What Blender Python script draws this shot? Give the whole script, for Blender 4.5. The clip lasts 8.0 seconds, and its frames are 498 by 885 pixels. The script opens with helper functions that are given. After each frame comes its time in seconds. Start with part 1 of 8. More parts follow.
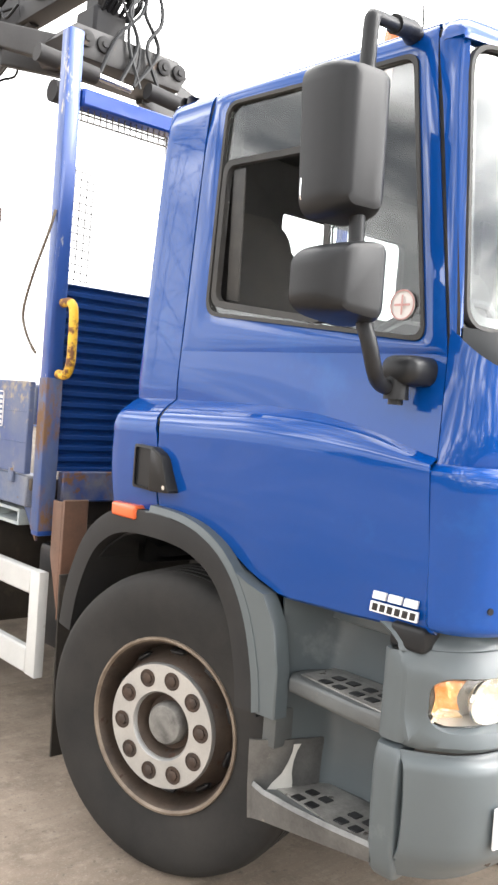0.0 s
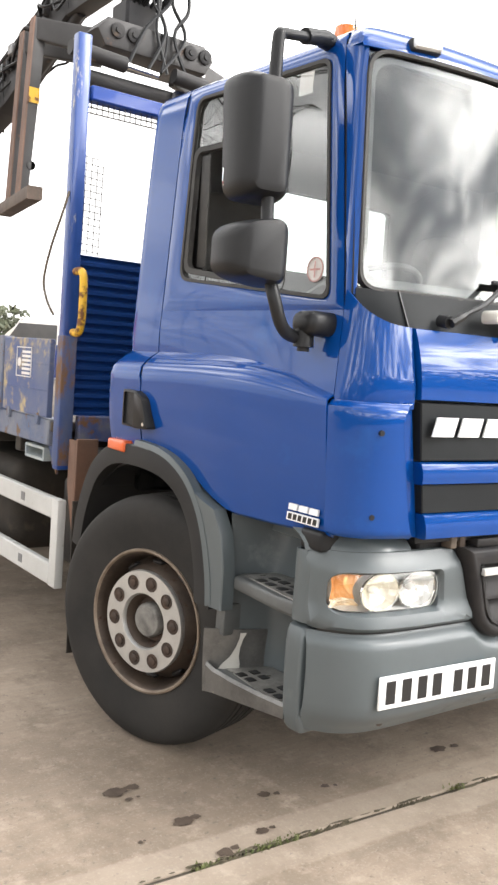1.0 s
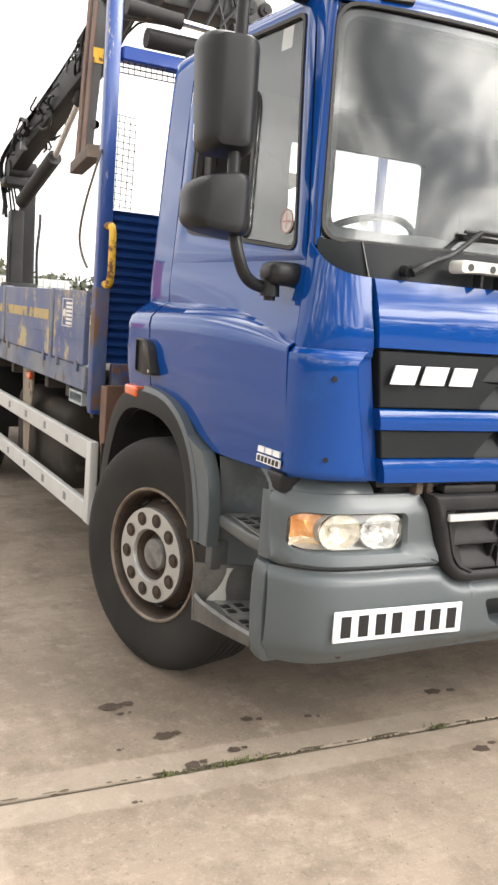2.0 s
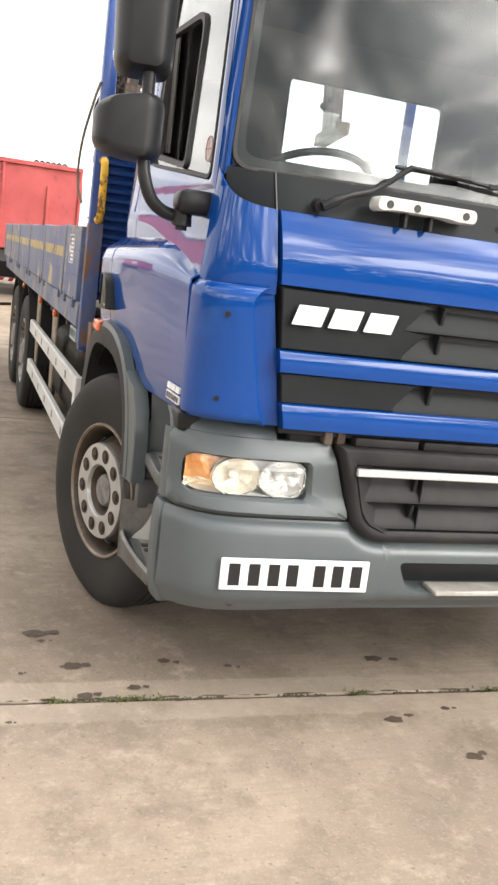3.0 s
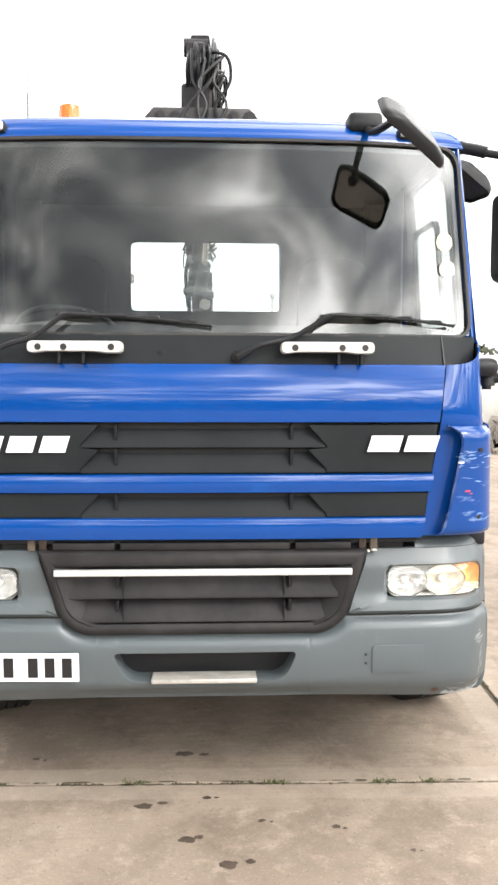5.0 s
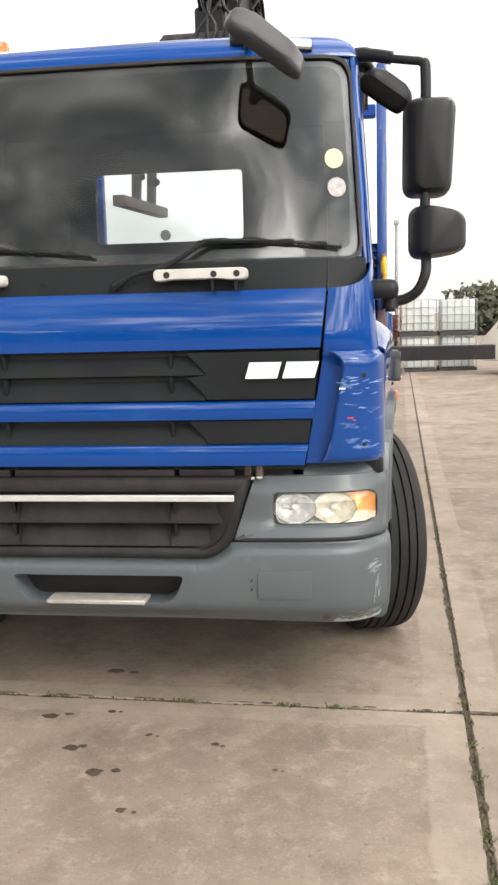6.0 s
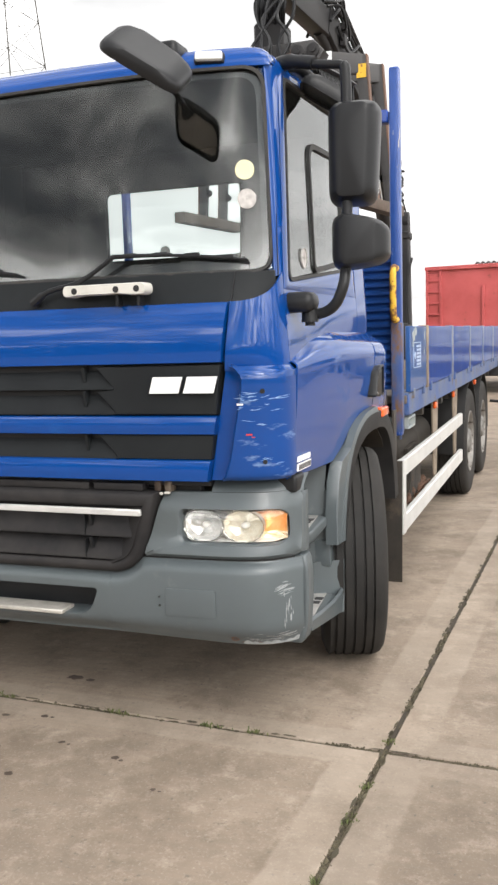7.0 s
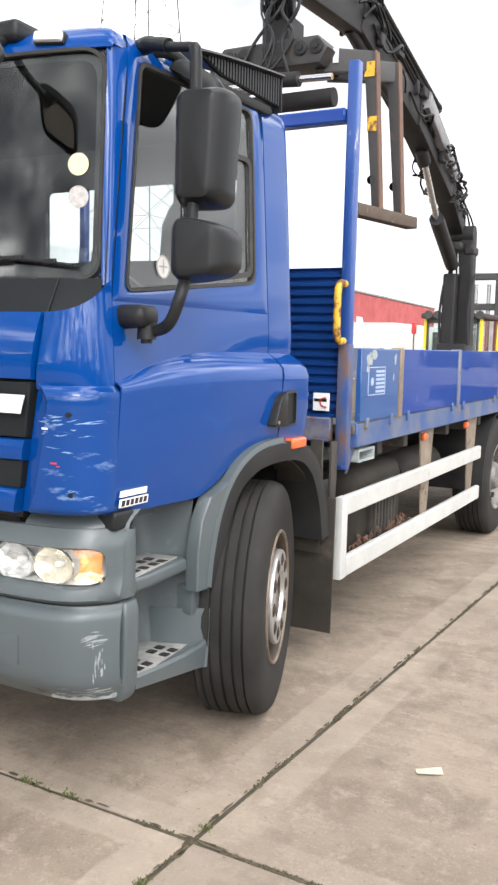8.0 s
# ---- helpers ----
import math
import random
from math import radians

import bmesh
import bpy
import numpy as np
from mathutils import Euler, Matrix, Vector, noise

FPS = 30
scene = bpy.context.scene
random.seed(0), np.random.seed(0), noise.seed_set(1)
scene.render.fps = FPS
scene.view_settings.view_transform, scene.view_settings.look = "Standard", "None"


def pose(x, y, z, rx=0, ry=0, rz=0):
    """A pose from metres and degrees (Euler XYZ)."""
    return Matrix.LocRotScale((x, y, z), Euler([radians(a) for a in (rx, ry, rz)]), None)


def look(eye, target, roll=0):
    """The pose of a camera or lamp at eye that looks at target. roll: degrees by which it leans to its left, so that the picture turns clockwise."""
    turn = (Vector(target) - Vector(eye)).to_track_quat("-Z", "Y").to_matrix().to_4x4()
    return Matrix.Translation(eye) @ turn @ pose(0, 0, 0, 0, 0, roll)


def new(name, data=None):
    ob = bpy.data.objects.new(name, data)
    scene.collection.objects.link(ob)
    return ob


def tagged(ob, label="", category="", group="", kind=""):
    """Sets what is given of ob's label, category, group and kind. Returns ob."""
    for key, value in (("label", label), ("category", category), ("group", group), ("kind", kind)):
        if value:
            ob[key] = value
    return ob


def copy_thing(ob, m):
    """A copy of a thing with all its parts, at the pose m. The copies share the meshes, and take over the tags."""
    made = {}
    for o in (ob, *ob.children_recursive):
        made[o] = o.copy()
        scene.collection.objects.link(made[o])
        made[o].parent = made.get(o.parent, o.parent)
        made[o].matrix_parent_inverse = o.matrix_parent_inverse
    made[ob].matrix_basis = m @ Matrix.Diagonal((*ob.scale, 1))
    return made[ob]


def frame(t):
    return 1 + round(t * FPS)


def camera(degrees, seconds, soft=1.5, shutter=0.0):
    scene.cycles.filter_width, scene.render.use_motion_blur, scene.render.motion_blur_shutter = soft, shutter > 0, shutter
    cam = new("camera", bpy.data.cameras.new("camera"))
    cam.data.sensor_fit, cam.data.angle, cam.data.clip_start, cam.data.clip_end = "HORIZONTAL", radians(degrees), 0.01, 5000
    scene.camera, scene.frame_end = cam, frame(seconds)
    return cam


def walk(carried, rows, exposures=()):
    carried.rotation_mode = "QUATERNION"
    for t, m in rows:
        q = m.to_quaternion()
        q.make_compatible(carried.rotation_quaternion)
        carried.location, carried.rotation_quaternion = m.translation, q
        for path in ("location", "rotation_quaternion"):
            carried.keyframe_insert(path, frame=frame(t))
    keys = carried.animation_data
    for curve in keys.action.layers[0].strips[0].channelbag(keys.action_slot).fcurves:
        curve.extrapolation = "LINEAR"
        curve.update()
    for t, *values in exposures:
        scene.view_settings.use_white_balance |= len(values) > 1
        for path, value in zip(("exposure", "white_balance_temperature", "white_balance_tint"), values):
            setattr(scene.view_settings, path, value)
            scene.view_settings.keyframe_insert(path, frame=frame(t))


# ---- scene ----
cam = camera(31.8, 8.0, soft=2.6)
# seconds, eye, and the turn to the left, tilt and lean in degrees
ROWS = [
    (0, -3.000, -1.162, 1.635, -41.80, -2.56, 4.31),
    (0.5, -2.963, -1.527, 1.615, -36.57, -1.45, 6.52),
    (1, -2.982, -1.906, 1.611, -36.02, -5.20, 4.13),
    (1.2, -2.964, -1.979, 1.597, -35.49, -7.61, 4.56),
    (2.3, -2.398, -2.394, 1.631, -25.28, -8.74, 5.21),
    (2.5, -2.241, -2.397, 1.600, -24.24, -9.55, 6.35),
    (3, -1.880, -2.558, 1.590, -19.68, -11.60, 7.57),
    (3.5, -1.456, -2.856, 1.650, -13.80, -7.75, 3.66),
    (4, -0.979, -3.037, 1.675, -10.61, -6.05, -0.46),
    (4.5, -0.471, -3.256, 1.679, -5.45, -5.28, -0.50),
    (5, 0.011, -3.345, 1.686, -2.76, -3.93, 0.16),
    (5.2, 0.218, -3.354, 1.698, -1.72, -3.30, 0.27),
    (6.3, 1.391, -3.272, 1.635, 12.23, -9.32, -1.98),
    (6.5, 1.599, -3.185, 1.632, 15.26, -9.11, -1.89),
    (7, 2.137, -3.013, 1.626, 20.16, -6.92, -1.76),
    (7.5, 2.543, -2.675, 1.648, 25.69, -5.98, -0.14),
    (8, 2.919, -2.190, 1.663, 27.99, -6.36, 1.33),
]
EXPOSURES = [(0, -0.04, 6500, 10), (0.6, -0.15, 6530, 10), (1.2, -0.67, 6640, 10), (2.5, -0.73, 6800, 10), (3, -0.73, 6780, 10), (3.5, -0.49, 6690, 10), (4, -0.23, 6640, 10), (4.5, -0.38, 6590, 10), (5.2, -0.74, 6590, 10), (6.5, -1.29, 6800, 10), (7.2, -1.17, 6480, 10), (8, -1.05, 6370, 10)]
walk(cam, [(t, pose(x, y, z, 90 + pitch, 0, yaw) @ pose(0, 0, 0, 0, 0, lean)) for t, x, y, z, yaw, pitch, lean in ROWS], exposures=EXPOSURES)


# ---- light ----
# bright broken overcast; the veiled sun stands ahead of the lorry, to its left
SUN_AZ, SUN_EL = 143, 38
world = bpy.data.worlds.new("overcast_sky")
scene.world = world
world.use_nodes = True
wn, wl = world.node_tree.nodes, world.node_tree.links
wn.clear()
w_out = wn.new("ShaderNodeOutputWorld")
w_bg = wn.new("ShaderNodeBackground")
w_sky = wn.new("ShaderNodeTexSky")
w_sky.sky_type, w_sky.sun_disc = "NISHITA", False
w_sky.sun_elevation, w_sky.sun_rotation = radians(SUN_EL), radians(SUN_AZ)
w_sky.dust_density, w_sky.air_density = 7.0, 1.0
w_co = wn.new("ShaderNodeTexCoord")
w_map = wn.new("ShaderNodeMapping")
w_map.inputs["Location"].default_value = (0.7, 1.9, 0.0)
w_no = wn.new("ShaderNodeTexNoise")
w_no.inputs["Scale"].default_value, w_no.inputs["Detail"].default_value, w_no.inputs["Roughness"].default_value = 1.5, 5, 0.56
w_no.inputs["Distortion"].default_value = 0.6
w_rmp = wn.new("ShaderNodeValToRGB")
w_rmp.color_ramp.elements[0].position, w_rmp.color_ramp.elements[0].color = 0.345, (0.56, 0.60, 0.67, 1)
w_rmp.color_ramp.elements[1].position, w_rmp.color_ramp.elements[1].color = 0.615, (8.2, 8.1, 8.0, 1)
for at, v in ((0.415, (0.92, 0.95, 1.0)), (0.485, (1.9, 1.9, 1.9)), (0.545, (3.5, 3.45, 3.4))):
    w_rmp.color_ramp.elements.new(at).color = (*v, 1)
w_bw = wn.new("ShaderNodeRGBToBW")
w_glow = wn.new("ShaderNodeMapRange")
for key, v in (("From Min", 0.0), ("From Max", 40.0), ("To Min", 7.6), ("To Max", 40.0)):
    w_glow.inputs[key].default_value = v
w_mul = wn.new("ShaderNodeMixRGB")
w_mul.blend_type = "MULTIPLY"
w_mul.inputs[0].default_value = 1.0
w_mix = wn.new("ShaderNodeMixRGB")
w_mix.inputs[0].default_value = 0.94
# a flat cloud layer overhead, drawn together towards the horizon
w_dir = wn.new("ShaderNodeSeparateXYZ")
wl.new(w_co.outputs["Generated"], w_dir.inputs["Vector"])
w_up = wn.new("ShaderNodeMath")
w_up.operation, w_up.inputs[1].default_value = "MAXIMUM", 0.0
wl.new(w_dir.outputs["Z"], w_up.inputs[0])
w_off = wn.new("ShaderNodeMath")
w_off.operation, w_off.inputs[1].default_value = "ADD", 0.17
wl.new(w_up.outputs[0], w_off.inputs[0])
w_flat = wn.new("ShaderNodeCombineXYZ")
for key in ("X", "Y"):
    w_div = wn.new("ShaderNodeMath")
    w_div.operation = "DIVIDE"
    wl.new(w_dir.outputs[key], w_div.inputs[0])
    wl.new(w_off.outputs[0], w_div.inputs[1])
    wl.new(w_div.outputs[0], w_flat.inputs[key])
wl.new(w_flat.outputs["Vector"], w_map.inputs["Vector"])
wl.new(w_map.outputs["Vector"], w_no.inputs["Vector"])

wl.new(w_sky.outputs["Color"], w_bw.inputs["Color"])
wl.new(w_bw.outputs["Val"], w_glow.inputs["Value"])
w_sep = wn.new("ShaderNodeSeparateXYZ")
wl.new(w_co.outputs["Generated"], w_sep.inputs["Vector"])
w_thin = wn.new("ShaderNodeMath")
w_thin.operation, w_thin.inputs[1].default_value = "MULTIPLY_ADD", 0.032
wl.new(w_sep.outputs["Y"], w_thin.inputs[0])
w_sunny = wn.new("ShaderNodeMath")
w_sunny.operation, w_sunny.inputs[1].default_value = "MULTIPLY_ADD", 0.025
wl.new(w_sep.outputs["X"], w_sunny.inputs[0])
wl.new(w_no.outputs["Fac"], w_sunny.inputs[2])
wl.new(w_sunny.outputs[0], w_thin.inputs[2])
# clouds grow thinner and brighter towards the horizon
w_rim = wn.new("ShaderNodeMapRange")
w_rim.interpolation_type = "SMOOTHSTEP"
for key, v in (("From Min", 0.25), ("From Max", 0.42), ("To Min", 0.045), ("To Max", 0.0)):
    w_rim.inputs[key].default_value = v
wl.new(w_dir.outputs["Z"], w_rim.inputs["Value"])
w_sum = wn.new("ShaderNodeMath")
w_sum.operation = "ADD"
wl.new(w_thin.outputs[0], w_sum.inputs[0])
wl.new(w_rim.outputs["Result"], w_sum.inputs[1])
wl.new(w_sum.outputs[0], w_rmp.inputs["Fac"])
w_low = wn.new("ShaderNodeMapRange")
w_low.interpolation_type = "SMOOTHSTEP"
for key, v in (("From Min", -0.08), ("From Max", 0.06), ("To Min", 0.10), ("To Max", 1.0)):
    w_low.inputs[key].default_value = v
w_side = wn.new("ShaderNodeMath")
w_side.operation, w_side.inputs[1].default_value = "MULTIPLY_ADD", -0.45
wl.new(w_sep.outputs["Y"], w_side.inputs[0])
wl.new(w_sep.outputs["Z"], w_side.inputs[2])
wl.new(w_side.outputs[0], w_low.inputs["Value"])
w_veil = wn.new("ShaderNodeMixRGB")
w_veil.inputs[1].default_value = (2.1, 2.1, 2.1, 1)
wl.new(w_low.outputs["Result"], w_veil.inputs[0])
wl.new(w_rmp.outputs["Color"], w_veil.inputs[2])
wl.new(w_veil.outputs["Color"], w_mul.inputs[1])
wl.new(w_glow.outputs["Result"], w_mul.inputs[2])
wl.new(w_sky.outputs["Color"], w_mix.inputs[1])
wl.new(w_mul.outputs["Color"], w_mix.inputs[2])
wl.new(w_mix.outputs["Color"], w_bg.inputs["Color"])
w_bg.inputs["Strength"].default_value = 0.148
wl.new(w_bg.outputs["Background"], w_out.inputs["Surface"])

sun_data = bpy.data.lights.new("sun", "SUN")
sun_data.energy, sun_data.angle, sun_data.color = 1.45, radians(16), (1.0, 0.96, 0.9)
sun = new("sun", sun_data)
sun.matrix_world = look((20 * math.sin(radians(SUN_AZ)), 20 * math.cos(radians(SUN_AZ)), 20 * math.tan(radians(SUN_EL))), (0, 0, 0))


# ---- materials ----
def mat(name, col, col2=None, rough=0.5, metal=0.0, grain=60.0, blot=3.0, vary=0.25, bump=0.15, coat=0.0,
        dirt=None, dirt_at=0.62, dirt_scale=6.0, dirt_soft=0.06, spec=0.5, island=False, stretch=(1, 1, 1), per_object=0.0, wave=0.0):
    m = bpy.data.materials.new(name)
    m.use_nodes = True
    nt = m.node_tree
    n, lk = nt.nodes, nt.links
    b = n["Principled BSDF"]
    co = n.new("ShaderNodeTexCoord")
    mp = n.new("ShaderNodeMapping")
    mp.inputs["Scale"].default_value = stretch
    lk.new(co.outputs["Object"], mp.inputs["Vector"])

    def noise_node(scale, detail=5, r=0.6):
        t = n.new("ShaderNodeTexNoise")
        t.inputs["Scale"].default_value, t.inputs["Detail"].default_value, t.inputs["Roughness"].default_value = scale, detail, r
        lk.new(mp.outputs["Vector"], t.inputs["Vector"])
        return t

    def ramp(src, a, z):
        r = n.new("ShaderNodeMapRange")
        r.inputs["From Min"].default_value, r.inputs["From Max"].default_value = a, z
        lk.new(src, r.inputs["Value"])
        return r.outputs["Result"]

    def blend(fac, a, z, mode="MIX"):
        x = n.new("ShaderNodeMix")
        x.data_type, x.blend_type = "RGBA", mode
        for key, v in ((0, fac), (6, a), (7, z)):
            if isinstance(v, bpy.types.NodeSocket):
                lk.new(v, x.inputs[key])
            elif key == 0:
                x.inputs[0].default_value = v
            else:
                x.inputs[key].default_value = (*v, 1)
        return x.outputs[2]

    big, fine = noise_node(blot), noise_node(grain, 4)
    col2 = col2 or tuple(c * (1 - vary) for c in col)
    c = blend(ramp(big.outputs["Fac"], 0.35, 0.68), col, col2)
    tint = ramp(fine.outputs["Fac"], 0.3, 0.7)
    c = blend(vary * 0.5, c, blend(tint, tuple(x * 0.6 for x in col), tuple(min(1, x * 1.3) for x in col)))
    if island or per_object:
        if island:
            geo = n.new("ShaderNodeNewGeometry")
            src = geo.outputs["Random Per Island"]
        else:
            oi = n.new("ShaderNodeObjectInfo")
            src = oi.outputs["Random"]
        r = ramp(src, 0, 1)
        mr = n.new("ShaderNodeMapRange")
        mr.inputs["To Min"].default_value, mr.inputs["To Max"].default_value = 1 - (per_object or 0.35), 1 + (per_object or 0.35) * 0.6
        lk.new(r, mr.inputs["Value"])
        hsv = n.new("ShaderNodeHueSaturation")
        lk.new(mr.outputs["Result"], hsv.inputs["Value"])
        lk.new(c, hsv.inputs["Color"])
        c = hsv.outputs["Color"]
    rg = n.new("ShaderNodeMapRange")
    rg.inputs["To Min"].default_value, rg.inputs["To Max"].default_value = max(0.02, rough - 0.12 * (rough > 0.15)), min(1, rough + 0.1 * (rough > 0.1))
    lk.new(big.outputs["Fac"], rg.inputs["Value"])
    rsock = rg.outputs["Result"]
    if dirt:
        dn = noise_node(dirt_scale, 8, 0.68)
        mask = ramp(dn.outputs["Fac"], dirt_at, dirt_at + dirt_soft)
        c = blend(mask, c, dirt)
        rr = n.new("ShaderNodeMix")
        lk.new(mask, rr.inputs[0])
        lk.new(rsock, rr.inputs[2])
        rr.inputs[3].default_value = 0.85
        rsock = rr.outputs[0]
    lk.new(c, b.inputs["Base Color"])
    lk.new(rsock, b.inputs["Roughness"])
    b.inputs["Metallic"].default_value = metal
    b.inputs["Specular IOR Level"].default_value = spec
    b.inputs["Coat Weight"].default_value = coat
    b.inputs["Coat Roughness"].default_value = 0.03
    b.inputs["Coat IOR"].default_value = 1.45
    if bump:
        bp = n.new("ShaderNodeBump")
        bp.inputs["Strength"].default_value, bp.inputs["Distance"].default_value = bump, 0.002
        lk.new(fine.outputs["Fac"], bp.inputs["Height"])
        lk.new(bp.outputs["Normal"], b.inputs["Normal"])
    if wave:
        # slightly uneven sheet metal, seen in the gloss
        wb = n.new("ShaderNodeBump")
        wb.inputs["Strength"].default_value, wb.inputs["Distance"].default_value = wave, 0.012
        lk.new(noise_node(4.5, 2, 0.45).outputs["Fac"], wb.inputs["Height"])
        lk.new(wb.outputs["Normal"], b.inputs["Coat Normal"])
    return m


def glass(name, tint=(0.93, 0.96, 0.95), ior=1.5, rough=0.0):
    m = bpy.data.materials.new(name)
    m.use_nodes = True
    b = m.node_tree.nodes["Principled BSDF"]
    b.inputs["Base Color"].default_value = (*tint, 1)
    b.inputs["Transmission Weight"].default_value = 1
    b.inputs["Roughness"].default_value = rough
    b.inputs["IOR"].default_value = ior
    return m


PAINT = mat("blue_paint", (0.0005, 0.045, 0.222), (0.0007, 0.049, 0.236), spec=0.03, rough=0.4, grain=250, blot=1.2, vary=0.06, bump=0.0, coat=1.0, dirt=(0.005, 0.076, 0.29), dirt_at=0.60, dirt_scale=2.5, dirt_soft=0.2, wave=0.06)
PAINT_SCRAPED = mat("scraped_blue_paint", (0.001, 0.046, 0.216), spec=0.1, rough=0.38, grain=250, blot=1.2, vary=0.1, bump=0.02, coat=0.95, dirt=(0.15, 0.24, 0.42), dirt_at=0.585, dirt_scale=10, dirt_soft=0.10, stretch=(0.4, 0.4, 1.6))
PAINT_OLD = mat("old_blue_paint", (0.004, 0.038, 0.23), (0.006, 0.048, 0.27), rough=0.42, grain=90, blot=2.5, vary=0.2, spec=0.08, bump=0.03, coat=0.55, wave=0.2, dirt=(0.26, 0.22, 0.17), dirt_at=0.67, dirt_scale=5, dirt_soft=0.06)
POST_PAINT = mat("chipped_post_paint", (0.006, 0.045, 0.22), (0.02, 0.07, 0.28), rough=0.42, grain=60, blot=3, vary=0.2, bump=0.06, coat=0.4, dirt=(0.46, 0.43, 0.38), dirt_at=0.60, dirt_scale=16, dirt_soft=0.05, stretch=(1, 1, 0.22))
PAINT_WORN = mat("worn_blue_paint", (0.02, 0.055, 0.19), (0.17, 0.18, 0.21), rough=0.5, grain=90, blot=2.2, vary=0.3, bump=0.12, dirt=(0.42, 0.34, 0.20), dirt_at=0.55, dirt_scale=3.4, dirt_soft=0.08)
SHEET_BLUE = mat("corrugated_blue_paint", (0.004, 0.036, 0.17), rough=0.4, grain=80, blot=3, vary=0.15, bump=0.04)
RUSTY_BLUE = mat("rust_eaten_blue_paint", (0.02, 0.055, 0.21), (0.22, 0.20, 0.18), rough=0.55, grain=70, blot=7, vary=0.3, bump=0.2, dirt=(0.17, 0.085, 0.04), dirt_at=0.53, dirt_scale=9, dirt_soft=0.08)
POST_RUST = mat("rust_streaked_post", (0.012, 0.055, 0.22), (0.10, 0.115, 0.17), rough=0.55, grain=70, blot=6, vary=0.3, bump=0.2, dirt=(0.15, 0.082, 0.042), dirt_at=0.50, dirt_scale=9, dirt_soft=0.1, stretch=(1, 1, 0.4))
RAVE_BLUE = mat("worn_blue_rave", (0.03, 0.078, 0.235), (0.16, 0.175, 0.20), rough=0.55, grain=60, blot=4, vary=0.3, bump=0.15, dirt=(0.19, 0.135, 0.09), dirt_at=0.57, dirt_scale=8, dirt_soft=0.1)
PAINT_FADED = mat("faded_blue_dropside", (0.006, 0.062, 0.235), (0.02, 0.085, 0.26), rough=0.4, grain=90, blot=3, vary=0.15, bump=0.03, coat=0.5, dirt=(0.30, 0.27, 0.22), dirt_at=0.66, dirt_scale=7, dirt_soft=0.05, stretch=(1, 1, 0.5))
RAVE = mat("dirty_grey_rave", (0.19, 0.195, 0.21), (0.045, 0.085, 0.2), rough=0.6, grain=60, blot=3.5, vary=0.3, bump=0.15, dirt=(0.17, 0.105, 0.06), dirt_at=0.56, dirt_scale=7)
PLASTIC = mat("grey_bumper_plastic", (0.0815, 0.0975, 0.1045), (0.0715, 0.0850, 0.0905), rough=0.42, grain=400, blot=2, vary=0.1, bump=0.03, coat=0.12, dirt=(0.15, 0.165, 0.168), dirt_at=0.62, dirt_scale=5, dirt_soft=0.15)
PLASTIC_WORN = mat("scuffed_step_plastic", (0.092, 0.099, 0.10), (0.058, 0.060, 0.060), rough=0.5, grain=200, blot=5, vary=0.25, bump=0.08, dirt=(0.17, 0.16, 0.145), dirt_at=0.62, dirt_scale=9, dirt_soft=0.1)
TREAD_STEP = mat("worn_step_tread", (0.34, 0.33, 0.31), (0.12, 0.117, 0.112), rough=0.42, metal=0.45, grain=150, blot=12, vary=0.4, bump=0.25, dirt=(0.08, 0.07, 0.06), dirt_at=0.6, dirt_scale=15)
SKIRT = mat("scratched_step_skirt", (0.15, 0.148, 0.142), (0.070, 0.069, 0.067), rough=0.36, metal=0.35, grain=120, blot=9, vary=0.35, bump=0.2, dirt=(0.36, 0.33, 0.27), dirt_at=0.64, dirt_scale=10, dirt_soft=0.08)
TREAD_PALE = mat("pale_worn_tread", (0.46, 0.45, 0.43), (0.26, 0.25, 0.24), rough=0.45, metal=0.25, grain=120, blot=14, vary=0.3, bump=0.2, dirt=(0.16, 0.145, 0.125), dirt_at=0.6, dirt_scale=12)
GRILLE = mat("dark_grille_plastic", (0.0128, 0.0144, 0.0160), (0.0184, 0.0208, 0.0224), rough=0.5, grain=500, blot=3, vary=0.2, bump=0.04, spec=0.12)
GRILLE_LOW = mat("faded_grille_plastic", (0.0170, 0.0166, 0.0179), (0.0382, 0.0357, 0.0348), rough=0.5, grain=300, blot=5, vary=0.3, bump=0.06, spec=0.15)
BLACK = mat("black_textured_plastic", (0.0137, 0.0144, 0.0158), (0.0187, 0.0194, 0.0209), rough=0.38, grain=600, blot=3, vary=0.2, bump=0.12, spec=0.22)
FLAP = mat("dusty_flap_rubber", (0.026, 0.023, 0.02), (0.05, 0.042, 0.034), rough=0.75, grain=120, blot=5, vary=0.3, bump=0.1, dirt=(0.08, 0.063, 0.048), dirt_at=0.58, dirt_scale=4, dirt_soft=0.15, spec=0.2)
ARCH = mat("black_arch_plastic", (0.0160, 0.0160, 0.0168), (0.0280, 0.0272, 0.0264), rough=0.6, grain=300, blot=4, vary=0.3, bump=0.12, spec=0.22)
SEAL = mat("dark_rubber_seal", (0.03, 0.03, 0.03), (0.055, 0.052, 0.048), rough=0.55, grain=200, blot=8, vary=0.3, bump=0.05, spec=0.22)
TYRE = mat("tyre_rubber", (0.0187, 0.0181, 0.0175), (0.0350, 0.0325, 0.0300), rough=0.75, grain=120, blot=4, vary=0.35, bump=0.2, dirt=(0.042, 0.037, 0.032), dirt_at=0.62, dirt_scale=5, dirt_soft=0.2, spec=0.22)
RIM = mat("rusty_wheel_rim", (0.085, 0.062, 0.047), (0.035, 0.027, 0.022), rough=0.55, metal=0.4, grain=120, blot=9, vary=0.35, bump=0.2, dirt=(0.06, 0.032, 0.02), dirt_at=0.58, dirt_scale=14)
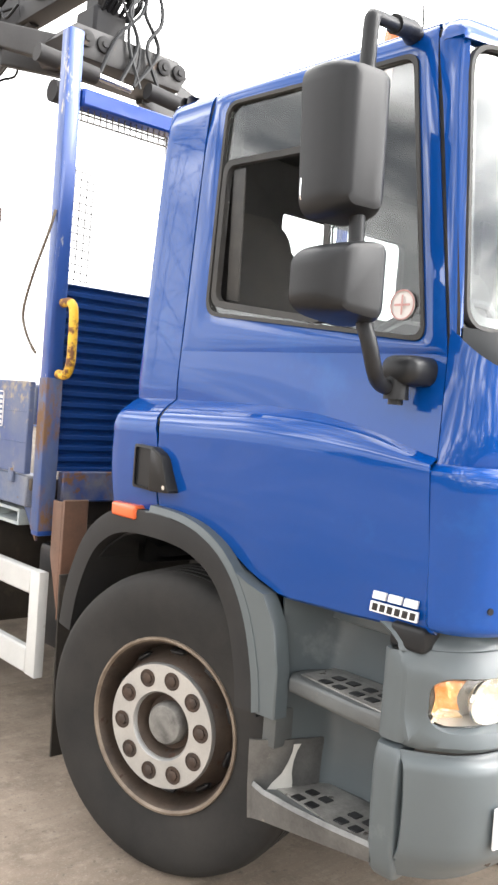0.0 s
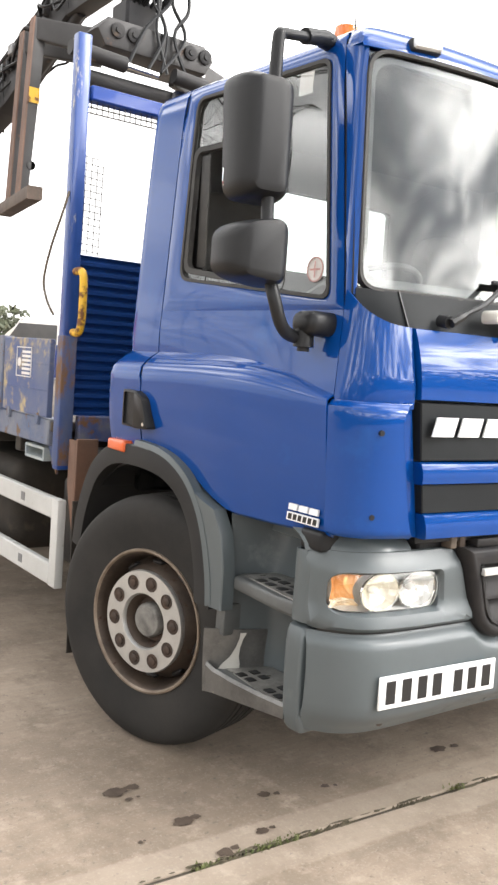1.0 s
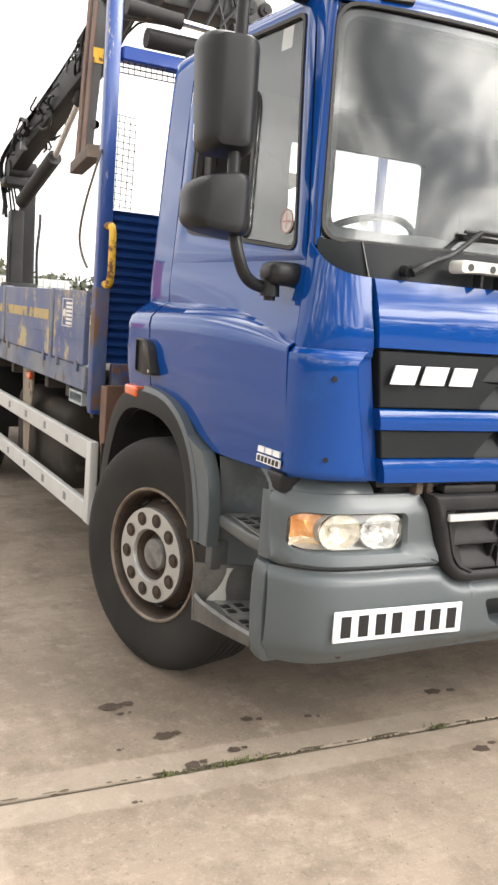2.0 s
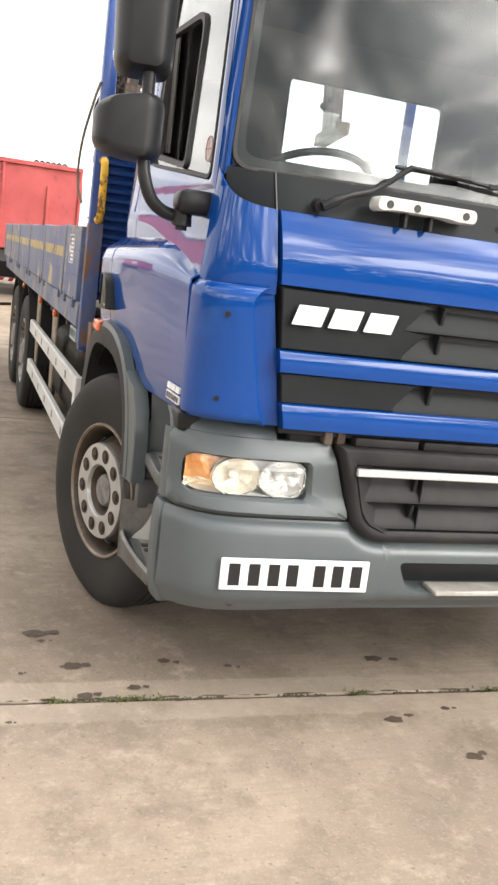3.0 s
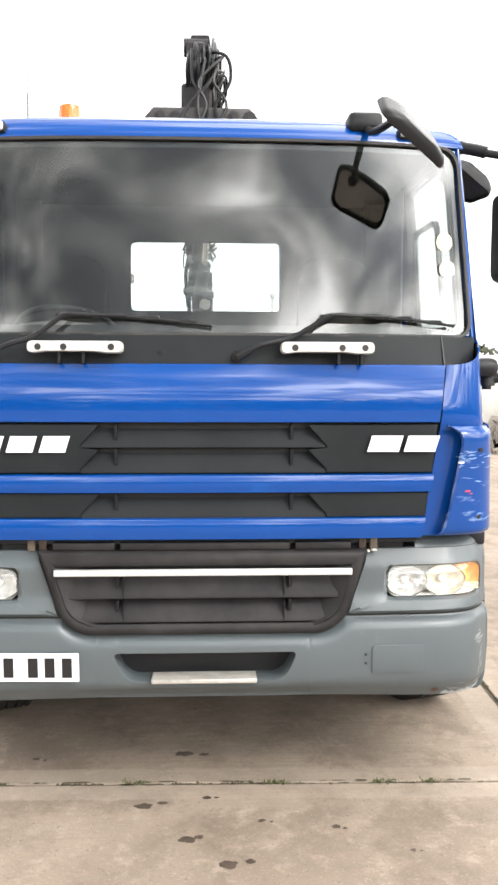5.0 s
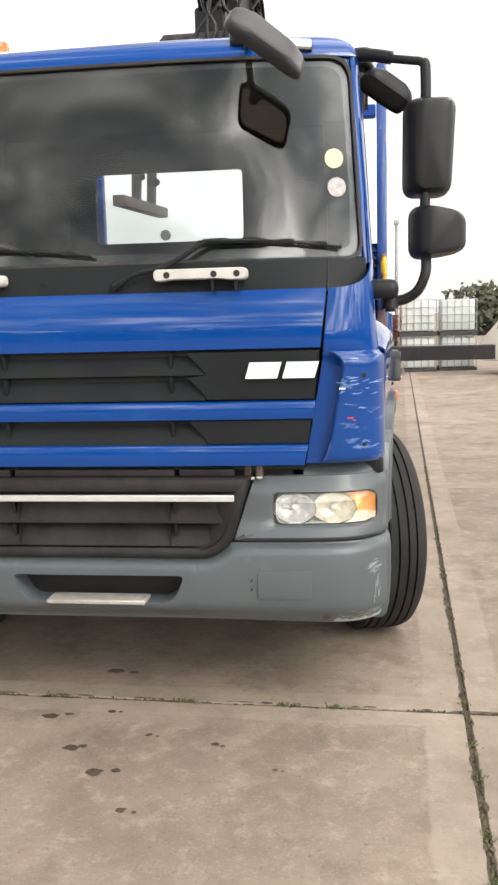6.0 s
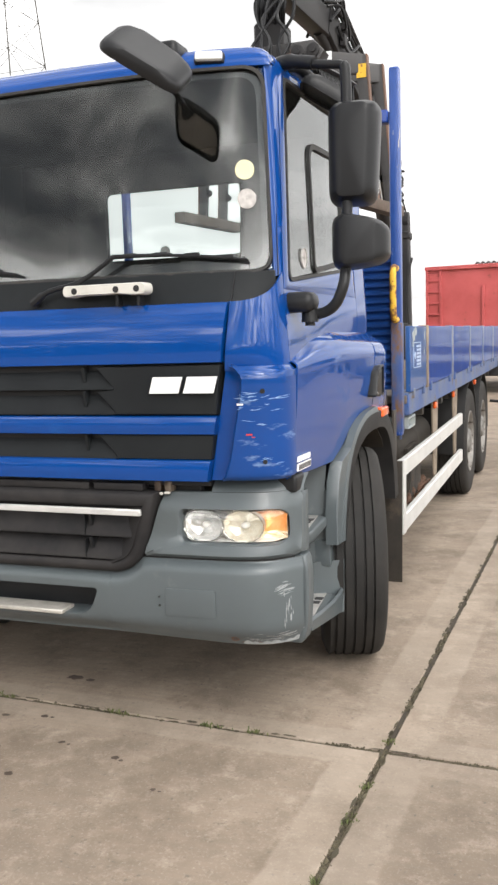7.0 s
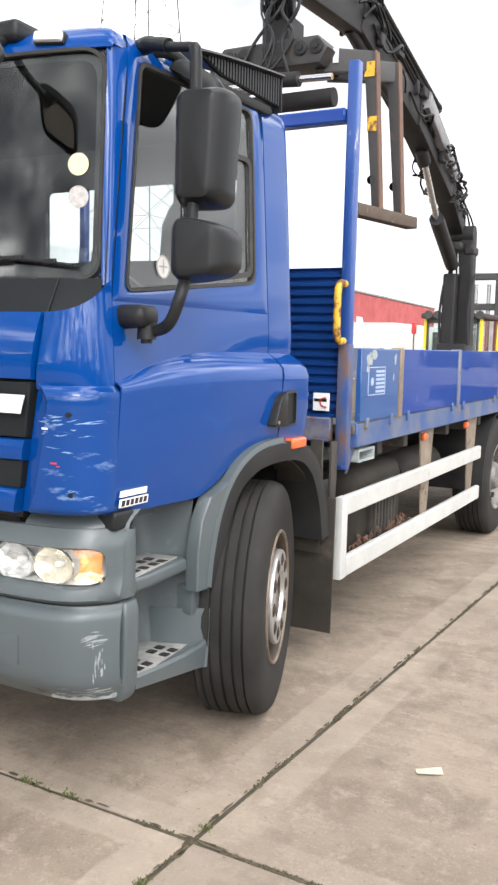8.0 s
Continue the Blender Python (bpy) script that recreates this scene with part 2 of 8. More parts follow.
SILVER_DIRTY = mat("dirty_silver_rim", (0.26, 0.25, 0.235), (0.13, 0.115, 0.10), rough=0.55, metal=0.5, grain=120, blot=9, vary=0.3, bump=0.15, dirt=(0.07, 0.055, 0.045), dirt_at=0.55, dirt_scale=9)
SILVER = mat("brushed_silver_ring", (0.55, 0.55, 0.54), (0.45, 0.45, 0.44), rough=0.42, metal=0.75, grain=150, blot=9, vary=0.2, bump=0.08)
HUB = mat("stained_hub_metal", (0.24, 0.235, 0.22), (0.085, 0.08, 0.077), rough=0.6, metal=0.4, grain=70, blot=20, vary=0.4, bump=0.2)
NUT = mat("dark_wheel_nut", (0.055, 0.045, 0.04), (0.09, 0.06, 0.045), rough=0.6, metal=0.4, grain=200, blot=20, vary=0.3, spec=0.22)
STEEL_DK = mat("dirty_dark_steel", (0.04, 0.038, 0.036), (0.075, 0.065, 0.055), rough=0.65, grain=80, blot=5, vary=0.35, bump=0.2, dirt=(0.11, 0.075, 0.05), dirt_at=0.62, dirt_scale=7, spec=0.22)
BRACKET = mat("dusty_brown_bracket", (0.14, 0.11, 0.082), (0.08, 0.062, 0.048), rough=0.7, grain=80, blot=5, vary=0.3, bump=0.2)
BRACKET_TAN = mat("dusty_tan_bracket", (0.25, 0.20, 0.15), (0.15, 0.118, 0.088), rough=0.75, grain=70, blot=6, vary=0.3, bump=0.15, dirt=(0.08, 0.06, 0.045), dirt_at=0.58, dirt_scale=8)
CREAM = mat("cream_paper", (0.62, 0.57, 0.43), rough=0.7, vary=0.1, bump=0)
GUARD = mat("white_guard_rail", (0.53, 0.53, 0.515), (0.44, 0.44, 0.425), rough=0.5, grain=150, blot=3, vary=0.15, bump=0.05, dirt=(0.33, 0.31, 0.28), dirt_at=0.64, dirt_scale=9)
CRANE = mat("weathered_crane_paint", (0.018, 0.018, 0.02), (0.034, 0.032, 0.031), rough=0.55, grain=80, blot=3, vary=0.35, bump=0.15, dirt=(0.11, 0.085, 0.065), dirt_at=0.64, dirt_scale=5, spec=0.22)
GRAB = mat("worn_grab_steel", (0.038, 0.036, 0.036), (0.024, 0.023, 0.023), rough=0.55, grain=80, blot=4, vary=0.3, bump=0.15, dirt=(0.11, 0.065, 0.045), dirt_at=0.63, dirt_scale=5)
GRAB_FOOT = mat("muddy_grab_foot", (0.10, 0.07, 0.052), (0.055, 0.042, 0.034), rough=0.75, grain=60, blot=9, vary=0.4, bump=0.4, dirt=(0.17, 0.13, 0.10), dirt_at=0.58, dirt_scale=9)
GRAB_EDGE = mat("rusty_grab_edge", (0.16, 0.082, 0.052), (0.10, 0.06, 0.042), rough=0.65, grain=90, blot=6, vary=0.35, bump=0.2)
GALV_DULL = mat("dull_grey_cover", (0.22, 0.22, 0.225), (0.13, 0.13, 0.132), rough=0.55, grain=60, blot=4, vary=0.3, bump=0.1)
PALE_BARE = mat("bare_pale_metal", (0.36, 0.39, 0.37), (0.22, 0.27, 0.33), rough=0.55, grain=60, blot=12, vary=0.3, bump=0.1)
RIM_LIP = mat("worn_rim_lip", (0.24, 0.195, 0.15), (0.11, 0.078, 0.055), rough=0.5, metal=0.3, grain=60, blot=8, vary=0.3, bump=0.1)
FADED_BAND = mat("faded_ochre_band", (0.45, 0.31, 0.08), (0.33, 0.27, 0.16), rough=0.6, grain=60, blot=4, vary=0.3, bump=0.1, dirt=(0.12, 0.13, 0.18), dirt_at=0.52, dirt_scale=7, dirt_soft=0.1)
CHROME = mat("bright_cylinder_rod", (0.75, 0.75, 0.74), rough=0.18, metal=1.0, grain=100, blot=5, vary=0.1, bump=0)
YELLOW = mat("worn_yellow_paint", (0.72, 0.43, 0.02), (0.62, 0.36, 0.03), rough=0.5, grain=100, blot=6, vary=0.2, bump=0.1, dirt=(0.15, 0.065, 0.03), dirt_at=0.50, dirt_scale=11, dirt_soft=0.06)
WHITE = mat("white_film", (0.82, 0.83, 0.84), rough=0.4, grain=150, blot=4, vary=0.06, bump=0.0)
SCRAPE = mat("scrape_mark", (0.24, 0.38, 0.6), (0.08, 0.2, 0.45), rough=0.6, grain=200, blot=30, vary=0.3, bump=0.1)
# print and seams, also the shade drawn into gaps, holes and slots
BLACK_INK_SHADE = mat("black_ink_and_shade", (0.012, 0.012, 0.013), rough=0.4, vary=0.1, bump=0.0)
PERMIT = mat("pale_yellow_paper", (0.72, 0.68, 0.42), rough=0.6, vary=0.1, bump=0)
PERMIT_PALE = mat("pale_sticker", (0.72, 0.70, 0.68), rough=0.5, vary=0.08, bump=0)
PERMIT_GREY = mat("printed_grey_paper", (0.5, 0.48, 0.46), (0.3, 0.28, 0.27), rough=0.5, grain=90, blot=60, vary=0.3, bump=0)
FADED_RED = mat("faded_red_print", (0.55, 0.30, 0.28), rough=0.5, vary=0.1, bump=0)
RED_INK = mat("red_ink", (0.5, 0.04, 0.05), rough=0.4, vary=0.1, bump=0.0)
SCUFF = mat("scuffed_plastic", (0.31, 0.33, 0.335), (0.18, 0.195, 0.2), rough=0.38, grain=200, blot=30, vary=0.3, bump=0.1)
PALE_RAIL = mat("pale_wash_rail", (0.55, 0.54, 0.50), (0.48, 0.47, 0.43), rough=0.45, grain=200, blot=8, vary=0.1, bump=0.03)
BAR = mat("silver_trim_bar", (0.62, 0.62, 0.61), rough=0.35, metal=0.3, grain=100, blot=8, vary=0.15, bump=0.02)
TOEPLATE = mat("worn_checker_plate", (0.48, 0.46, 0.42), (0.3, 0.28, 0.25), rough=0.55, metal=0.3, grain=160, blot=14, vary=0.35, bump=0.3)
AMBER = mat("amber_lens", (0.66, 0.15, 0.008), rough=0.2, grain=300, blot=8, vary=0.15, bump=0.1, coat=0.6)
ORANGE_MARK = mat("orange_marker_lens", (0.72, 0.12, 0.025), rough=0.25, grain=300, blot=8, vary=0.1, bump=0.05, coat=0.5)
LAMP_WHITE = mat("clear_marker_lens", (0.75, 0.77, 0.76), rough=0.25, grain=200, blot=10, vary=0.15, bump=0.05, coat=0.6)
REFLECTOR_WARM = mat("warm_lamp_reflector", (0.88, 0.84, 0.74), (0.60, 0.55, 0.45), rough=0.25, metal=0.5, grain=60, blot=28, vary=0.3, bump=0.3)
REFLECTOR = mat("lamp_reflector", (0.86, 0.86, 0.85), (0.45, 0.46, 0.47), rough=0.22, metal=0.7, grain=60, blot=28, vary=0.3, bump=0.35)
INK_PALE = mat("faded_pale_print", (0.36, 0.45, 0.62), rough=0.5, vary=0.2, bump=0)
AMBER_PALE = mat("pale_amber_reflector", (0.94, 0.70, 0.44), (0.96, 0.88, 0.76), rough=0.22, metal=0.4, grain=90, blot=26, vary=0.25, bump=0.3)
AMBER_BOWL = mat("amber_indicator_bowl", (0.86, 0.33, 0.08), (0.93, 0.56, 0.26), rough=0.25, metal=0.3, grain=90, blot=22, vary=0.25, bump=0.3)
LAMP_HOUSE = mat("lamp_inner_housing", (0.93, 0.93, 0.92), rough=0.3, metal=0.25, grain=90, blot=10, vary=0.25, bump=0.2)
GLASS = glass("window_glass", (0.86, 0.90, 0.89), 1.52)
SCREEN = glass("windscreen_glass", (0.80, 0.84, 0.83), 1.5)
LENS = glass("lamp_lens", (0.99, 0.99, 0.97), 1.4, 0.05)
MIRROR = mat("mirror_glass", (0.8, 0.82, 0.83), rough=0.02, metal=1.0, vary=0.02, bump=0)
LINING = mat("dark_cab_lining", (0.035, 0.034, 0.034), (0.05, 0.048, 0.047), rough=0.75, grain=200, blot=5, vary=0.2, bump=0.1, spec=0.22)
SEAT = mat("dark_seat_fabric", (0.035, 0.033, 0.032), (0.05, 0.045, 0.04), rough=0.9, grain=400, blot=8, vary=0.3, bump=0.3)
DASH = mat("grey_dashboard", (0.12, 0.115, 0.11), (0.09, 0.085, 0.08), rough=0.6, grain=300, blot=5, vary=0.2, bump=0.1)
DECK = mat("timber_deck", (0.12, 0.095, 0.07), (0.08, 0.065, 0.05), rough=0.8, grain=80, blot=4, vary=0.3, bump=0.3)



# ---- mesh helpers ----
def part(name, bm, material, parent, label="", smooth=38):
    bmesh.ops.recalc_face_normals(bm, faces=bm.faces[:])
    me = bpy.data.meshes.new(name)
    bm.to_mesh(me)
    bm.free()
    mats = material if isinstance(material, (list, tuple)) else [material]
    for m in mats:
        me.materials.append(m)
    for p in me.polygons:
        p.use_smooth = smooth > 0
    if smooth:
        me.set_sharp_from_angle(angle=radians(smooth))
    ob = new(name, me)
    ob.parent = parent
    if label:
        ob["label"] = label
    return ob


def thing(name, x, y, z, label, category, group="", kind=""):
    ob = new(name)
    ob.empty_display_size = 0.2
    ob.matrix_world = pose(x, y, z)
    return tagged(ob, label, category, group, kind)


def B():
    return bmesh.new()


def box(bm, a, b, bev=0.0, seg=1, m=None):
    lo = [min(p, q) for p, q in zip(a, b)]
    hi = [max(p, q) for p, q in zip(a, b)]
    vs = [bm.verts.new((x, y, z)) for x in (lo[0], hi[0]) for y in (lo[1], hi[1]) for z in (lo[2], hi[2])]
    fs = [bm.faces.new([vs[i] for i in f]) for f in ((0, 1, 3, 2), (4, 6, 7, 5), (0, 4, 5, 1), (2, 3, 7, 6), (0, 2, 6, 4), (1, 5, 7, 3))]
    if bev:
        es = list({e for f in fs for e in f.edges})
        r = bmesh.ops.bevel(bm, geom=es, offset=bev, segments=seg, affect="EDGES", profile=0.5)
        vs = list({v for f in r["faces"] for v in f.verts} | {v for v in vs if v.is_valid})
    if m is not None:
        bmesh.ops.transform(bm, matrix=m, verts=vs)
    return vs


def prism(bm, poly, axis, a, b, bev=0.0, m=None):
    """A polygon in the two other axes (in x, y, z order), drawn out along axis from a to b."""
    def at(u, v, w):
        return {"x": (w, u, v), "y": (u, w, v), "z": (u, v, w)}[axis]
    p = [bm.verts.new(at(u, v, a)) for u, v in poly]
    q = [bm.verts.new(at(u, v, b)) for u, v in poly]
    f1, f2 = bm.faces.new(p), bm.faces.new(q[::-1])
    n = len(poly)
    for i in range(n):
        bm.faces.new((p[i], q[i], q[(i + 1) % n], p[(i + 1) % n]))
    vs = p + q
    if bev:
        es = list(set(f1.edges) | set(f2.edges))
        r = bmesh.ops.bevel(bm, geom=es, offset=bev, segments=2, affect="EDGES", profile=0.5)
        vs = list({v for f in r["faces"] for v in f.verts} | {v for v in vs if v.is_valid})
    if m is not None:
        bmesh.ops.transform(bm, matrix=m, verts=vs)
    return vs


def loft(bm, loops, closed=True, caps=True):
    rows = [[bm.verts.new(p) for p in loop] for loop in loops]
    n = len(rows[0])
    for r0, r1 in zip(rows, rows[1:]):
        for i in range(n if closed else n - 1):
            bm.faces.new((r0[i], r0[(i + 1) % n], r1[(i + 1) % n], r1[i]))
    if caps and closed:
        bm.faces.new(rows[0][::-1])
        bm.faces.new(rows[-1])
    return rows


def tube(bm, pts, r, n=10, caps=True, flat=1.0):
    pts = [Vector(p) for p in pts]
    rr = r if isinstance(r, (list, tuple)) else [r] * len(pts)
    loops, side = [], None
    for i, p in enumerate(pts):
        d = (pts[min(i + 1, len(pts) - 1)] - pts[max(i - 1, 0)]).normalized()
        if side is None:
            side = d.cross(Vector((0, 0, 1)) if abs(d.z) < 0.9 else Vector((0, 1, 0))).normalized()
        side = (side - d * side.dot(d)).normalized()
        up = d.cross(side)
        loops.append([p + rr[i] * (side * math.cos(a) + up * (flat * math.sin(a))) for a in (math.tau * k / n for k in range(n))])
    loft(bm, loops, True, caps)


def rod(bm, p, q, r, n=12, r2=None):
    tube(bm, [p, q], [r, r if r2 is None else r2], n)


def spline(pts, k=6):
    pts = [Vector(p) for p in pts]
    out = []
    for i in range(len(pts) - 1):
        p0, p1, p2, p3 = pts[max(i - 1, 0)], pts[i], pts[i + 1], pts[min(i + 2, len(pts) - 1)]
        for j in range(k):
            t = j / k
            out.append(0.5 * (2 * p1 + (p2 - p0) * t + (2 * p0 - 5 * p1 + 4 * p2 - p3) * t * t + (3 * p1 - p0 - 3 * p2 + p3) * t ** 3))
    return out + [pts[-1]]


def lathe(bm, prof, n=40, m=None, cap=False):
    """prof: (radius, x) turned about the x axis."""
    rows = []
    for r, h in prof:
        rows.append([bm.verts.new((h, r * math.cos(math.tau * k / n), r * math.sin(math.tau * k / n))) for k in range(n)])
    for r0, r1 in zip(rows, rows[1:]):
        for i in range(n):
            bm.faces.new((r0[i], r0[(i + 1) % n], r1[(i + 1) % n], r1[i]))
    if cap:
        bm.faces.new(rows[0][::-1])
        bm.faces.new(rows[-1])
    vs = [v for r in rows for v in r]
    if m is not None:
        bmesh.ops.transform(bm, matrix=m, verts=vs)
    return vs


def grid(bm, rows):
    vs = [[bm.verts.new(p) for p in row] for row in rows]
    for r0, r1 in zip(vs, vs[1:]):
        for i in range(len(r0) - 1):
            bm.faces.new((r0[i], r0[i + 1], r1[i + 1], r1[i]))
    return vs


def thicken(bm, d):
    bmesh.ops.recalc_face_normals(bm, faces=bm.faces[:])
    bmesh.ops.solidify(bm, geom=bm.faces[:], thickness=d)


def back_skin(bm, d):
    """Gives a curved shell an inner skin at the distance d and closes its edges."""
    bmesh.ops.recalc_face_normals(bm, faces=bm.faces[:])
    bm.normal_update()
    faces, rims = bm.faces[:], [e for e in bm.edges if e.is_boundary]
    inner = {v: bm.verts.new(v.co - v.normal * d) for v in bm.verts[:]}
    for f in faces:
        bm.faces.new([inner[v] for v in reversed(f.verts)])
    for e in rims:
        a, b = e.verts
        bm.faces.new([a, b, inner[b], inner[a]])
    bmesh.ops.recalc_face_normals(bm, faces=bm.faces[:])


def rounded(corners, r, k=6, edge=4):
    """A polygon with rounded corners; k points a corner and edge points between, so that loops of four corners match."""
    out, n = [], len(corners)
    for i in range(n):
        p, c, q = (Vector(corners[(i + j) % n]) for j in (-1, 0, 1))
        rad = r[i] if isinstance(r, (list, tuple)) else r
        a, b = (p - c).normalized(), (q - c).normalized()
        s, e = c + a * rad, c + b * rad
        arc = []
        for j in range(k + 1):
            t = j / k
            arc.append((1 - t) ** 2 * s + 2 * t * (1 - t) * c + t * t * e)
        nr = r[(i + 1) % n] if isinstance(r, (list, tuple)) else r
        stop = q - b * nr
        out += arc + [e.lerp(stop, (j + 1) / (edge + 1)) for j in range(edge)]
    return [tuple(v) for v in out]


def L(v, *tab):
    return float(np.interp(v, [t[0] for t in tab], [t[1] for t in tab]))


def LS(v, *tab):
    """L with its kinks rounded off."""
    return sum(L(v + 0.16 * k / 4, *tab) for k in range(-4, 5)) / 9


def smoothstep(a, b, v):
    t = min(1, max(0, (v - a) / (b - a)))
    return t * t * (3 - 2 * t)


# ---- ground ----
def concrete(name, per_object, tone=1.0):
    m = bpy.data.materials.new(name)
    m.use_nodes = True
    n, lk = m.node_tree.nodes, m.node_tree.links
    b = n["Principled BSDF"]
    geo = n.new("ShaderNodeNewGeometry")

    def tex(scale, detail, r=0.6, stretch=None):
        t = n.new("ShaderNodeTexNoise")
        t.inputs["Scale"].default_value, t.inputs["Detail"].default_value, t.inputs["Roughness"].default_value = scale, detail, r
        src = geo.outputs["Position"]
        if stretch:
            mp = n.new("ShaderNodeMapping")
            mp.inputs["Scale"].default_value = stretch
            mp.inputs["Rotation"].default_value = (0, 0, radians(2.5))
            lk.new(src, mp.inputs["Vector"])
            src = mp.outputs["Vector"]
        lk.new(src, t.inputs["Vector"])
        return t.outputs["Fac"]

    def rng(src, a, z, lo=0.0, hi=1.0):
        r = n.new("ShaderNodeMapRange")
        for key, v in (("From Min", a), ("From Max", z), ("To Min", lo), ("To Max", hi)):
            r.inputs[key].default_value = v
        lk.new(src, r.inputs["Value"])
        return r.outputs["Result"]

    def mix(fac, a, z, mode="MIX"):
        x = n.new("ShaderNodeMix")
        x.data_type, x.blend_type = "RGBA", mode
        for key, v in ((0, fac), (6, a), (7, z)):
            if isinstance(v, bpy.types.NodeSocket):
                lk.new(v, x.inputs[key])
            elif key == 0:
                x.inputs[0].default_value = v
            else:
                x.inputs[key].default_value = (*v, 1)
        return x.outputs[2]

    c = mix(rng(tex(0.7, 5), 0.36, 0.64), (0.328, 0.261, 0.202), (0.205, 0.159, 0.119))
    c = mix(rng(tex(3.2, 7, 0.7), 0.46, 0.70), c, (0.164, 0.127, 0.095))
    c = mix(rng(tex(9, 8, 0.75), 0.52, 0.75, 0, 0.8), c, (0.414, 0.341, 0.271))
    c = mix(rng(tex(1.6, 3, 0.5, (1.0, 26.0, 1.0)), 0.42, 0.7, 0, 0.35), c, (0.200, 0.168, 0.133))
    c = mix(rng(tex(1.9, 6, 0.7), 0.53, 0.63, 0, 0.6), c, (0.150, 0.115, 0.083))
    c = mix(rng(tex(95, 4), 0.55, 0.75, 0, 0.35), c, (0.455, 0.398, 0.327))
    c = mix(rng(tex(48, 3), 0.62, 0.72, 0, 0.7), c, (0.118, 0.102, 0.086))
    # tooled lighter bands along the slab edges
    mp = n.new("ShaderNodeMapping")
    mp.vector_type = "TEXTURE"
    mp.inputs["Location"].default_value = (1.49, 0.16, 0)
    mp.inputs["Rotation"].default_value = (0, 0, radians(-2.4))
    lk.new(geo.outputs["Position"], mp.inputs["Vector"])
    sep = n.new("ShaderNodeSeparateXYZ")
    lk.new(mp.outputs["Vector"], sep.inputs["Vector"])

    def op(kind, a, b):
        q = n.new("ShaderNodeMath")
        q.operation = kind
        for i, v in enumerate((a, b)):
            if isinstance(v, bpy.types.NodeSocket):
                lk.new(v, q.inputs[i])
            else:
                q.inputs[i].default_value = v
        return q.outputs[0]
    bands = None
    for axis, size, wide in (("X", 3.72, 0.17), ("Y", 4.9, 0.14)):
        d = op("PINGPONG", sep.outputs[axis], size / 2)
        e = rng(op("ADD", d, op("MULTIPLY", tex(7, 4), 0.05)), wide + 0.02, wide + 0.035, 1.0, 0.0)
        bands = e if bands is None else op("MAXIMUM", bands, e)
    c = mix(op("MULTIPLY", bands, rng(tex(1.3, 4), 0.35, 0.6, 0.06, 0.36)), c, (0.425, 0.358, 0.29))
    if per_object:
        oi = n.new("ShaderNodeObjectInfo")
        hsv = n.new("ShaderNodeHueSaturation")
        lk.new(rng(oi.outputs["Random"], 0, 1, 0.88 * tone, 1.08 * tone), hsv.inputs["Value"])
        lk.new(c, hsv.inputs["Color"])
        c = hsv.outputs["Color"]
    lk.new(c, b.inputs["Base Color"])
    lk.new(rng(tex(2.2, 5), 0.3, 0.7, 0.72, 0.95), b.inputs["Roughness"])
    bp = n.new("ShaderNodeBump")
    bp.inputs["Strength"].default_value, bp.inputs["Distance"].default_value = 0.5, 0.004
    lk.new(tex(70, 6, 0.7), bp.inputs["Height"])
    lk.new(bp.outputs["Normal"], b.inputs["Normal"])
    return m


CONCRETE = concrete("yard_concrete", True)
# darker tone that carries the shade under the lorry
CONCRETE_SHADED = concrete("shade_darkened_concrete", True, 0.90)
YARD = concrete("yard_far_concrete", False)
MOSS = mat("joint_moss", (0.088, 0.076, 0.046), (0.07, 0.054, 0.036), rough=0.95, grain=200, blot=14, vary=0.4, bump=0.3, island=True)
JOINT = mat("joint_dirt", (0.06, 0.05, 0.038), (0.075, 0.062, 0.046), rough=0.95, grain=150, blot=9, vary=0.4, bump=0.4, dirt=(0.035, 0.05, 0.018), dirt_at=0.6, dirt_scale=5)
OIL = mat("oil_stain", (0.045, 0.030, 0.021), (0.098, 0.072, 0.052), rough=0.7, grain=90, blot=20, vary=0.35, bump=0.1)
WEED = mat("weed_green", (0.075, 0.10, 0.028), (0.13, 0.125, 0.045), rough=0.8, grain=40, blot=14, vary=0.3, bump=0, island=True)

# the yard turns a little against the lorry
YARD_TURN = -2.4
yard_m = Matrix.Translation((1.49, 0.16, 0)) @ Matrix.Rotation(radians(YARD_TURN), 4, "Z")


def build_ground():
    bm = B()
    # one sheet out to the horizon, sunk under the slabs near the lorry
    R = [0, 12, 26, 60, 180, 700, 3000]
    grid(bm, [[(x, y, -0.035 if max(abs(x), abs(y)) < 58 else -0.02) for x in [-r for r in R[:0:-1]] + R] for y in [-r for r in R[:0:-1]] + R])
    ground = tagged(part("ground", bm, YARD, None, smooth=0), "worn pale concrete yard running to the horizon", "ground", kind="structure")
    # the yard falls slightly across the lorry
    ground.matrix_basis = Matrix.Translation((0, 0, 0.006)) @ Matrix.Rotation(radians(-0.5), 4, "Y")
    return ground


ground = build_ground()

truck = thing("flatbed_truck", 0, 1.2, 0, "blue cab-over flatbed lorry with a rear-mounted loading crane", "truck")
O = Matrix.Translation((0, -1.2, 0))


WIDEN = {"door", "window_seal", "fixed_window", "window_frame", "sliding_window", "door_lining", "rear_corner_panel", "door_gap_seal", "roof"}


def tp(name, bm, material, label="", parent=None, smooth=38):
    """A part of the lorry, built in the lorry's own place."""
    if name in WIDEN:
        # the upper cab grows a little wider towards the back
        for v in bm.verts:
            v.co.x += math.copysign(0.022, v.co.x) * smoothstep(1.5, 1.75, v.co.z) * smoothstep(0.4, 1.5, v.co.y) * min(1, abs(v.co.x))
    if parent is None:
        bmesh.ops.transform(bm, matrix=O, verts=bm.verts[:])
        return part(name, bm, material, truck, label, smooth)
    bmesh.ops.transform(bm, matrix=O, verts=bm.verts[:])
    return part(name, bm, material, parent, label, smooth)


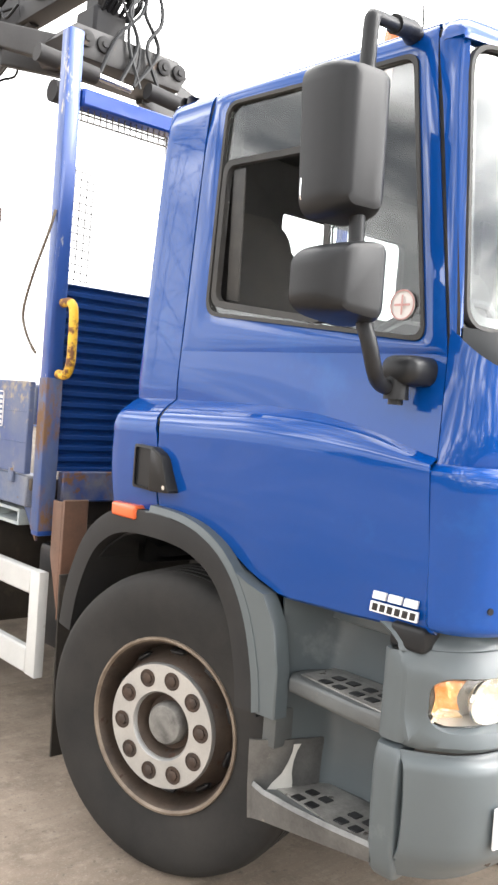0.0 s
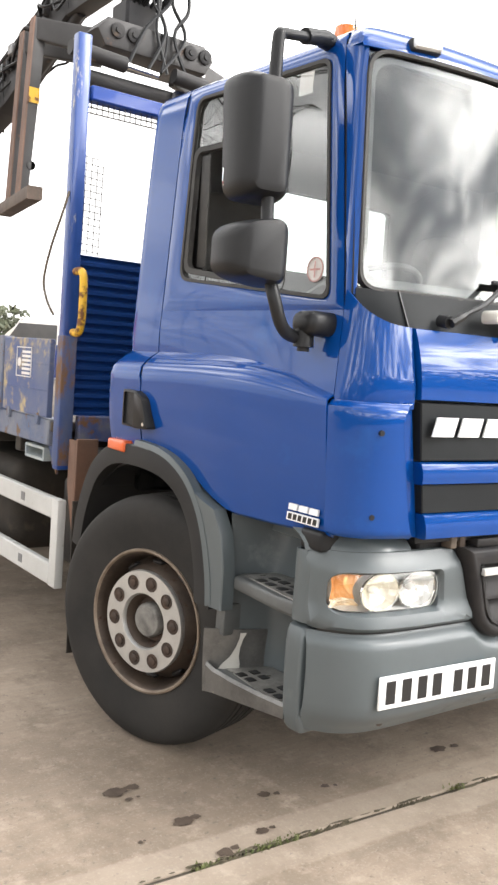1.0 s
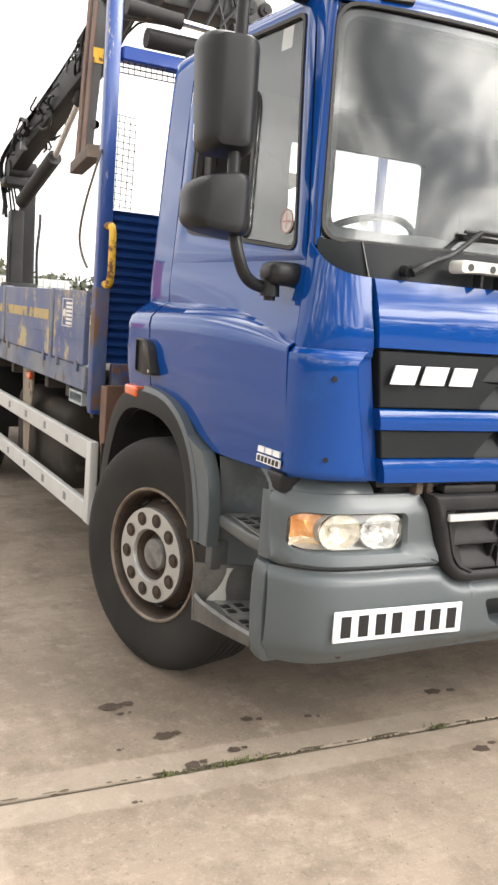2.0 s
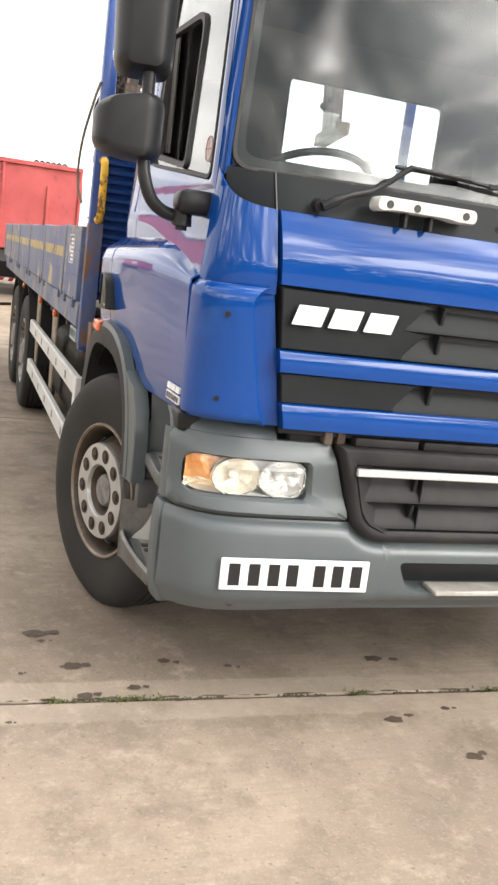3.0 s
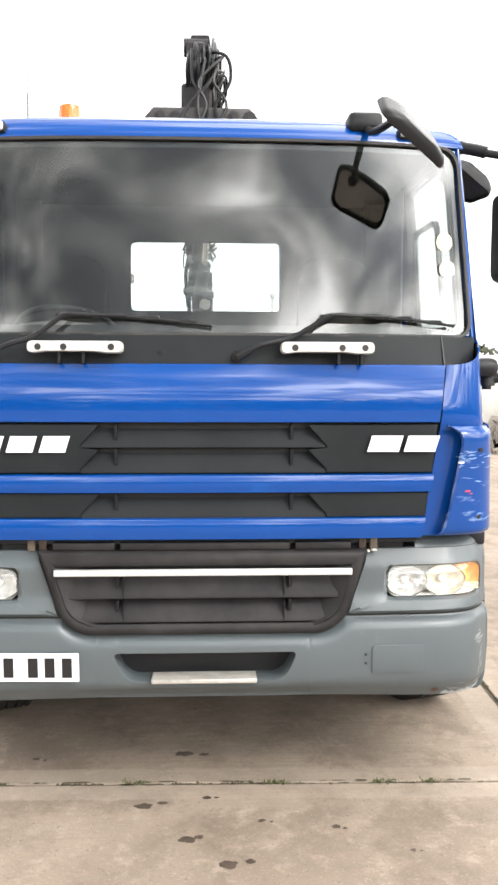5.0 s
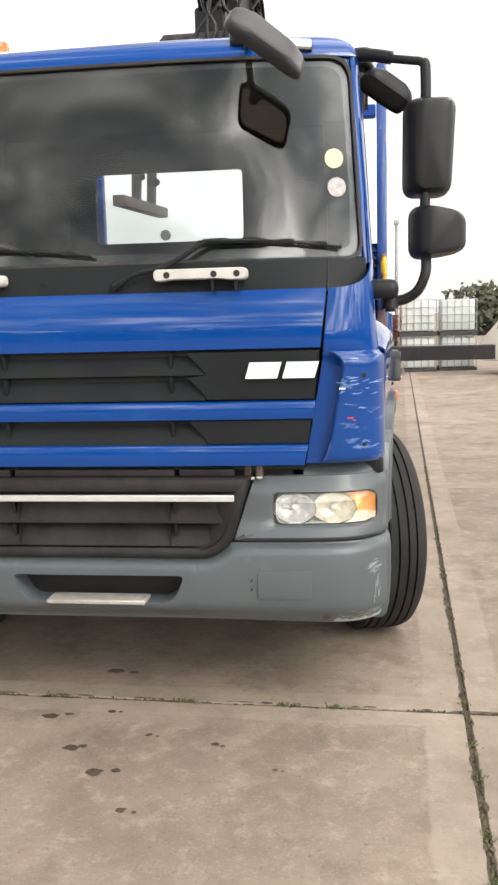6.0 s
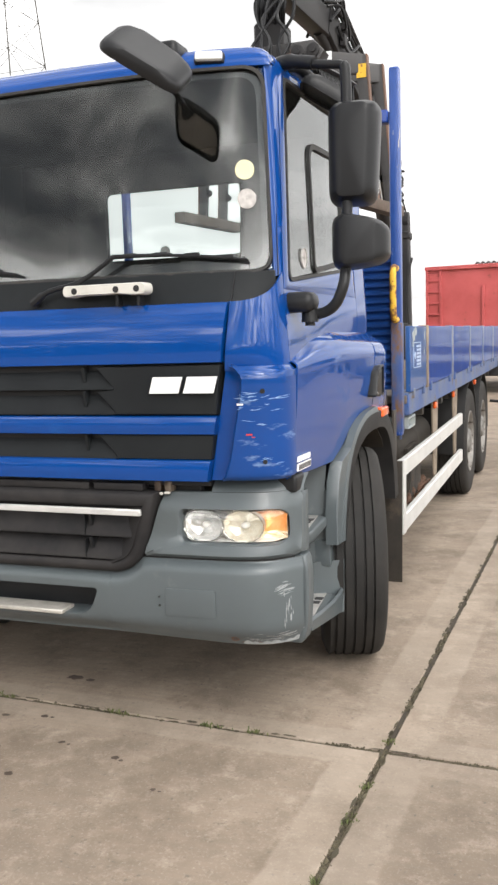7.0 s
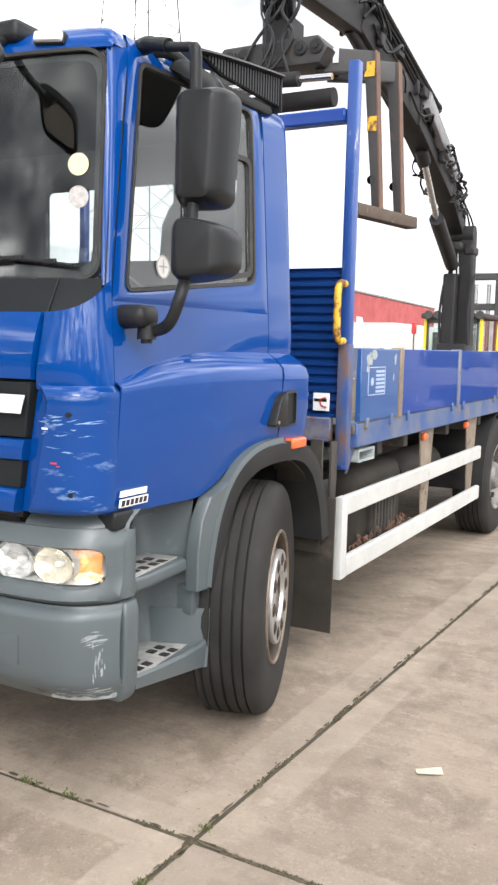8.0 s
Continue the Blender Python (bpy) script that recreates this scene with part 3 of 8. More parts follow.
# ---- cab sides ----
def yf(z):
    return L(z, (1.05, 0.155), (1.5, 0.19), (1.86, 0.205), (2.45, 0.31), (2.72, 0.372))


def x_up(z):
    return L(z, (1.5, 1.142), (1.63, 1.13), (1.86, 1.112), (2.45, 1.078), (2.60, 1.067), (2.66, 1.060), (2.69, 1.051), (2.71, 1.037), (2.722, 1.02), (2.735, 0.99))


def x_crease(y):
    return LS(y, (0.15, 1.162), (0.45, 1.19), (0.7, 1.212), (1.28, 1.238), (1.6, 1.24))


def z_crease(y):
    return LS(y, (0.15, 1.497), (0.45, 1.535), (0.7, 1.55), (1.28, 1.543), (1.6, 1.535))


def z_should(y):
    return LS(y, (0.15, 1.508), (0.3, 1.56), (0.5, 1.606), (0.78, 1.635), (1.31, 1.63), (1.6, 1.624))


def x_low(y):
    return LS(y, (0.15, 1.152), (0.67, 1.172), (1.0, 1.205), (1.26, 1.235), (1.6, 1.236))


def z_low(y):
    return L(y, (0.15, 1.075), (0.5, 1.060), (0.74, 1.056), (0.86, 1.10), (0.95, 1.155), (1.05, 1.195), (1.2, 1.225), (1.4, 1.228), (1.6, 1.215))


def side_rows(y, top):
    """Heights and half widths up the cab's side at y."""
    zb, zc, zs = z_low(y), z_crease(y), z_should(y)
    out = []
    for t in (0, 0.02, 0.15, 0.35, 0.55, 0.75, 0.92, 1):
        z = zb + (zc - 0.015 - zb) * t
        bulge = 0.010 * math.sin(math.pi * min(1, t * 1.05)) - 0.020 * (1 - t)
        out.append((z, x_low(y) + (x_crease(y) - x_low(y)) * t + bulge - (0.012 if t == 0 else 0)))
    for t in (0.25, 0.5, 0.75, 1):
        z = zc + (zs - zc) * t
        out.append((z, x_crease(y) + (x_up(zs) - x_crease(y)) * (t ** 1.25) + 0.006 * math.sin(math.pi * t)))
    z0 = zs
    for t in (0.06, 0.3, 0.6, 0.85, 0.92, 0.965, 0.985, 1):
        z = z0 + (top - z0) * t
        out.append((z, x_up(z)))
    return out


def cab_side(s):
    """Door, rear corner, windows and fittings of one side; s is -1 for the lorry's right."""
    right = s < 0
    belt = 1.80
    # door
    bm = B()
    cols = []
    for i in range(27):
        t = i / 26
        col = []
        y_guess = 0.19 + (1.312 - 0.19) * t
        for z, x in side_rows(y_guess, belt):
            rear = L(z, (1.2, 1.268), (1.53, 1.275), (1.63, 1.312), (3, 1.312))
            y = yf(z) + (rear - yf(z)) * t
            col.append((s * x, y, z))
        cols.append(col)
    grid(bm, cols)
    win_o = rounded([(1.312, belt), (yf(belt), belt), (yf(2.718) + 0.002, 2.718), (1.312, 2.722)], [0.002, 0.002, 0.03, 0.02], 6, 5)
    win_i = rounded([(1.205, 1.925), (0.277, 1.832), (0.420, 2.642), (1.222, 2.66)], [0.06, 0.045, 0.045, 0.05], 6, 5)
    loops = []
    for t in (0, 0.33, 0.66, 0.93, 1.0):
        lp = []
        for a, b in zip(win_o, win_i):
            y, z = a[0] + (b[0] - a[0]) * t, a[1] + (b[1] - a[1]) * t
            lp.append((s * (x_up(z) + (0.006 * math.sin(math.pi * t) if 0 < t < 1 else 0)), y, z))
        loops.append(lp)
    loops.append([(s * (x_up(z) - 0.02), y, z) for y, z in win_i])
    loft(bm, loops, True, False)
    thicken(bm, 0.006)
    door = tp("door", bm, PAINT, "blue cab door with a shoulder flare and dark window seal")
    # seal round the window
    bm = B()
    win_s = rounded([(1.193, 1.936), (0.292, 1.846), (0.432, 2.629), (1.210, 2.648)], [0.056, 0.042, 0.042, 0.046], 6, 5)
    lo = [[(s * (x_up(z) + d), y, z) for y, z in lp] for lp, d in ((win_i, -0.004), (win_i, 0.006), (win_s, 0.005), (win_s, -0.02))]
    loft(bm, lo, True, False)
    tp("window_seal", bm, SEAL, parent=door)
    # fixed glass ahead of and over the framed sliding pane
    fr = rounded([(1.185, 1.955), (0.655, 1.885), (0.70, 2.445), (1.20, 2.455)], [0.05, 0.05, 0.09, 0.05], 6, 5)
    bm = B()
    fx = [[(s * (x_up(z) - d), y, z) for y, z in lp] for lp, d in ((win_s, 0.008), (fr, 0.008), (fr, 0.013), (win_s, 0.013))]
    loft(bm, fx + [fx[0]], True, False)
    tp("fixed_window", bm, GLASS, parent=door).visible_shadow = False
    bm = B()
    fi = rounded([(1.165, 1.975), (0.678, 1.908), (0.722, 2.424), (1.18, 2.434)], [0.04, 0.04, 0.08, 0.04], 6, 5)
    lo = [[(s * (x_up(z) - d), y, z) for y, z in lp] for lp, d in ((fr, 0.022), (fr, -0.003), (fi, -0.001), (fi, 0.022))]
    loft(bm, lo + [lo[0]], True, False)
    tp("window_frame", bm, SEAL, parent=door)
    if not right:
        bm = B()
        loft(bm, [[(s * (x_up(z) - d), y, z) for y, z in fi] for d in (0.010, 0.015)], True, True)
        tp("sliding_window", bm, GLASS, parent=door).visible_shadow = False
    else:
        # the pane slid back: only its edge stands at the rear of the opening
        bm = B()
        prism(bm, [(1.09, 1.975), (1.15, 1.98), (1.158, 2.42), (1.10, 2.42)], "x", s * 1.062, s * 1.07, 0.002)
        tp("sliding_window", bm, SEAL, "edge of an opened window pane", parent=door)
    # door lining
    bm = B()
    ln_o = rounded([(1.30, 1.2), (0.26, 1.2), (0.43, 2.70), (1.30, 2.70)], [0.01] * 4, 6, 5)
    lo = [[(s * (x_up(z) - d), y, z) for y, z in lp] for lp, d in ((ln_o, 0.05), (win_i, 0.045), (win_i, 0.018))]
    loft(bm, lo, True, False)
    tp("door_lining", bm, LINING, parent=door)
    # handle: recessed cup and pull
    bm = B()
    cup = rounded([(1.378, 1.315), (1.268, 1.312), (1.268, 1.462), (1.378, 1.466)], 0.012, 4, 2)
    pull = rounded([(1.272, 1.312), (1.158, 1.316), (1.205, 1.44), (1.272, 1.466)], [0.01, 0.012, 0.03, 0.01], 4, 2)

    def hx(y, z):
        return x_crease(y) + 0.012
    ci = [(1.323 + (y - 1.323) * 0.80, 1.389 + (z - 1.389) * 0.88) for y, z in cup]
    loft(bm, [[(s * (hx(y, z) + d), y, z) for y, z in lp] for lp, d in ((cup, -0.03), (cup, 0.012), (ci, 0.014), (ci, 0.005))], True, True)
    tp("handle_cup", bm, BLACK, parent=door)
    bm = B()
    loft(bm, [[(s * (hx(y, z) + d), 1.22 + (y - 1.22) * k, 1.39 + (z - 1.39) * k) for y, z in pull] for d, k in ((-0.02, 1), (0.019, 1), (0.024, 0.9))], True, True)
    tp("door_handle", bm, BLACK, "black door handle with a key lock", parent=door)
    bm = B()
    rod(bm, (s * (hx(1.18, 1.33) + 0.018), 1.183, 1.333), (s * (hx(1.18, 1.33) + 0.027), 1.183, 1.333), 0.008)
    tp("key_lock", bm, CHROME, parent=door)
    # rear corner of the cab
    bm = B()
    cols = []
    ys = [1.32 + (1.545 - 1.32) * k / 7 for k in range(8)]
    for y in ys:
        cols.append([(s * x, y + (0.0 if z > 1.6 else -0.04 * (1 - smoothstep(1.45, 1.63, z)) * (1 - (y - 1.32) / 0.225)), z) for z, x in side_rows(y, 2.722)])
    for a in (30, 60, 90):
        ca, sa = math.cos(radians(a)), math.sin(radians(a))
        cols.append([(s * (x - 0.03 * (1 - ca)), 1.545 + 0.03 * sa, z) for z, x in side_rows(1.545, 2.722)])
    cols.append([(s * (x - 0.12), 1.575, z) for z, x in side_rows(1.545, 2.722)])
    grid(bm, cols)
    thicken(bm, 0.006)
    tp("rear_corner_panel", bm, PAINT)
    # dark gap behind the door's rear and front seams
    bm = B()
    grid(bm, [[(s * (x - 0.009), 1.30, z) for z, x in side_rows(1.31, 2.70)], [(s * (x - 0.009), 1.335, z) for z, x in side_rows(1.33, 2.70)]])
    tp("door_gap_seal", bm, SEAL)
    bm = B()
    zs = np.linspace(1.50, 2.7, 12)
    grid(bm, [[(s * (x_up(z) - 0.009 if z > 1.495 else x_low(0.2) - 0.006), yf(z) + d, z) for z in zs] for d in (-0.03, 0.03)])
    tp("door_gap_seal", bm, SEAL)


# ---- windscreen surround ----
def ws_y(x, z):
    """The windscreen's plane with its sweep."""
    return 0.068 + (z - 1.87) * 0.135 + 0.105 * (abs(x) / 1.07) ** 3.2


def ws_half(z):
    return L(z, (1.75, 1.10), (1.87, 1.09), (2.63, 1.043), (2.7, 1.035))


def build_front():
    # glass
    zt, zb = 2.648, 1.868
    o = rounded([(-1.085, zb), (1.085, zb), (1.040, zt), (-1.040, zt)], [0.07, 0.07, 0.09, 0.09], 6, 12)
    i = rounded([(-1.073, zb + 0.011), (1.073, zb + 0.011), (1.029, zt - 0.011), (-1.029, zt - 0.011)], [0.064, 0.064, 0.085, 0.085], 6, 12)
    f = rounded([(-1.042, zb + 0.040), (1.042, zb + 0.040), (1.0, zt - 0.038), (-1.0, zt - 0.038)], [0.055, 0.055, 0.075, 0.075], 6, 12)
    bm = B()
    rows = []
    for k in range(15):
        z = zb + 0.01 + (zt - zb - 0.02) * k / 14
        h = ws_half(z) - 0.012
        rows.append([(h * u, ws_y(h * u, z) + 0.012, z) for u in np.linspace(-1, 1, 29)])
    grid(bm, rows)
    thicken(bm, 0.006)
    tp("windscreen", bm, SCREEN).visible_shadow = False
    bm = B()
    lo = [[(x, ws_y(x, z) + d, z) for x, z in lp] for lp, d in ((o, 0.02), (o, -0.005), (i, -0.003), (i, 0.022))]
    loft(bm, lo + [lo[0]], True, False)
    tp("windscreen_seal", bm, SEAL, "dark rubber windscreen seal")
    bm = B()
    lo = [[(x, ws_y(x, z) + d, z) for x, z in lp] for lp, d in ((o, 0.021), (f, 0.021), (f, 0.024), (o, 0.024))]
    loft(bm, lo + [lo[0]], True, False)
    tp("windscreen_border", bm, BLACK_INK_SHADE, "printed black border behind the windscreen")
    # pillars, header and roof as one shell piece each
    for s in (-1, 1):
        bm = B()
        rows = []
        for z in np.linspace(1.85, 2.664, 14):
            xa, ya = ws_half(z) - 0.004, ws_y(ws_half(z), z)
            xb, yb = x_up(z) + 0.001, yf(z) - 0.003
            row = [(s * (xa - 0.03), ya + 0.03, z), (s * xa, ya + 0.002, z)]
            for t in (0.25, 0.5, 0.75, 1):
                c = (0.6 * (xb + 0.003) + 0.2 * (xa + xb), 0.6 * (ya + 0.006) + 0.2 * (ya + yb))
                row.append((s * ((1 - t) ** 2 * xa + 2 * t * (1 - t) * c[0] + t * t * xb), (1 - t) ** 2 * ya + 2 * t * (1 - t) * c[1] + t * t * yb, z))
            row.append((s * (xb - 0.03), yb, z))
            rows.append(row)
        grid(bm, rows)
        tp("windscreen_pillar", bm, PAINT)
        bm = B()
        grid(bm, [[(s * (ws_half(z) - 0.045), ws_y(ws_half(z), z) + 0.045, z), (s * (x_up(z) - 0.05), yf(z) + 0.05, z)] for z in np.linspace(1.84, 2.69, 8)])
        tp("pillar_lining", bm, LINING)
        bm = B()
        box(bm, (s * 0.88, 1.49, 1.2), (s * 1.03, 1.52, 2.69), 0.005)
        box(bm, (s * 1.012, 1.20, 1.2), (s * 1.026, 1.535, 2.69), 0.004)
        tp("rear_pillar_lining", bm, LINING)
    bm = B()
    rows = []
    # roof: from the header over the top to the rear edge, rolled down at the front corners
    for k in range(37):
        t = k / 36
        t = t * t * 0.6 + t * 0.4
        y_side = ws_y(1.05, 2.655) + (1.575 - ws_y(1.05, 2.655)) * t ** 1.6
        door_k = smoothstep(0.362, 0.38, y_side)
        half, low = 1.060 - 0.038 * door_k, 2.655 + 0.067 * door_k
        row = []
        for u in [math.copysign(1 - (1 - abs(q)) ** 1.7, q) for q in np.linspace(-1, 1, 41)]:
            x = half * u
            yw = ws_y(x, 2.655)
            y = yw - 0.004 + (1.575 - yw) * (t ** 1.6)
            rise = 2.645 + 0.147 * (1 - (1 - min(1, t / 0.5)) ** 2.4)
            if y > 1.40:
                rise -= 0.04 * ((y - 1.40) / 0.175) ** 2
            e = max(0.0, (abs(u) - 0.90) / 0.10)
            side = low + (2.735 - low) * math.sqrt(max(0, 1 - e * e)) + 0.058 * (1 - abs(u) ** 2.0)
            h_ = max(0.0, 0.02 - abs(rise - side)) / 0.02
            row.append((x, y, min(rise, side) - 0.005 * h_ * h_))
        rows.append(row)
    grid(bm, rows)
    thicken(bm, 0.008)
    tp("roof", bm, PAINT)
    # rear wall with its window
    bm = B()
    zw = [(-0.415, 2.085), (0.425, 2.085), (0.425, 2.47), (-0.415, 2.47)]
    out = rounded([(-1.08, 1.0), (1.08, 1.0), (1.03, 2.77), (-1.03, 2.77)], 0.03, 5, 6)
    inn = rounded(zw, 0.035, 5, 6)
    loft(bm, [[(x, 1.572, z) for x, z in out], [(0.9 * x, 1.665, z) for x, z in out], [(x, 1.665, z) for x, z in inn], [(x, 1.62, z) for x, z in inn], [(0.88 * x, 1.62, z) for x, z in out], [(x, 1.53, z) for x, z in out]], True, False)
    back = tp("rear_wall", bm, [LINING], "cab rear wall with a small window")
    bm = B()
    loft(bm, [[(x, y, z) for x, z in inn] for y in (1.638, 1.643)], True, True)
    tp("rear_window", bm, GLASS, parent=back).visible_shadow = False
    # roof lining, floor, dash
    bm = B()
    box(bm, (-1.0, 0.42, 2.66), (1.0, 1.6, 2.69), 0.01)
    tp("roof_lining", bm, LINING)
    bm = B()
    box(bm, (-1.06, 0.22, 1.15), (1.06, 1.54, 1.20), 0.01)
    tp("cab_floor", bm, LINING)


cab_side(-1)
cab_side(1)
build_front()


# ---- front panels ----
def fy(x):
    return 0.025 * (abs(x) / 0.95) ** 3


def by(x):
    x = min(1.16, abs(x))
    return 0.006 + 0.012 * (x / 0.74) ** 2 + 0.15 * (x / 1.16) ** 16


def corner_in(z):
    """The inner edge of the corner deflectors."""
    return L(z, (1.085, 0.905), (1.105, 0.928), (1.16, 0.948), (1.3, 0.975), (1.42, 0.998), (1.465, 1.002), (1.49, 0.994), (1.508, 0.972), (1.52, 0.945))


def panel(bm, outline, yfun, d0, d1, inner=0.006):
    """A plate in x, z with rounded rim, standing from d1 out to d0 before the curved front."""
    cx = sum(p[0] for p in outline) / len(outline)
    cz = sum(p[1] for p in outline) / len(outline)
    lp = [[(x, yfun(x) + d1, z) for x, z in outline], [(x, yfun(x) + d0 + inner, z) for x, z in outline]]
    inn = []
    for x, z in outline:
        v = Vector((cx - x, cz - z))
        k = inner / max(v.length, 1e-6)
        inn.append((x + v.x * k, z + v.y * k))
    lp.append([(x, yfun(x) + d0, z) for x, z in inn])
    rows = loft(bm, lp, True, False)
    bm.faces.new(rows[0][::-1])
    # cap as rows across, so that the curve shows
    n = len(outline)
    top = rows[-1]
    bm.faces.new(top)


def strip(bm, z0, z1, x0, x1, yfun, d, depth=0.03, lean=0.0, bulge=0.0, nx=24, nz=5, r=0.006):
    """A curved plate across the front, x0 and x1 being (at z0, at z1) pairs."""
    rows = []
    zs = [z0] + [z0 + r * 0.4 + (z1 - z0 - 0.8 * r) * k / (nz - 1) for k in range(nz)] + [z1]
    for j, z in enumerate(zs):
        t = (z - z0) / (z1 - z0)
        a, b = x0[0] + (x0[1] - x0[0]) * t, x1[0] + (x1[1] - x1[0]) * t
        e = r if j in (0, len(zs) - 1) else 0
        rows.append([(a + (b - a) * k / nx, yfun(a + (b - a) * k / nx) + d + lean * t - bulge * math.sin(math.pi * t) + e, z) for k in range(nx + 1)])
    back0 = [(x, y + depth, z) for x, y, z in rows[0]]
    back1 = [(x, y + depth, z) for x, y, z in rows[-1]]
    vs = grid(bm, [back0] + rows + [back1])
    for side in (0, -1):
        bm.faces.new([r_[side] for r_ in vs])


def build_front_panels():
    bm = B()
    strip(bm, 1.532, 1.757, (-0.918, -0.943), (0.918, 0.943), fy, 0.0, 0.04, lean=0.025, bulge=0.012, nz=7)
    tp("bonnet_panel", bm, PAINT, "glossy blue bonnet panel")
    # scuttle panel under the windscreen
    bm = B()
    rows = []
    for k, z in enumerate(np.linspace(1.74, 1.872, 6)):
        row = []
        for u in np.linspace(-1, 1, 41):
            x = 1.093 * u
            t = k / 5
            row.append((x, (fy(x) + 0.035 + 0.10 * max(0, (abs(x) - 0.86) / 0.23) ** 2) * (1 - t) + (ws_y(x, 1.872) - 0.004) * t, z))
        rows.append(row)
    grid(bm, rows)
    thicken(bm, 0.006)
    tp("scuttle_panel", bm, GRILLE, "matt dark grey scuttle panel")
    for s in (-1, 1):
        bm = B()
        prism(bm, [(0.068, 1.745), (0.078, 1.745), (0.142, 1.872), (0.131, 1.872)], "x", s * 0.9457, s * 0.9503)
        tp("scuttle_seam", bm, BLACK_INK_SHADE)
    # grille carrier
    bm = B()
    strip(bm, 1.055, 1.54, (-0.845, -0.915), (0.845, 0.915), fy, 0.045, 0.02)
    tp("grille_carrier", bm, BLACK)
    for z0, z1, k0, k1 in ((1.338, 1.524, 0.893, 0.913), (1.166, 1.258, 0.868, 0.88)):
        for s in (-1, 1):
            bm = B()
            zm = (z0 + z1) / 2
            teeth = [(s * 0.40, z1), (s * 0.472, zm + 0.012), (s * 0.472, zm + 0.004), (s * 0.40, zm - 0.004)] if z1 - z0 > 0.15 else [(s * 0.40, z1)]
            pl = [(s * k0, z0), (s * k1, z1)] + teeth + [(s * 0.472, z0 + 0.012), (s * 0.472, z0)]
            panel(bm, pl if s > 0 else pl[::-1], fy, 0.004, 0.05, 0.004)
            tp("grille_end_plate", bm, GRILLE)
    for i, (zt, zb) in enumerate(((1.526, 1.436), (1.432, 1.338), (1.259, 1.164))):
        bm = B()
        prism(bm, [(0.055, zt), (0.014, zb + 0.012), (0.012, zb), (0.02, zb - 0.004), (0.06, zt - 0.02)], "x", -0.47, 0.47)
        g = tp("grille_slat", bm, GRILLE)
        for s in (-1, 1):
            bm = B()
            prism(bm, [(0.05, zt), (0.006, zt - 0.003), (0.018, zb + 0.03), (0.05, zb + 0.03)], "x", s * 0.338 - 0.006, s * 0.338 + 0.006, 0.001)
            tp("rib", bm, GRILLE, parent=g)
    for z0, z1, a0, a1 in ((1.259, 1.332, 0.886, 0.898), (1.078, 1.163, 0.85, 0.868)):
        bm = B()
        strip(bm, z0, z1, (-a0, -a1), (a0, a1), fy, -0.004, 0.05, bulge=0.006, r=0.01)
        tp("grille_bar", bm, PAINT, "blue painted grille bar")
    # corners
    for s in (-1, 1):
        bm = B()
        rows = []
        for k in range(13):
            t = k / 12
            zt = 1.757 + 0.112 * t ** 2.2
            row = []
            for j in range(9):
                z = 1.50 + (zt - 1.50) * j / 8
                a, b = (0.951 - 0.10 * (1.757 - min(z, 1.757)), 0.03), (x_up(z), yf(z) - 0.003)
                c = (1.115, 0.035)
                row.append((s * ((1 - t) ** 2 * a[0] + 2 * t * (1 - t) * c[0] + t * t * b[0]), (1 - t) ** 2 * a[1] + 2 * t * (1 - t) * c[1] + t * t * b[1] + 0.028 * (z - 1.5) / 0.26 * (1 - t) + 0.016 * (1 - smoothstep(1.51, 1.55, z)) * (1 - t), z))
            rows.append(row)
        grid(bm, rows)
        thicken(bm, 0.006)
        tp("front_corner_panel", bm, PAINT)
        bm = B()
        zs_ = np.linspace(1.082, 1.525, 20)
        grid(bm, [[(s * (L(z, (1.08, 0.855), (1.53, 0.932)) + (corner_in(z) + 0.012 - L(z, (1.08, 0.855), (1.53, 0.932))) * t), 0.052 + 0.004 * t, z) for z in zs_] for t in (0, 0.35, 0.7, 1)])
        thicken(bm, 0.005)
        tp("inner_corner_strip", bm, PAINT)
        bm = B()
        cols = []
        N = 22
        for k in range(N + 1):
            t = k / N
            col = []
            for j in range(23):
                v = 0.5 - 0.5 * math.cos(math.pi * j / 22)
                zb, zt = 1.088, 1.517
                z = zb + (zt - zb) * v
                xi = corner_in(z)
                a, b, c = (xi, 0.0), (1.163, yf(z) - 0.001), (1.154, 0.012)
                x = (1 - t) ** 2 * a[0] + 2 * t * (1 - t) * c[0] + t * t * b[0]
                y = (1 - t) ** 2 * a[1] + 2 * t * (1 - t) * c[1] + t * t * b[1]
                lift = 0.018 * (smoothstep(0.945, 1.0, v) + (1 - smoothstep(0, 0.03, v)))
                nx, ny = t * 1.0, (1 - t)
                q = math.hypot(nx, ny)
                x, y = x - nx / q * lift, y + ny / q * lift
                col.append((s * x, y, z))
            if k == 0:
                cols.append([(px + s * 0.012, py + 0.05, pz) for px, py, pz in col])
                cols.append([(px, py + 0.007, pz) for px, py, pz in col])
                col = [(px + s * 0.008, py, pz) for px, py, pz in col]
            cols.append(col)
        cols.append([(px - s * 0.016, py + 0.02, pz) for px, py, pz in col])
        grid(bm, cols)
        thicken(bm, 0.008)
        d = tp("corner_deflector", bm, PAINT_SCRAPED if s > 0 else PAINT, "scraped blue corner deflector" if s > 0 else "blue corner deflector")
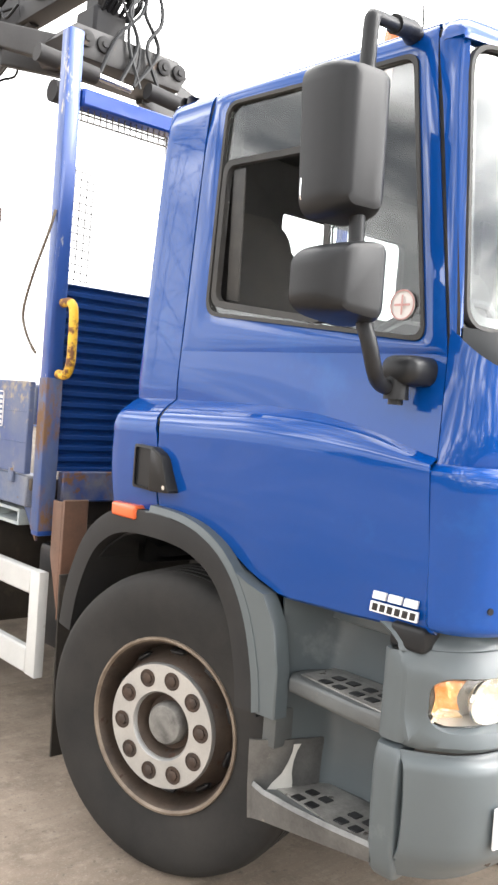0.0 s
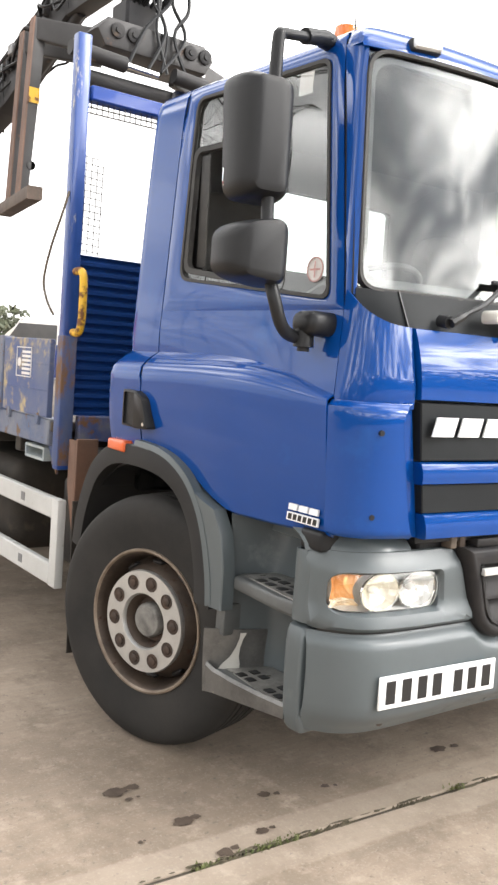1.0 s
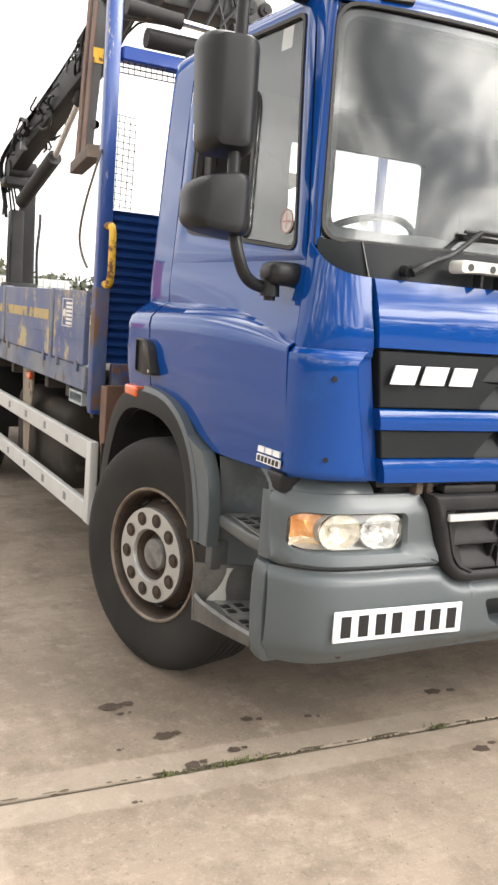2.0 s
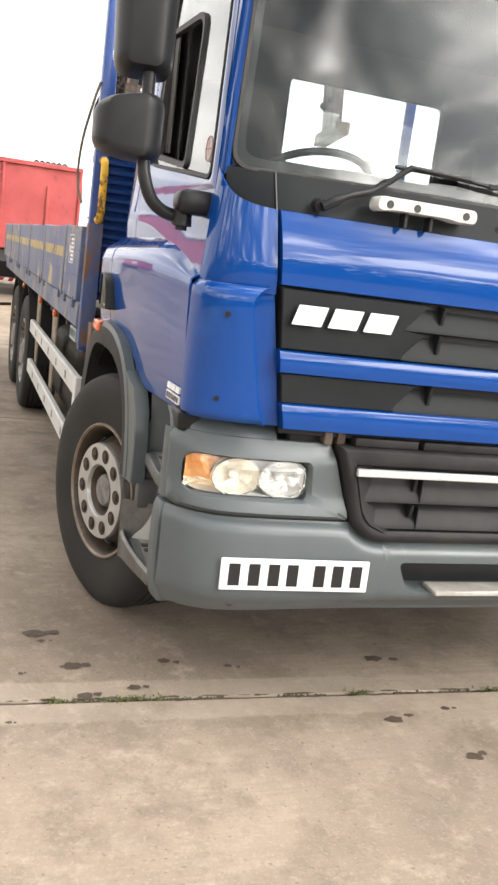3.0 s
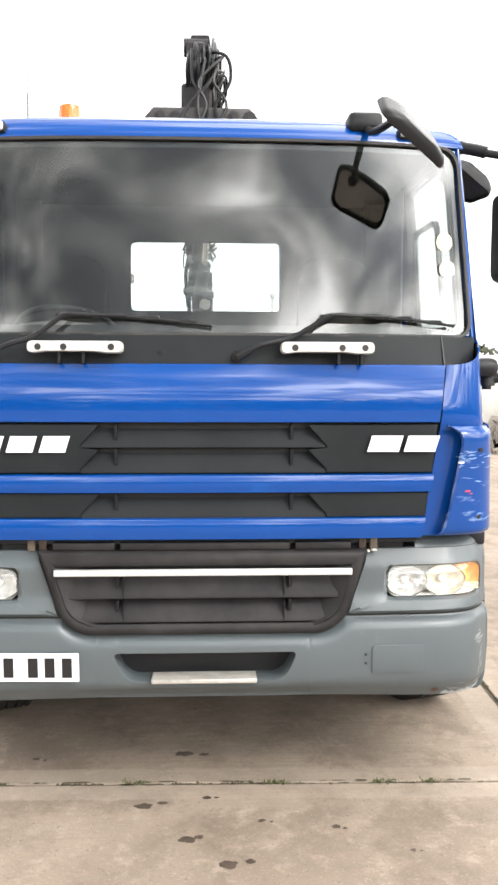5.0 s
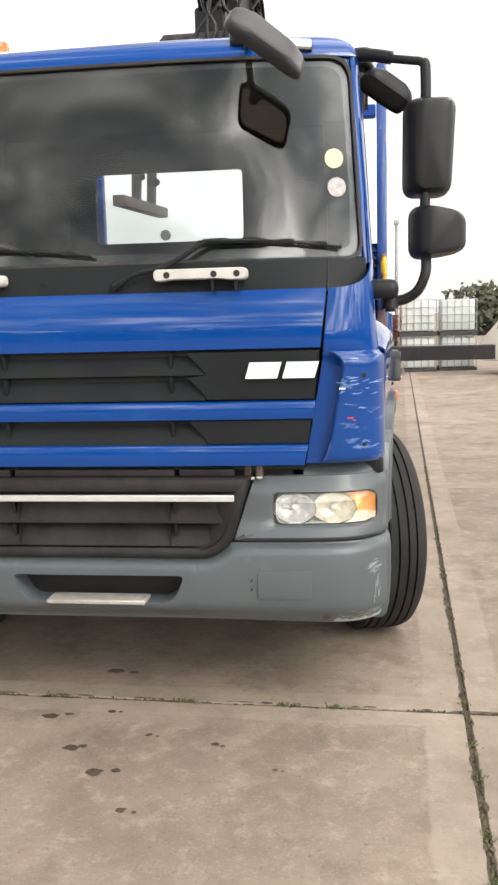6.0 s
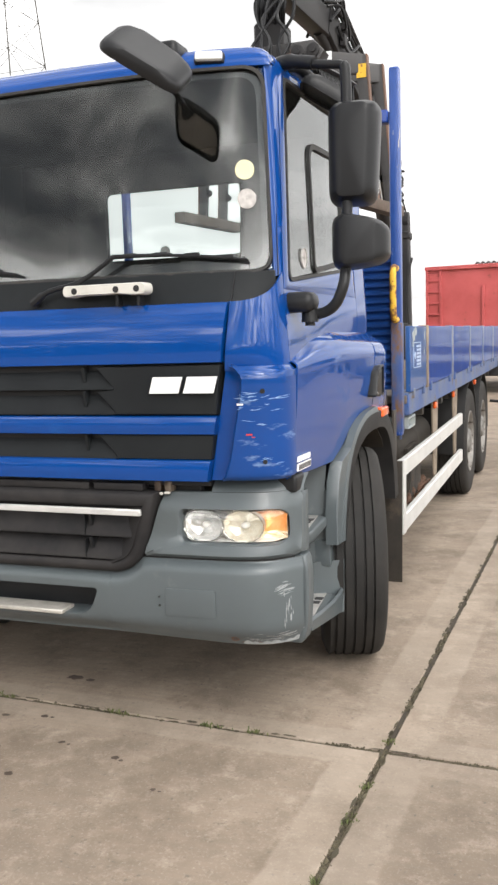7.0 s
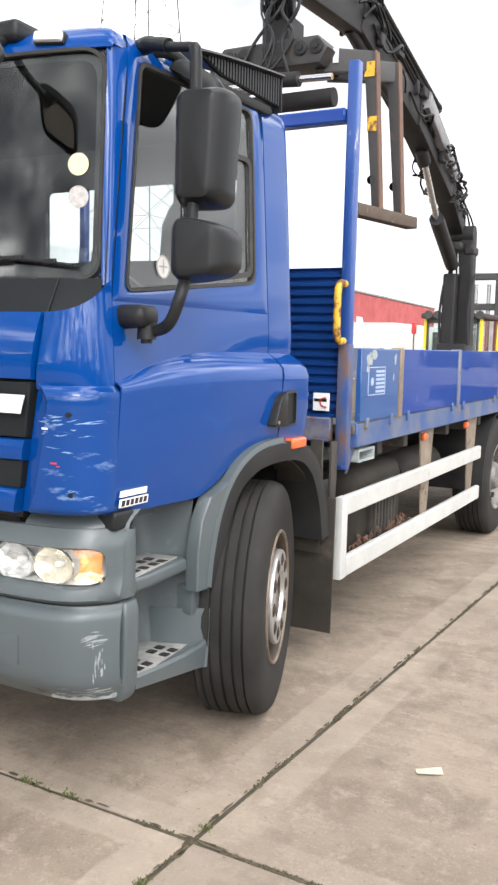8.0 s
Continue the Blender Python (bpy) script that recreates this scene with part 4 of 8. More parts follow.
        if s > 0:
            rs = random.Random(21)
            for k in range(26):
                bm = B()
                v = rs.choice((1.40, 1.408, 1.39, 1.36, 1.31, 1.16)) + rs.uniform(-0.015, 0.015)
                xc, ln, hh, sl = rs.uniform(0.99, 1.13), rs.uniform(0.012, 0.065), rs.uniform(0.0008, 0.0034), rs.uniform(-0.25, 0.5)

                def on(x, z):
                    xi = corner_in(z)
                    ax, ay, bx, b_y, cx, cy = xi, 0.002, 1.163, yf(z) - 0.001, 1.154, 0.012
                    A, Bq, C = ax - 2 * cx + bx, 2 * (cx - ax), ax - min(x, 1.158)
                    t = (-Bq + math.sqrt(max(0, Bq * Bq - 4 * A * C))) / (2 * A) if abs(A) > 1e-6 else -C / Bq
                    return (min(x, 1.158), (1 - t) ** 2 * ay + 2 * t * (1 - t) * cy + t * t * b_y - 0.0035, z)
                us = np.linspace(0, 1, 8)
                wv = [v + 0.5 * sl * ln * (u - 0.5) + 0.0015 * math.sin(6 * u + k) for u in us]
                tk = [hh * math.sin(math.pi * u) * rs.uniform(0.2, 1.0) for u in us]
                top = [on(xc + ln * (u - 0.5), q + w) for u, q, w in zip(us, wv, tk)]
                low_ = [on(xc + ln * (u - 0.5), q - w) for u, q, w in zip(us, wv, tk)]
                grid(bm, [top, low_])
                tp("scratch", bm, SCRAPE, parent=d)
            for xc, v, m_, q in ((1.0, 1.378, WHITE, 0.012), (1.03, 1.265, RED_INK, 0.011), (1.045, 1.255, RED_INK, 0.006)):
                bm = B()
                grid(bm, [[on(xc + q * u, v + q * 0.35 * w_) for u in (-1, -0.4, 0.4, 1)] for w_ in (-1, 0.6)])
                tp("paint_chip", bm, m_, parent=d)
        for z in (1.425, 1.16):
            bm = B()
            rod(bm, (s * 1.075, 0.055, z), (s * 1.082, 0.030 if z < 1.3 else 0.016, z), 0.009, 14)
            tp("fixing_bolt", bm, BLACK, parent=d)
    # black boxes put the shade into the slot behind the grey panels
    bm = B()
    box(bm, (-0.80, 0.09, 1.0), (0.80, 0.16, 1.088), 0.01)
    for s in (-1, 1):
        box(bm, (s * 0.97, 0.24, 1.0), (s * 1.06, 0.34, 1.07), 0.01)
    tp("front_cross_member", bm, BLACK)
    for s in (-1, 1):
        for a, b, m_ in ((0.655, 0.685, BRACKET), (0.61, 0.64, RIM)):
            bm = B()
            box(bm, (s * a, 0.045, 1.03), (s * b, 0.10, 1.078), 0.006, 2)
            tp("flap_hinge", bm, m_, "rusty flap hinge")
        bm = B()
        box(bm, (s * 1.075, 0.172, 1.02), (s * 1.158, 0.285, 1.088), 0.014, 3)
        tp("corner_plug", bm, BLACK, "black rubber plug under the corner")
    for a, b in ((-0.585, -0.345), (-0.325, 0.335), (0.355, 0.575)):
        bm = B()
        box(bm, (a, 0.016, 1.036), (b, 0.08, 1.066), 0.006, 2)
        tp("grille_ledge", bm, GRILLE_LOW)
    bm = B()
    box(bm, (0.638, 0.030, 1.020), (0.652, 0.046, 1.031), 0.003)
    box(bm, (0.658, 0.032, 1.024), (0.682, 0.048, 1.033), 0.003)
    tp("scraped_tab", bm, PALE_RAIL, "pale scraped tab")

    # lower grille
    def gy(x):
        return -0.02 + 0.0 * x
    bm = B()

    def frame_loop(d, y, top):
        # the frame's outline, set in by d: straight foot, round corners, leaning sides
        arc = [(0.4286 + (0.15 - d) * math.cos(radians(a)), 0.852 + (0.15 - d) * math.sin(radians(a))) for a in np.linspace(-90, -16.8, 11)]
        xt = 0.64 - d / 0.957 - (1.035 - top) * 0.302
        right = arc + [(arc[-1][0] + (xt - arc[-1][0]) * q, arc[-1][1] + (top - arc[-1][1]) * q) for q in (0.5, 1.0)]
        return [(-x, y, z) for x, z in reversed(right)] + [(x, y, z) for x, z in right]
    loft(bm, [frame_loop(0.0, 0.05, 1.035), frame_loop(0.0, 0.006, 1.035), frame_loop(0.006, -0.008, 1.031), frame_loop(0.018, -0.017, 1.02),
              frame_loop(0.034, -0.018, 0.995), frame_loop(0.046, -0.010, 0.978), frame_loop(0.050, 0.05, 0.973)], True, False)
    low = tp("lower_grille", bm, GRILLE_LOW, "faded black lower grille with a silver bar")
    bm = B()
    box(bm, (-0.64, 0.056, 0.66), (0.64, 0.064, 1.04))
    tp("grille_backing", bm, BLACK, parent=low)
    for zt, zb, hw in ((0.955, 0.85, 0.545), (0.845, 0.757, 0.505)):
        bm = B()
        prism(bm, [(0.05, zt), (-0.006, zb + 0.016), (-0.008, zb), (0.0, zb - 0.004), (0.05, zt - 0.02)], "x", -hw, hw)
        tp("grille_slat", bm, GRILLE_LOW, parent=low)
        for s in (-1, 1):
            bm = B()
            prism(bm, [(0.04, zt), (-0.01, zt - 0.003), (0.0, zb + 0.04), (0.04, zb + 0.04)], "x", s * 0.335 - 0.006, s * 0.335 + 0.006, 0.001)
            box(bm, (s * 0.312 - 0.0015, -0.0105, zb + 0.002), (s * 0.312 + 0.0015, 0.03, zt - 0.01))
            tp("rib", bm, BLACK, parent=low)
    for s in (-1, 1):
        # smooth cheeks that cut the slat ends to points
        bm = B()
        rows = []
        for z in np.linspace(0.742, 0.972, 10):
            xo_ = L(z, (0.742, 0.43), (0.752, 0.455), (0.762, 0.480), (0.78, 0.503), (0.82, 0.528), (0.975, 0.576))
            rows.append([(s * (xo_ - w), -0.013 + 0.62 * w + 0.02 * smoothstep(0.05, 0.10, w), z) for w in (-0.006, 0.0, 0.02, 0.045, 0.075, 0.10)])
        grid(bm, rows)
        thicken(bm, 0.004)
        tp("grille_cheek", bm, GRILLE_LOW, parent=low)
    bm = B()
    box(bm, (-0.575, -0.034, 0.942), (0.575, -0.015, 0.967), 0.003)
    tp("silver_bar", bm, BAR, parent=low)
    low.matrix_basis = Matrix.Translation((0, 0.014, 0))

    # bumper
    BUMP_LOW = 0.440

    def drop(x):
        return 0.016 * smoothstep(0.35, 1.10, abs(x))

    def rim(x):
        # upper edge: under the grille frame, round its corner, then under the lamps
        x = abs(x)
        if x < 0.4286:
            return 0.702
        if x < 0.5508:
            return 0.852 - math.sqrt(0.15 ** 2 - (x - 0.4286) ** 2)
        return 0.765

    def to_edge(x, z):
        # distance from the upper edge, taken round the grille corner
        x = abs(x)
        if x < 0.4286:
            return 0.702 - z
        return min(0.765 - z, math.hypot(x - 0.4286, min(0.0, z - 0.852)) - 0.15)

    def prof(z, x=0.8):
        t = (z - BUMP_LOW) / (0.765 - BUMP_LOW)
        return 0.055 * (1 - smoothstep(0, 0.22, t)) - 0.012 * math.sin(math.pi * min(1, max(0, t))) + 0.028 * (1 - smoothstep(0, 0.042, to_edge(x, z))) ** 1.5

    def low_w(z):
        return 1 - smoothstep(BUMP_LOW, 0.60, z)
    bm = B()
    vs = [0.78 * k / 10 for k in range(10)] + [0.78, 0.85, 0.90, 0.935, 0.96, 0.98, 0.993, 1.0]
    cols = [0.42] + [0.4286 + 0.1222 * math.sin(radians(9 * k)) for k in range(11)] + [0.56 + 0.605 * k / 16 for k in range(17)]
    for s in (-1, 1):
        rows = []
        for v in vs:
            row = []
            for x in cols:
                z = BUMP_LOW + (rim(x) - BUMP_LOW) * v
                row.append((s * x, by(x) + prof(z, x), z - drop(x) * low_w(z)))
            zd, p_ = z - drop(1.1) * low_w(z), max(0.0, prof(z))
            y0 = by(1.165) + prof(z)
            row += [(s * (1.172 - 0.4 * p_), y0 + 0.008, zd), (s * (1.166 - 0.4 * p_), y0 + 0.016, zd), (s * 1.12, y0 + 0.03, zd)]
            rows.append(row)
        grid(bm, rows)
    # middle part, running round the cooling slot
    om = rounded([(-0.42, BUMP_LOW), (0.42, BUMP_LOW), (0.42, 0.702), (-0.42, 0.702)], 0.002, 6, 8)
    im = rounded([(-0.30, 0.524), (0.31, 0.524), (0.365, 0.634), (-0.355, 0.634)], [0.055, 0.055, 0.03, 0.03], 6, 8)
    lo = []
    for t in (0, 0.05, 0.12, 0.2, 0.3, 0.45, 0.6, 0.75, 0.9, 0.97, 1):
        ring = []
        for a, b in zip(om, im):
            x, z = a[0] + (b[0] - a[0]) * t, a[1] + (b[1] - a[1]) * t
            ring.append((x, by(x) + prof(z, x) + (0.008 if t == 1 else 0), z - drop(x) * low_w(z)))
        lo.append(ring)
    lo.append([(x, 0.115, z) for x, z in im])
    loft(bm, lo, True, False)
    back_skin(bm, 0.010)
    bump = tp("bumper", bm, PLASTIC, "grey moulded plastic front bumper with scuffed corners")
    bm = B()
    box(bm, (-0.4, 0.112, 0.50), (0.4, 0.122, 0.66))
    tp("bumper_backing", bm, BLACK, parent=bump)
    bm = B()
    box(bm, (-0.205, -0.030, 0.521), (0.205, 0.07, 0.539), 0.004)
    tp("foot_plate", bm, TOEPLATE, "worn pale non-slip foot plate", parent=bump)
    # upright end pieces behind the seams, down to the step skirts
    for s in (-1, 1):
        bm = B()
        loops = []
        for z, k, dy in ((0.405, 0.035, 0.010), (0.425, 0.018, 0.003), (0.47, 0.008, 0.0), (0.60, 0.0, 0.0), (0.70, 0.0, 0.0), (0.745, 0.004, 0.002), (0.765, 0.012, 0.010), (0.772, 0.03, 0.02)):
            ring = rounded([(1.09, 0.204 + dy), (1.186 - k, 0.200 + dy), (1.190 - k, 0.284), (1.09, 0.286)], [0.004, 0.014, 0.022, 0.004], 4, 2)
            loops.append([(s * x, y, z) for x, y in ring])
        loft(bm, loops, True, True)
        tp("bumper_end", bm, PLASTIC, "grey plastic bumper end piece", parent=bump)
        bm = B()
        box(bm, (s * 1.06, 0.194, 0.45), (s * 1.146, 0.206, 0.752), 0.002)
        tp("bumper_seam", bm, BLACK_INK_SHADE, parent=bump)
    # number plate with plain bars
    pm = Matrix.Translation((-0.74, -0.003, 0.587)) @ Matrix.Rotation(radians(-4.8), 4, "Z") @ Matrix.Rotation(radians(-0.8), 4, "Y")
    bm = B()
    box(bm, (-0.26, -0.005, -0.0555), (0.26, 0.004, 0.0555), 0.003, m=pm)
    pl = tp("number_plate", bm, WHITE, "white number plate with black bars", parent=bump)
    for x in (-0.213, -0.145, -0.077, -0.012, 0.083, 0.148, 0.215):
        bm = B()
        box(bm, (x - 0.019, -0.0075, -0.038), (x + 0.019, -0.004, 0.038), m=pm)
        tp("plate_bar", bm, BLACK_INK_SHADE, parent=bump)
    # small fixings and the towing cover
    bm = B()
    rod(bm, (-0.938, by(0.938) + 0.03, 0.463), (-0.938, by(0.938) + 0.09, 0.463), 0.014)
    tp("bumper_bolt", bm, RIM, parent=bump)
    bm = B()
    cov = rounded([(0.66, 0.545), (0.87, 0.545), (0.87, 0.655), (0.66, 0.655)], 0.012, 4, 6)
    loft(bm, [[(x, by(x) + prof(z) + d, z) for x, z in cov] for d in (0.0, -0.0055)] + [[(0.765 + (x - 0.765) * 0.985, by(x) + prof(z) - 0.006, 0.6 + (z - 0.6) * 0.97) for x, z in cov]], True, True)
    tp("tow_cover", bm, PLASTIC, parent=bump)
    for z in (0.585, 0.62):
        bm = B()
        rod(bm, (0.635, by(0.635) - 0.02, z), (0.635, by(0.635) - 0.006, z), 0.004, 8)
        tp("cover_screw", bm, BLACK_INK_SHADE, parent=bump)
    # scrapes and rust on the bumper's corner
    def on_bumper(x, z, out=0.0018):
        k = drop(x) * low_w(z)
        return (x, by(x) + prof(z) - out, z - k)
    rs = random.Random(8)
    for k in range(64):
        bm = B()
        us = np.linspace(0, 1, 8)
        if k % 4 == 1:
            # upright rubs beside the seam
            xc, v, ln, hh = rs.gauss(1.128, 0.010), rs.gauss(0.575, 0.035), rs.uniform(0.012, 0.04), rs.uniform(0.0008, 0.0028)
            tk = [hh * math.sin(math.pi * u) * rs.uniform(0.3, 1.0) for u in us]
            grid(bm, [[on_bumper(min(1.15, xc + sg_ * q_), v + ln * (u - 0.5)) for u, q_ in zip(us, tk)] for sg_ in (-1, 1)])
        else:
            if k % 4 == 0:
                xc, v = rs.gauss(1.118, 0.012), rs.gauss(0.652, 0.012)
                ln, hh, sl = rs.uniform(0.015, 0.045), rs.uniform(0.0010, 0.0034), rs.uniform(0.05, 0.35)
            else:
                xc, v = rs.uniform(0.98, 1.15), rs.gauss(0.468, 0.012)
                ln, hh, sl = rs.uniform(0.014, 0.070), rs.uniform(0.0010, 0.0036), rs.uniform(-0.05, 0.2)
            xc, v = min(xc, 1.15 - ln / 2), max(v, BUMP_LOW + 0.006)
            tk = [hh * math.sin(math.pi * u) * rs.uniform(0.25, 1.0) for u in us]
            grid(bm, [[on_bumper(xc + ln * (u - 0.5), v + sg_ * q_ + sl * ln * (u - 0.5) + 0.0012 * math.sin(5 * u + k)) for u, q_ in zip(us, tk)] for sg_ in (-1, 1)])
        tp("scrape", bm, SCUFF, parent=bump)
    # ragged worn lip and a rusted hole along the low corner
    bm = B()
    us = np.linspace(0.955, 1.155, 34)
    grid(bm, [[on_bumper(x, BUMP_LOW + 0.002, 0.003) for x in us], [on_bumper(x, BUMP_LOW + 0.010 + 0.013 * abs(math.sin(37 * x) * math.sin(91 * x + 1)), 0.003) for x in us]])
    tp("worn_lip", bm, SCUFF, "white scuffed plastic lip", parent=bump)
    for xc, zc, w_, h_, m_ in ((0.925, 0.466, 0.016, 0.015, GRAB_EDGE), (0.928, 0.466, 0.008, 0.008, BLACK_INK_SHADE), (0.985, 0.452, 0.040, 0.0045, GRAB_EDGE)):
        bm = B()
        rim_ = [on_bumper(xc + w_ * (1 + 0.18 * math.sin(3 * a + xc * 9)) * math.cos(a), zc + h_ * (1 + 0.2 * math.sin(2 * a + 1)) * math.sin(a), 0.004 if m_ is BLACK_INK_SHADE else 0.0032) for a in np.linspace(0, math.tau, 15)[:-1]]
        bm.faces.new([bm.verts.new(p) for p in rim_])
        tp("rust_patch", bm, m_, "rust-brown chipped patch", parent=bump)

    # headlamp panels and lamps
    for s in (-1, 1):
        bm = B()
        op = rounded([(0.560, 0.772), (1.168, 0.772), (1.168, 1.032), (0.648, 1.032)], [0.01, 0.03, 0.05, 0.02], 6, 8)
        ip = rounded([(0.722, 0.832), (1.128, 0.832), (1.128, 0.962), (0.722, 0.962)], [0.03, 0.045, 0.05, 0.03], 6, 8)

        def hy(x, z):
            t = (z - 0.778) / 0.254
            return by(x) + 0.02 + 0.03 * smoothstep(0.75, 1.0, t) - 0.022 * (1 - smoothstep(0.0, 0.35, t)) + 0.02 * (1 - smoothstep(0, 0.05, t))
        lo = []
        for t in (0, 0.04, 0.3, 0.6, 0.9, 1.0):
            lo.append([(s * (a[0] + (b[0] - a[0]) * t), hy(a[0] + (b[0] - a[0]) * t, a[1] + (b[1] - a[1]) * t) + (0.012 if t in (0, 1.0) else 0), a[1] + (b[1] - a[1]) * t) for a, b in zip(op, ip)])
        lo.append([(s * x, hy(x, z) + 0.06, z) for x, z in ip])
        loft(bm, lo, True, False)
        # wrap to the side
        rows = []
        for z in np.linspace(0.782, 1.02, 7):
            rows.append([(s * 1.160, hy(1.16, z) + 0.002, z), (s * 1.172, hy(1.168, z) + 0.02, z), (s * 1.176, 0.262, z), (s * 1.165, 0.282, z), (s * 1.09, 0.285, z)])
        grid(bm, rows)
        xs_ = np.linspace(0.842, 1.166, 16)
        grid(bm, [[(s * x, hy(x, 1.03) + dy, z) for x in xs_] for z, dy in ((1.02, 0.004), (1.040, 0.010), (1.062, 0.035), (1.082, 0.075))])
        thicken(bm, 0.01)
        hp = tp("headlamp_panel", bm, PLASTIC, "grey plastic headlamp surround")
        # dark strip stands for the shade in the gap below the panel
        bm = B()
        grid(bm, [[(s * x, by(x) + 0.034, z) for x in np.linspace(0.56, 1.14, 18)] for z in (0.735, 0.80)])
        thicken(bm, 0.008)
        tp("panel_gap_strip", bm, BLACK_INK_SHADE, parent=hp)
        # reflector bowl and bulbs
        bm = B()
        ins = rounded([(0.732, 0.838), (1.122, 0.838), (1.122, 0.957), (0.732, 0.957)], [0.035, 0.045, 0.045, 0.035], 6, 8)
        mid = [(0.93 + (x - 0.93) * 0.95, 0.897 + (z - 0.897) * 0.86) for x, z in ins]
        loft(bm, [[(s * x, hy(x, z) + 0.03, z) for x, z in ins], [(s * x, hy(x, z) + 0.085, z) for x, z in mid]], True, False)
        grid(bm, [[(s * x, hy(x, 0.9) + 0.084, z) for x in np.linspace(0.735, 1.12, 14)] for z in (0.838, 0.957)])
        lamp = tp("headlight", bm, LAMP_HOUSE, "clear headlight with a round reflector pair and amber indicator")
        rl_ = random.Random(5)
        for cx, r, m in ((0.806, 0.083, REFLECTOR), (0.964, 0.083, REFLECTOR_WARM)):
            bm = B()
            mm = Matrix.Translation((s * cx, hy(cx, 0.9) + 0.080, 0.897)) @ Matrix.Rotation(radians(-90), 4, "Z") @ Matrix.Diagonal((1, 1, 0.745, 1))
            # facetted bowl
            rings = []
            for q, h in ((1.0, 0.050), (0.97, 0.044), (0.80, 0.026), (0.58, 0.013), (0.36, 0.005), (0.16, 0.001)):
                rings.append([mm @ Vector((h + rl_.uniform(-0.0022, 0.0022) * (q < 0.96), r * q * math.cos(math.tau * k / 18), r * q * math.sin(math.tau * k / 18))) for k in range(18)])
            loft(bm, rings, True, False)
            bm.faces.new([bm.verts.new(p) for p in rings[-1]])
            bmesh.ops.remove_doubles(bm, verts=bm.verts[:], dist=1e-5)
            bowl = tp("reflector_bowl", bm, m, parent=lamp, smooth=0)
            bm = B()
            lathe(bm, [(0.001, 0.034), (0.010, 0.033), (0.016, 0.026), (0.017, 0.012), (0.012, 0.002)], 14, mm)
            tp("bulb_cap", bm, LAMP_HOUSE, parent=lamp)
            bm = B()
            lathe(bm, [(r * 0.99, 0.048), (r * 1.04, 0.052), (r * 1.05, 0.046)], 28, mm)
            tp("bowl_ring", bm, CHROME, parent=lamp)
        # amber reflector filling the lens's outer end
        for z0, z1, m_ in ((0.840, 0.872, AMBER_PALE), (0.872, 0.957, AMBER_BOWL)):
            bm = B()
            rows = []
            for z in np.linspace(z0, z1, 6):
                xa = 0.963 + 0.078 * math.sqrt(max(0.05, 1 - ((z - 0.897) / 0.064) ** 2))
                rows.append([(s * (xa + (1.124 - xa) * u), hy(1.06, 0.9) + 0.034 + 0.030 * math.sin(math.pi * (0.12 + 0.8 * u)) + 0.004 * math.sin(60 * u + 300 * z) + 0.020 * u, z) for u in np.linspace(0, 1, 9)])
            grid(bm, rows)
            tp("indicator", bm, m_, "amber indicator reflector", parent=lamp, smooth=0)
        bm = B()
        rws = []
        for v in np.linspace(-1, 1, 7):
            zz_ = 0.897 + v * 0.0635
            h_ = 0.197 - 0.02 * abs(v) ** 4
            rws.append([(s * (0.927 + h_ * u), hy(0.927 + h_ * u, 0.9) + 0.012 + 0.012 * v * v, zz_) for u in np.linspace(-1, 1, 22)])
        grid(bm, rws)
        thicken(bm, 0.003)
        tp("lens", bm, LENS, "clear lamp lens", parent=lamp).visible_shadow = False


build_front_panels()


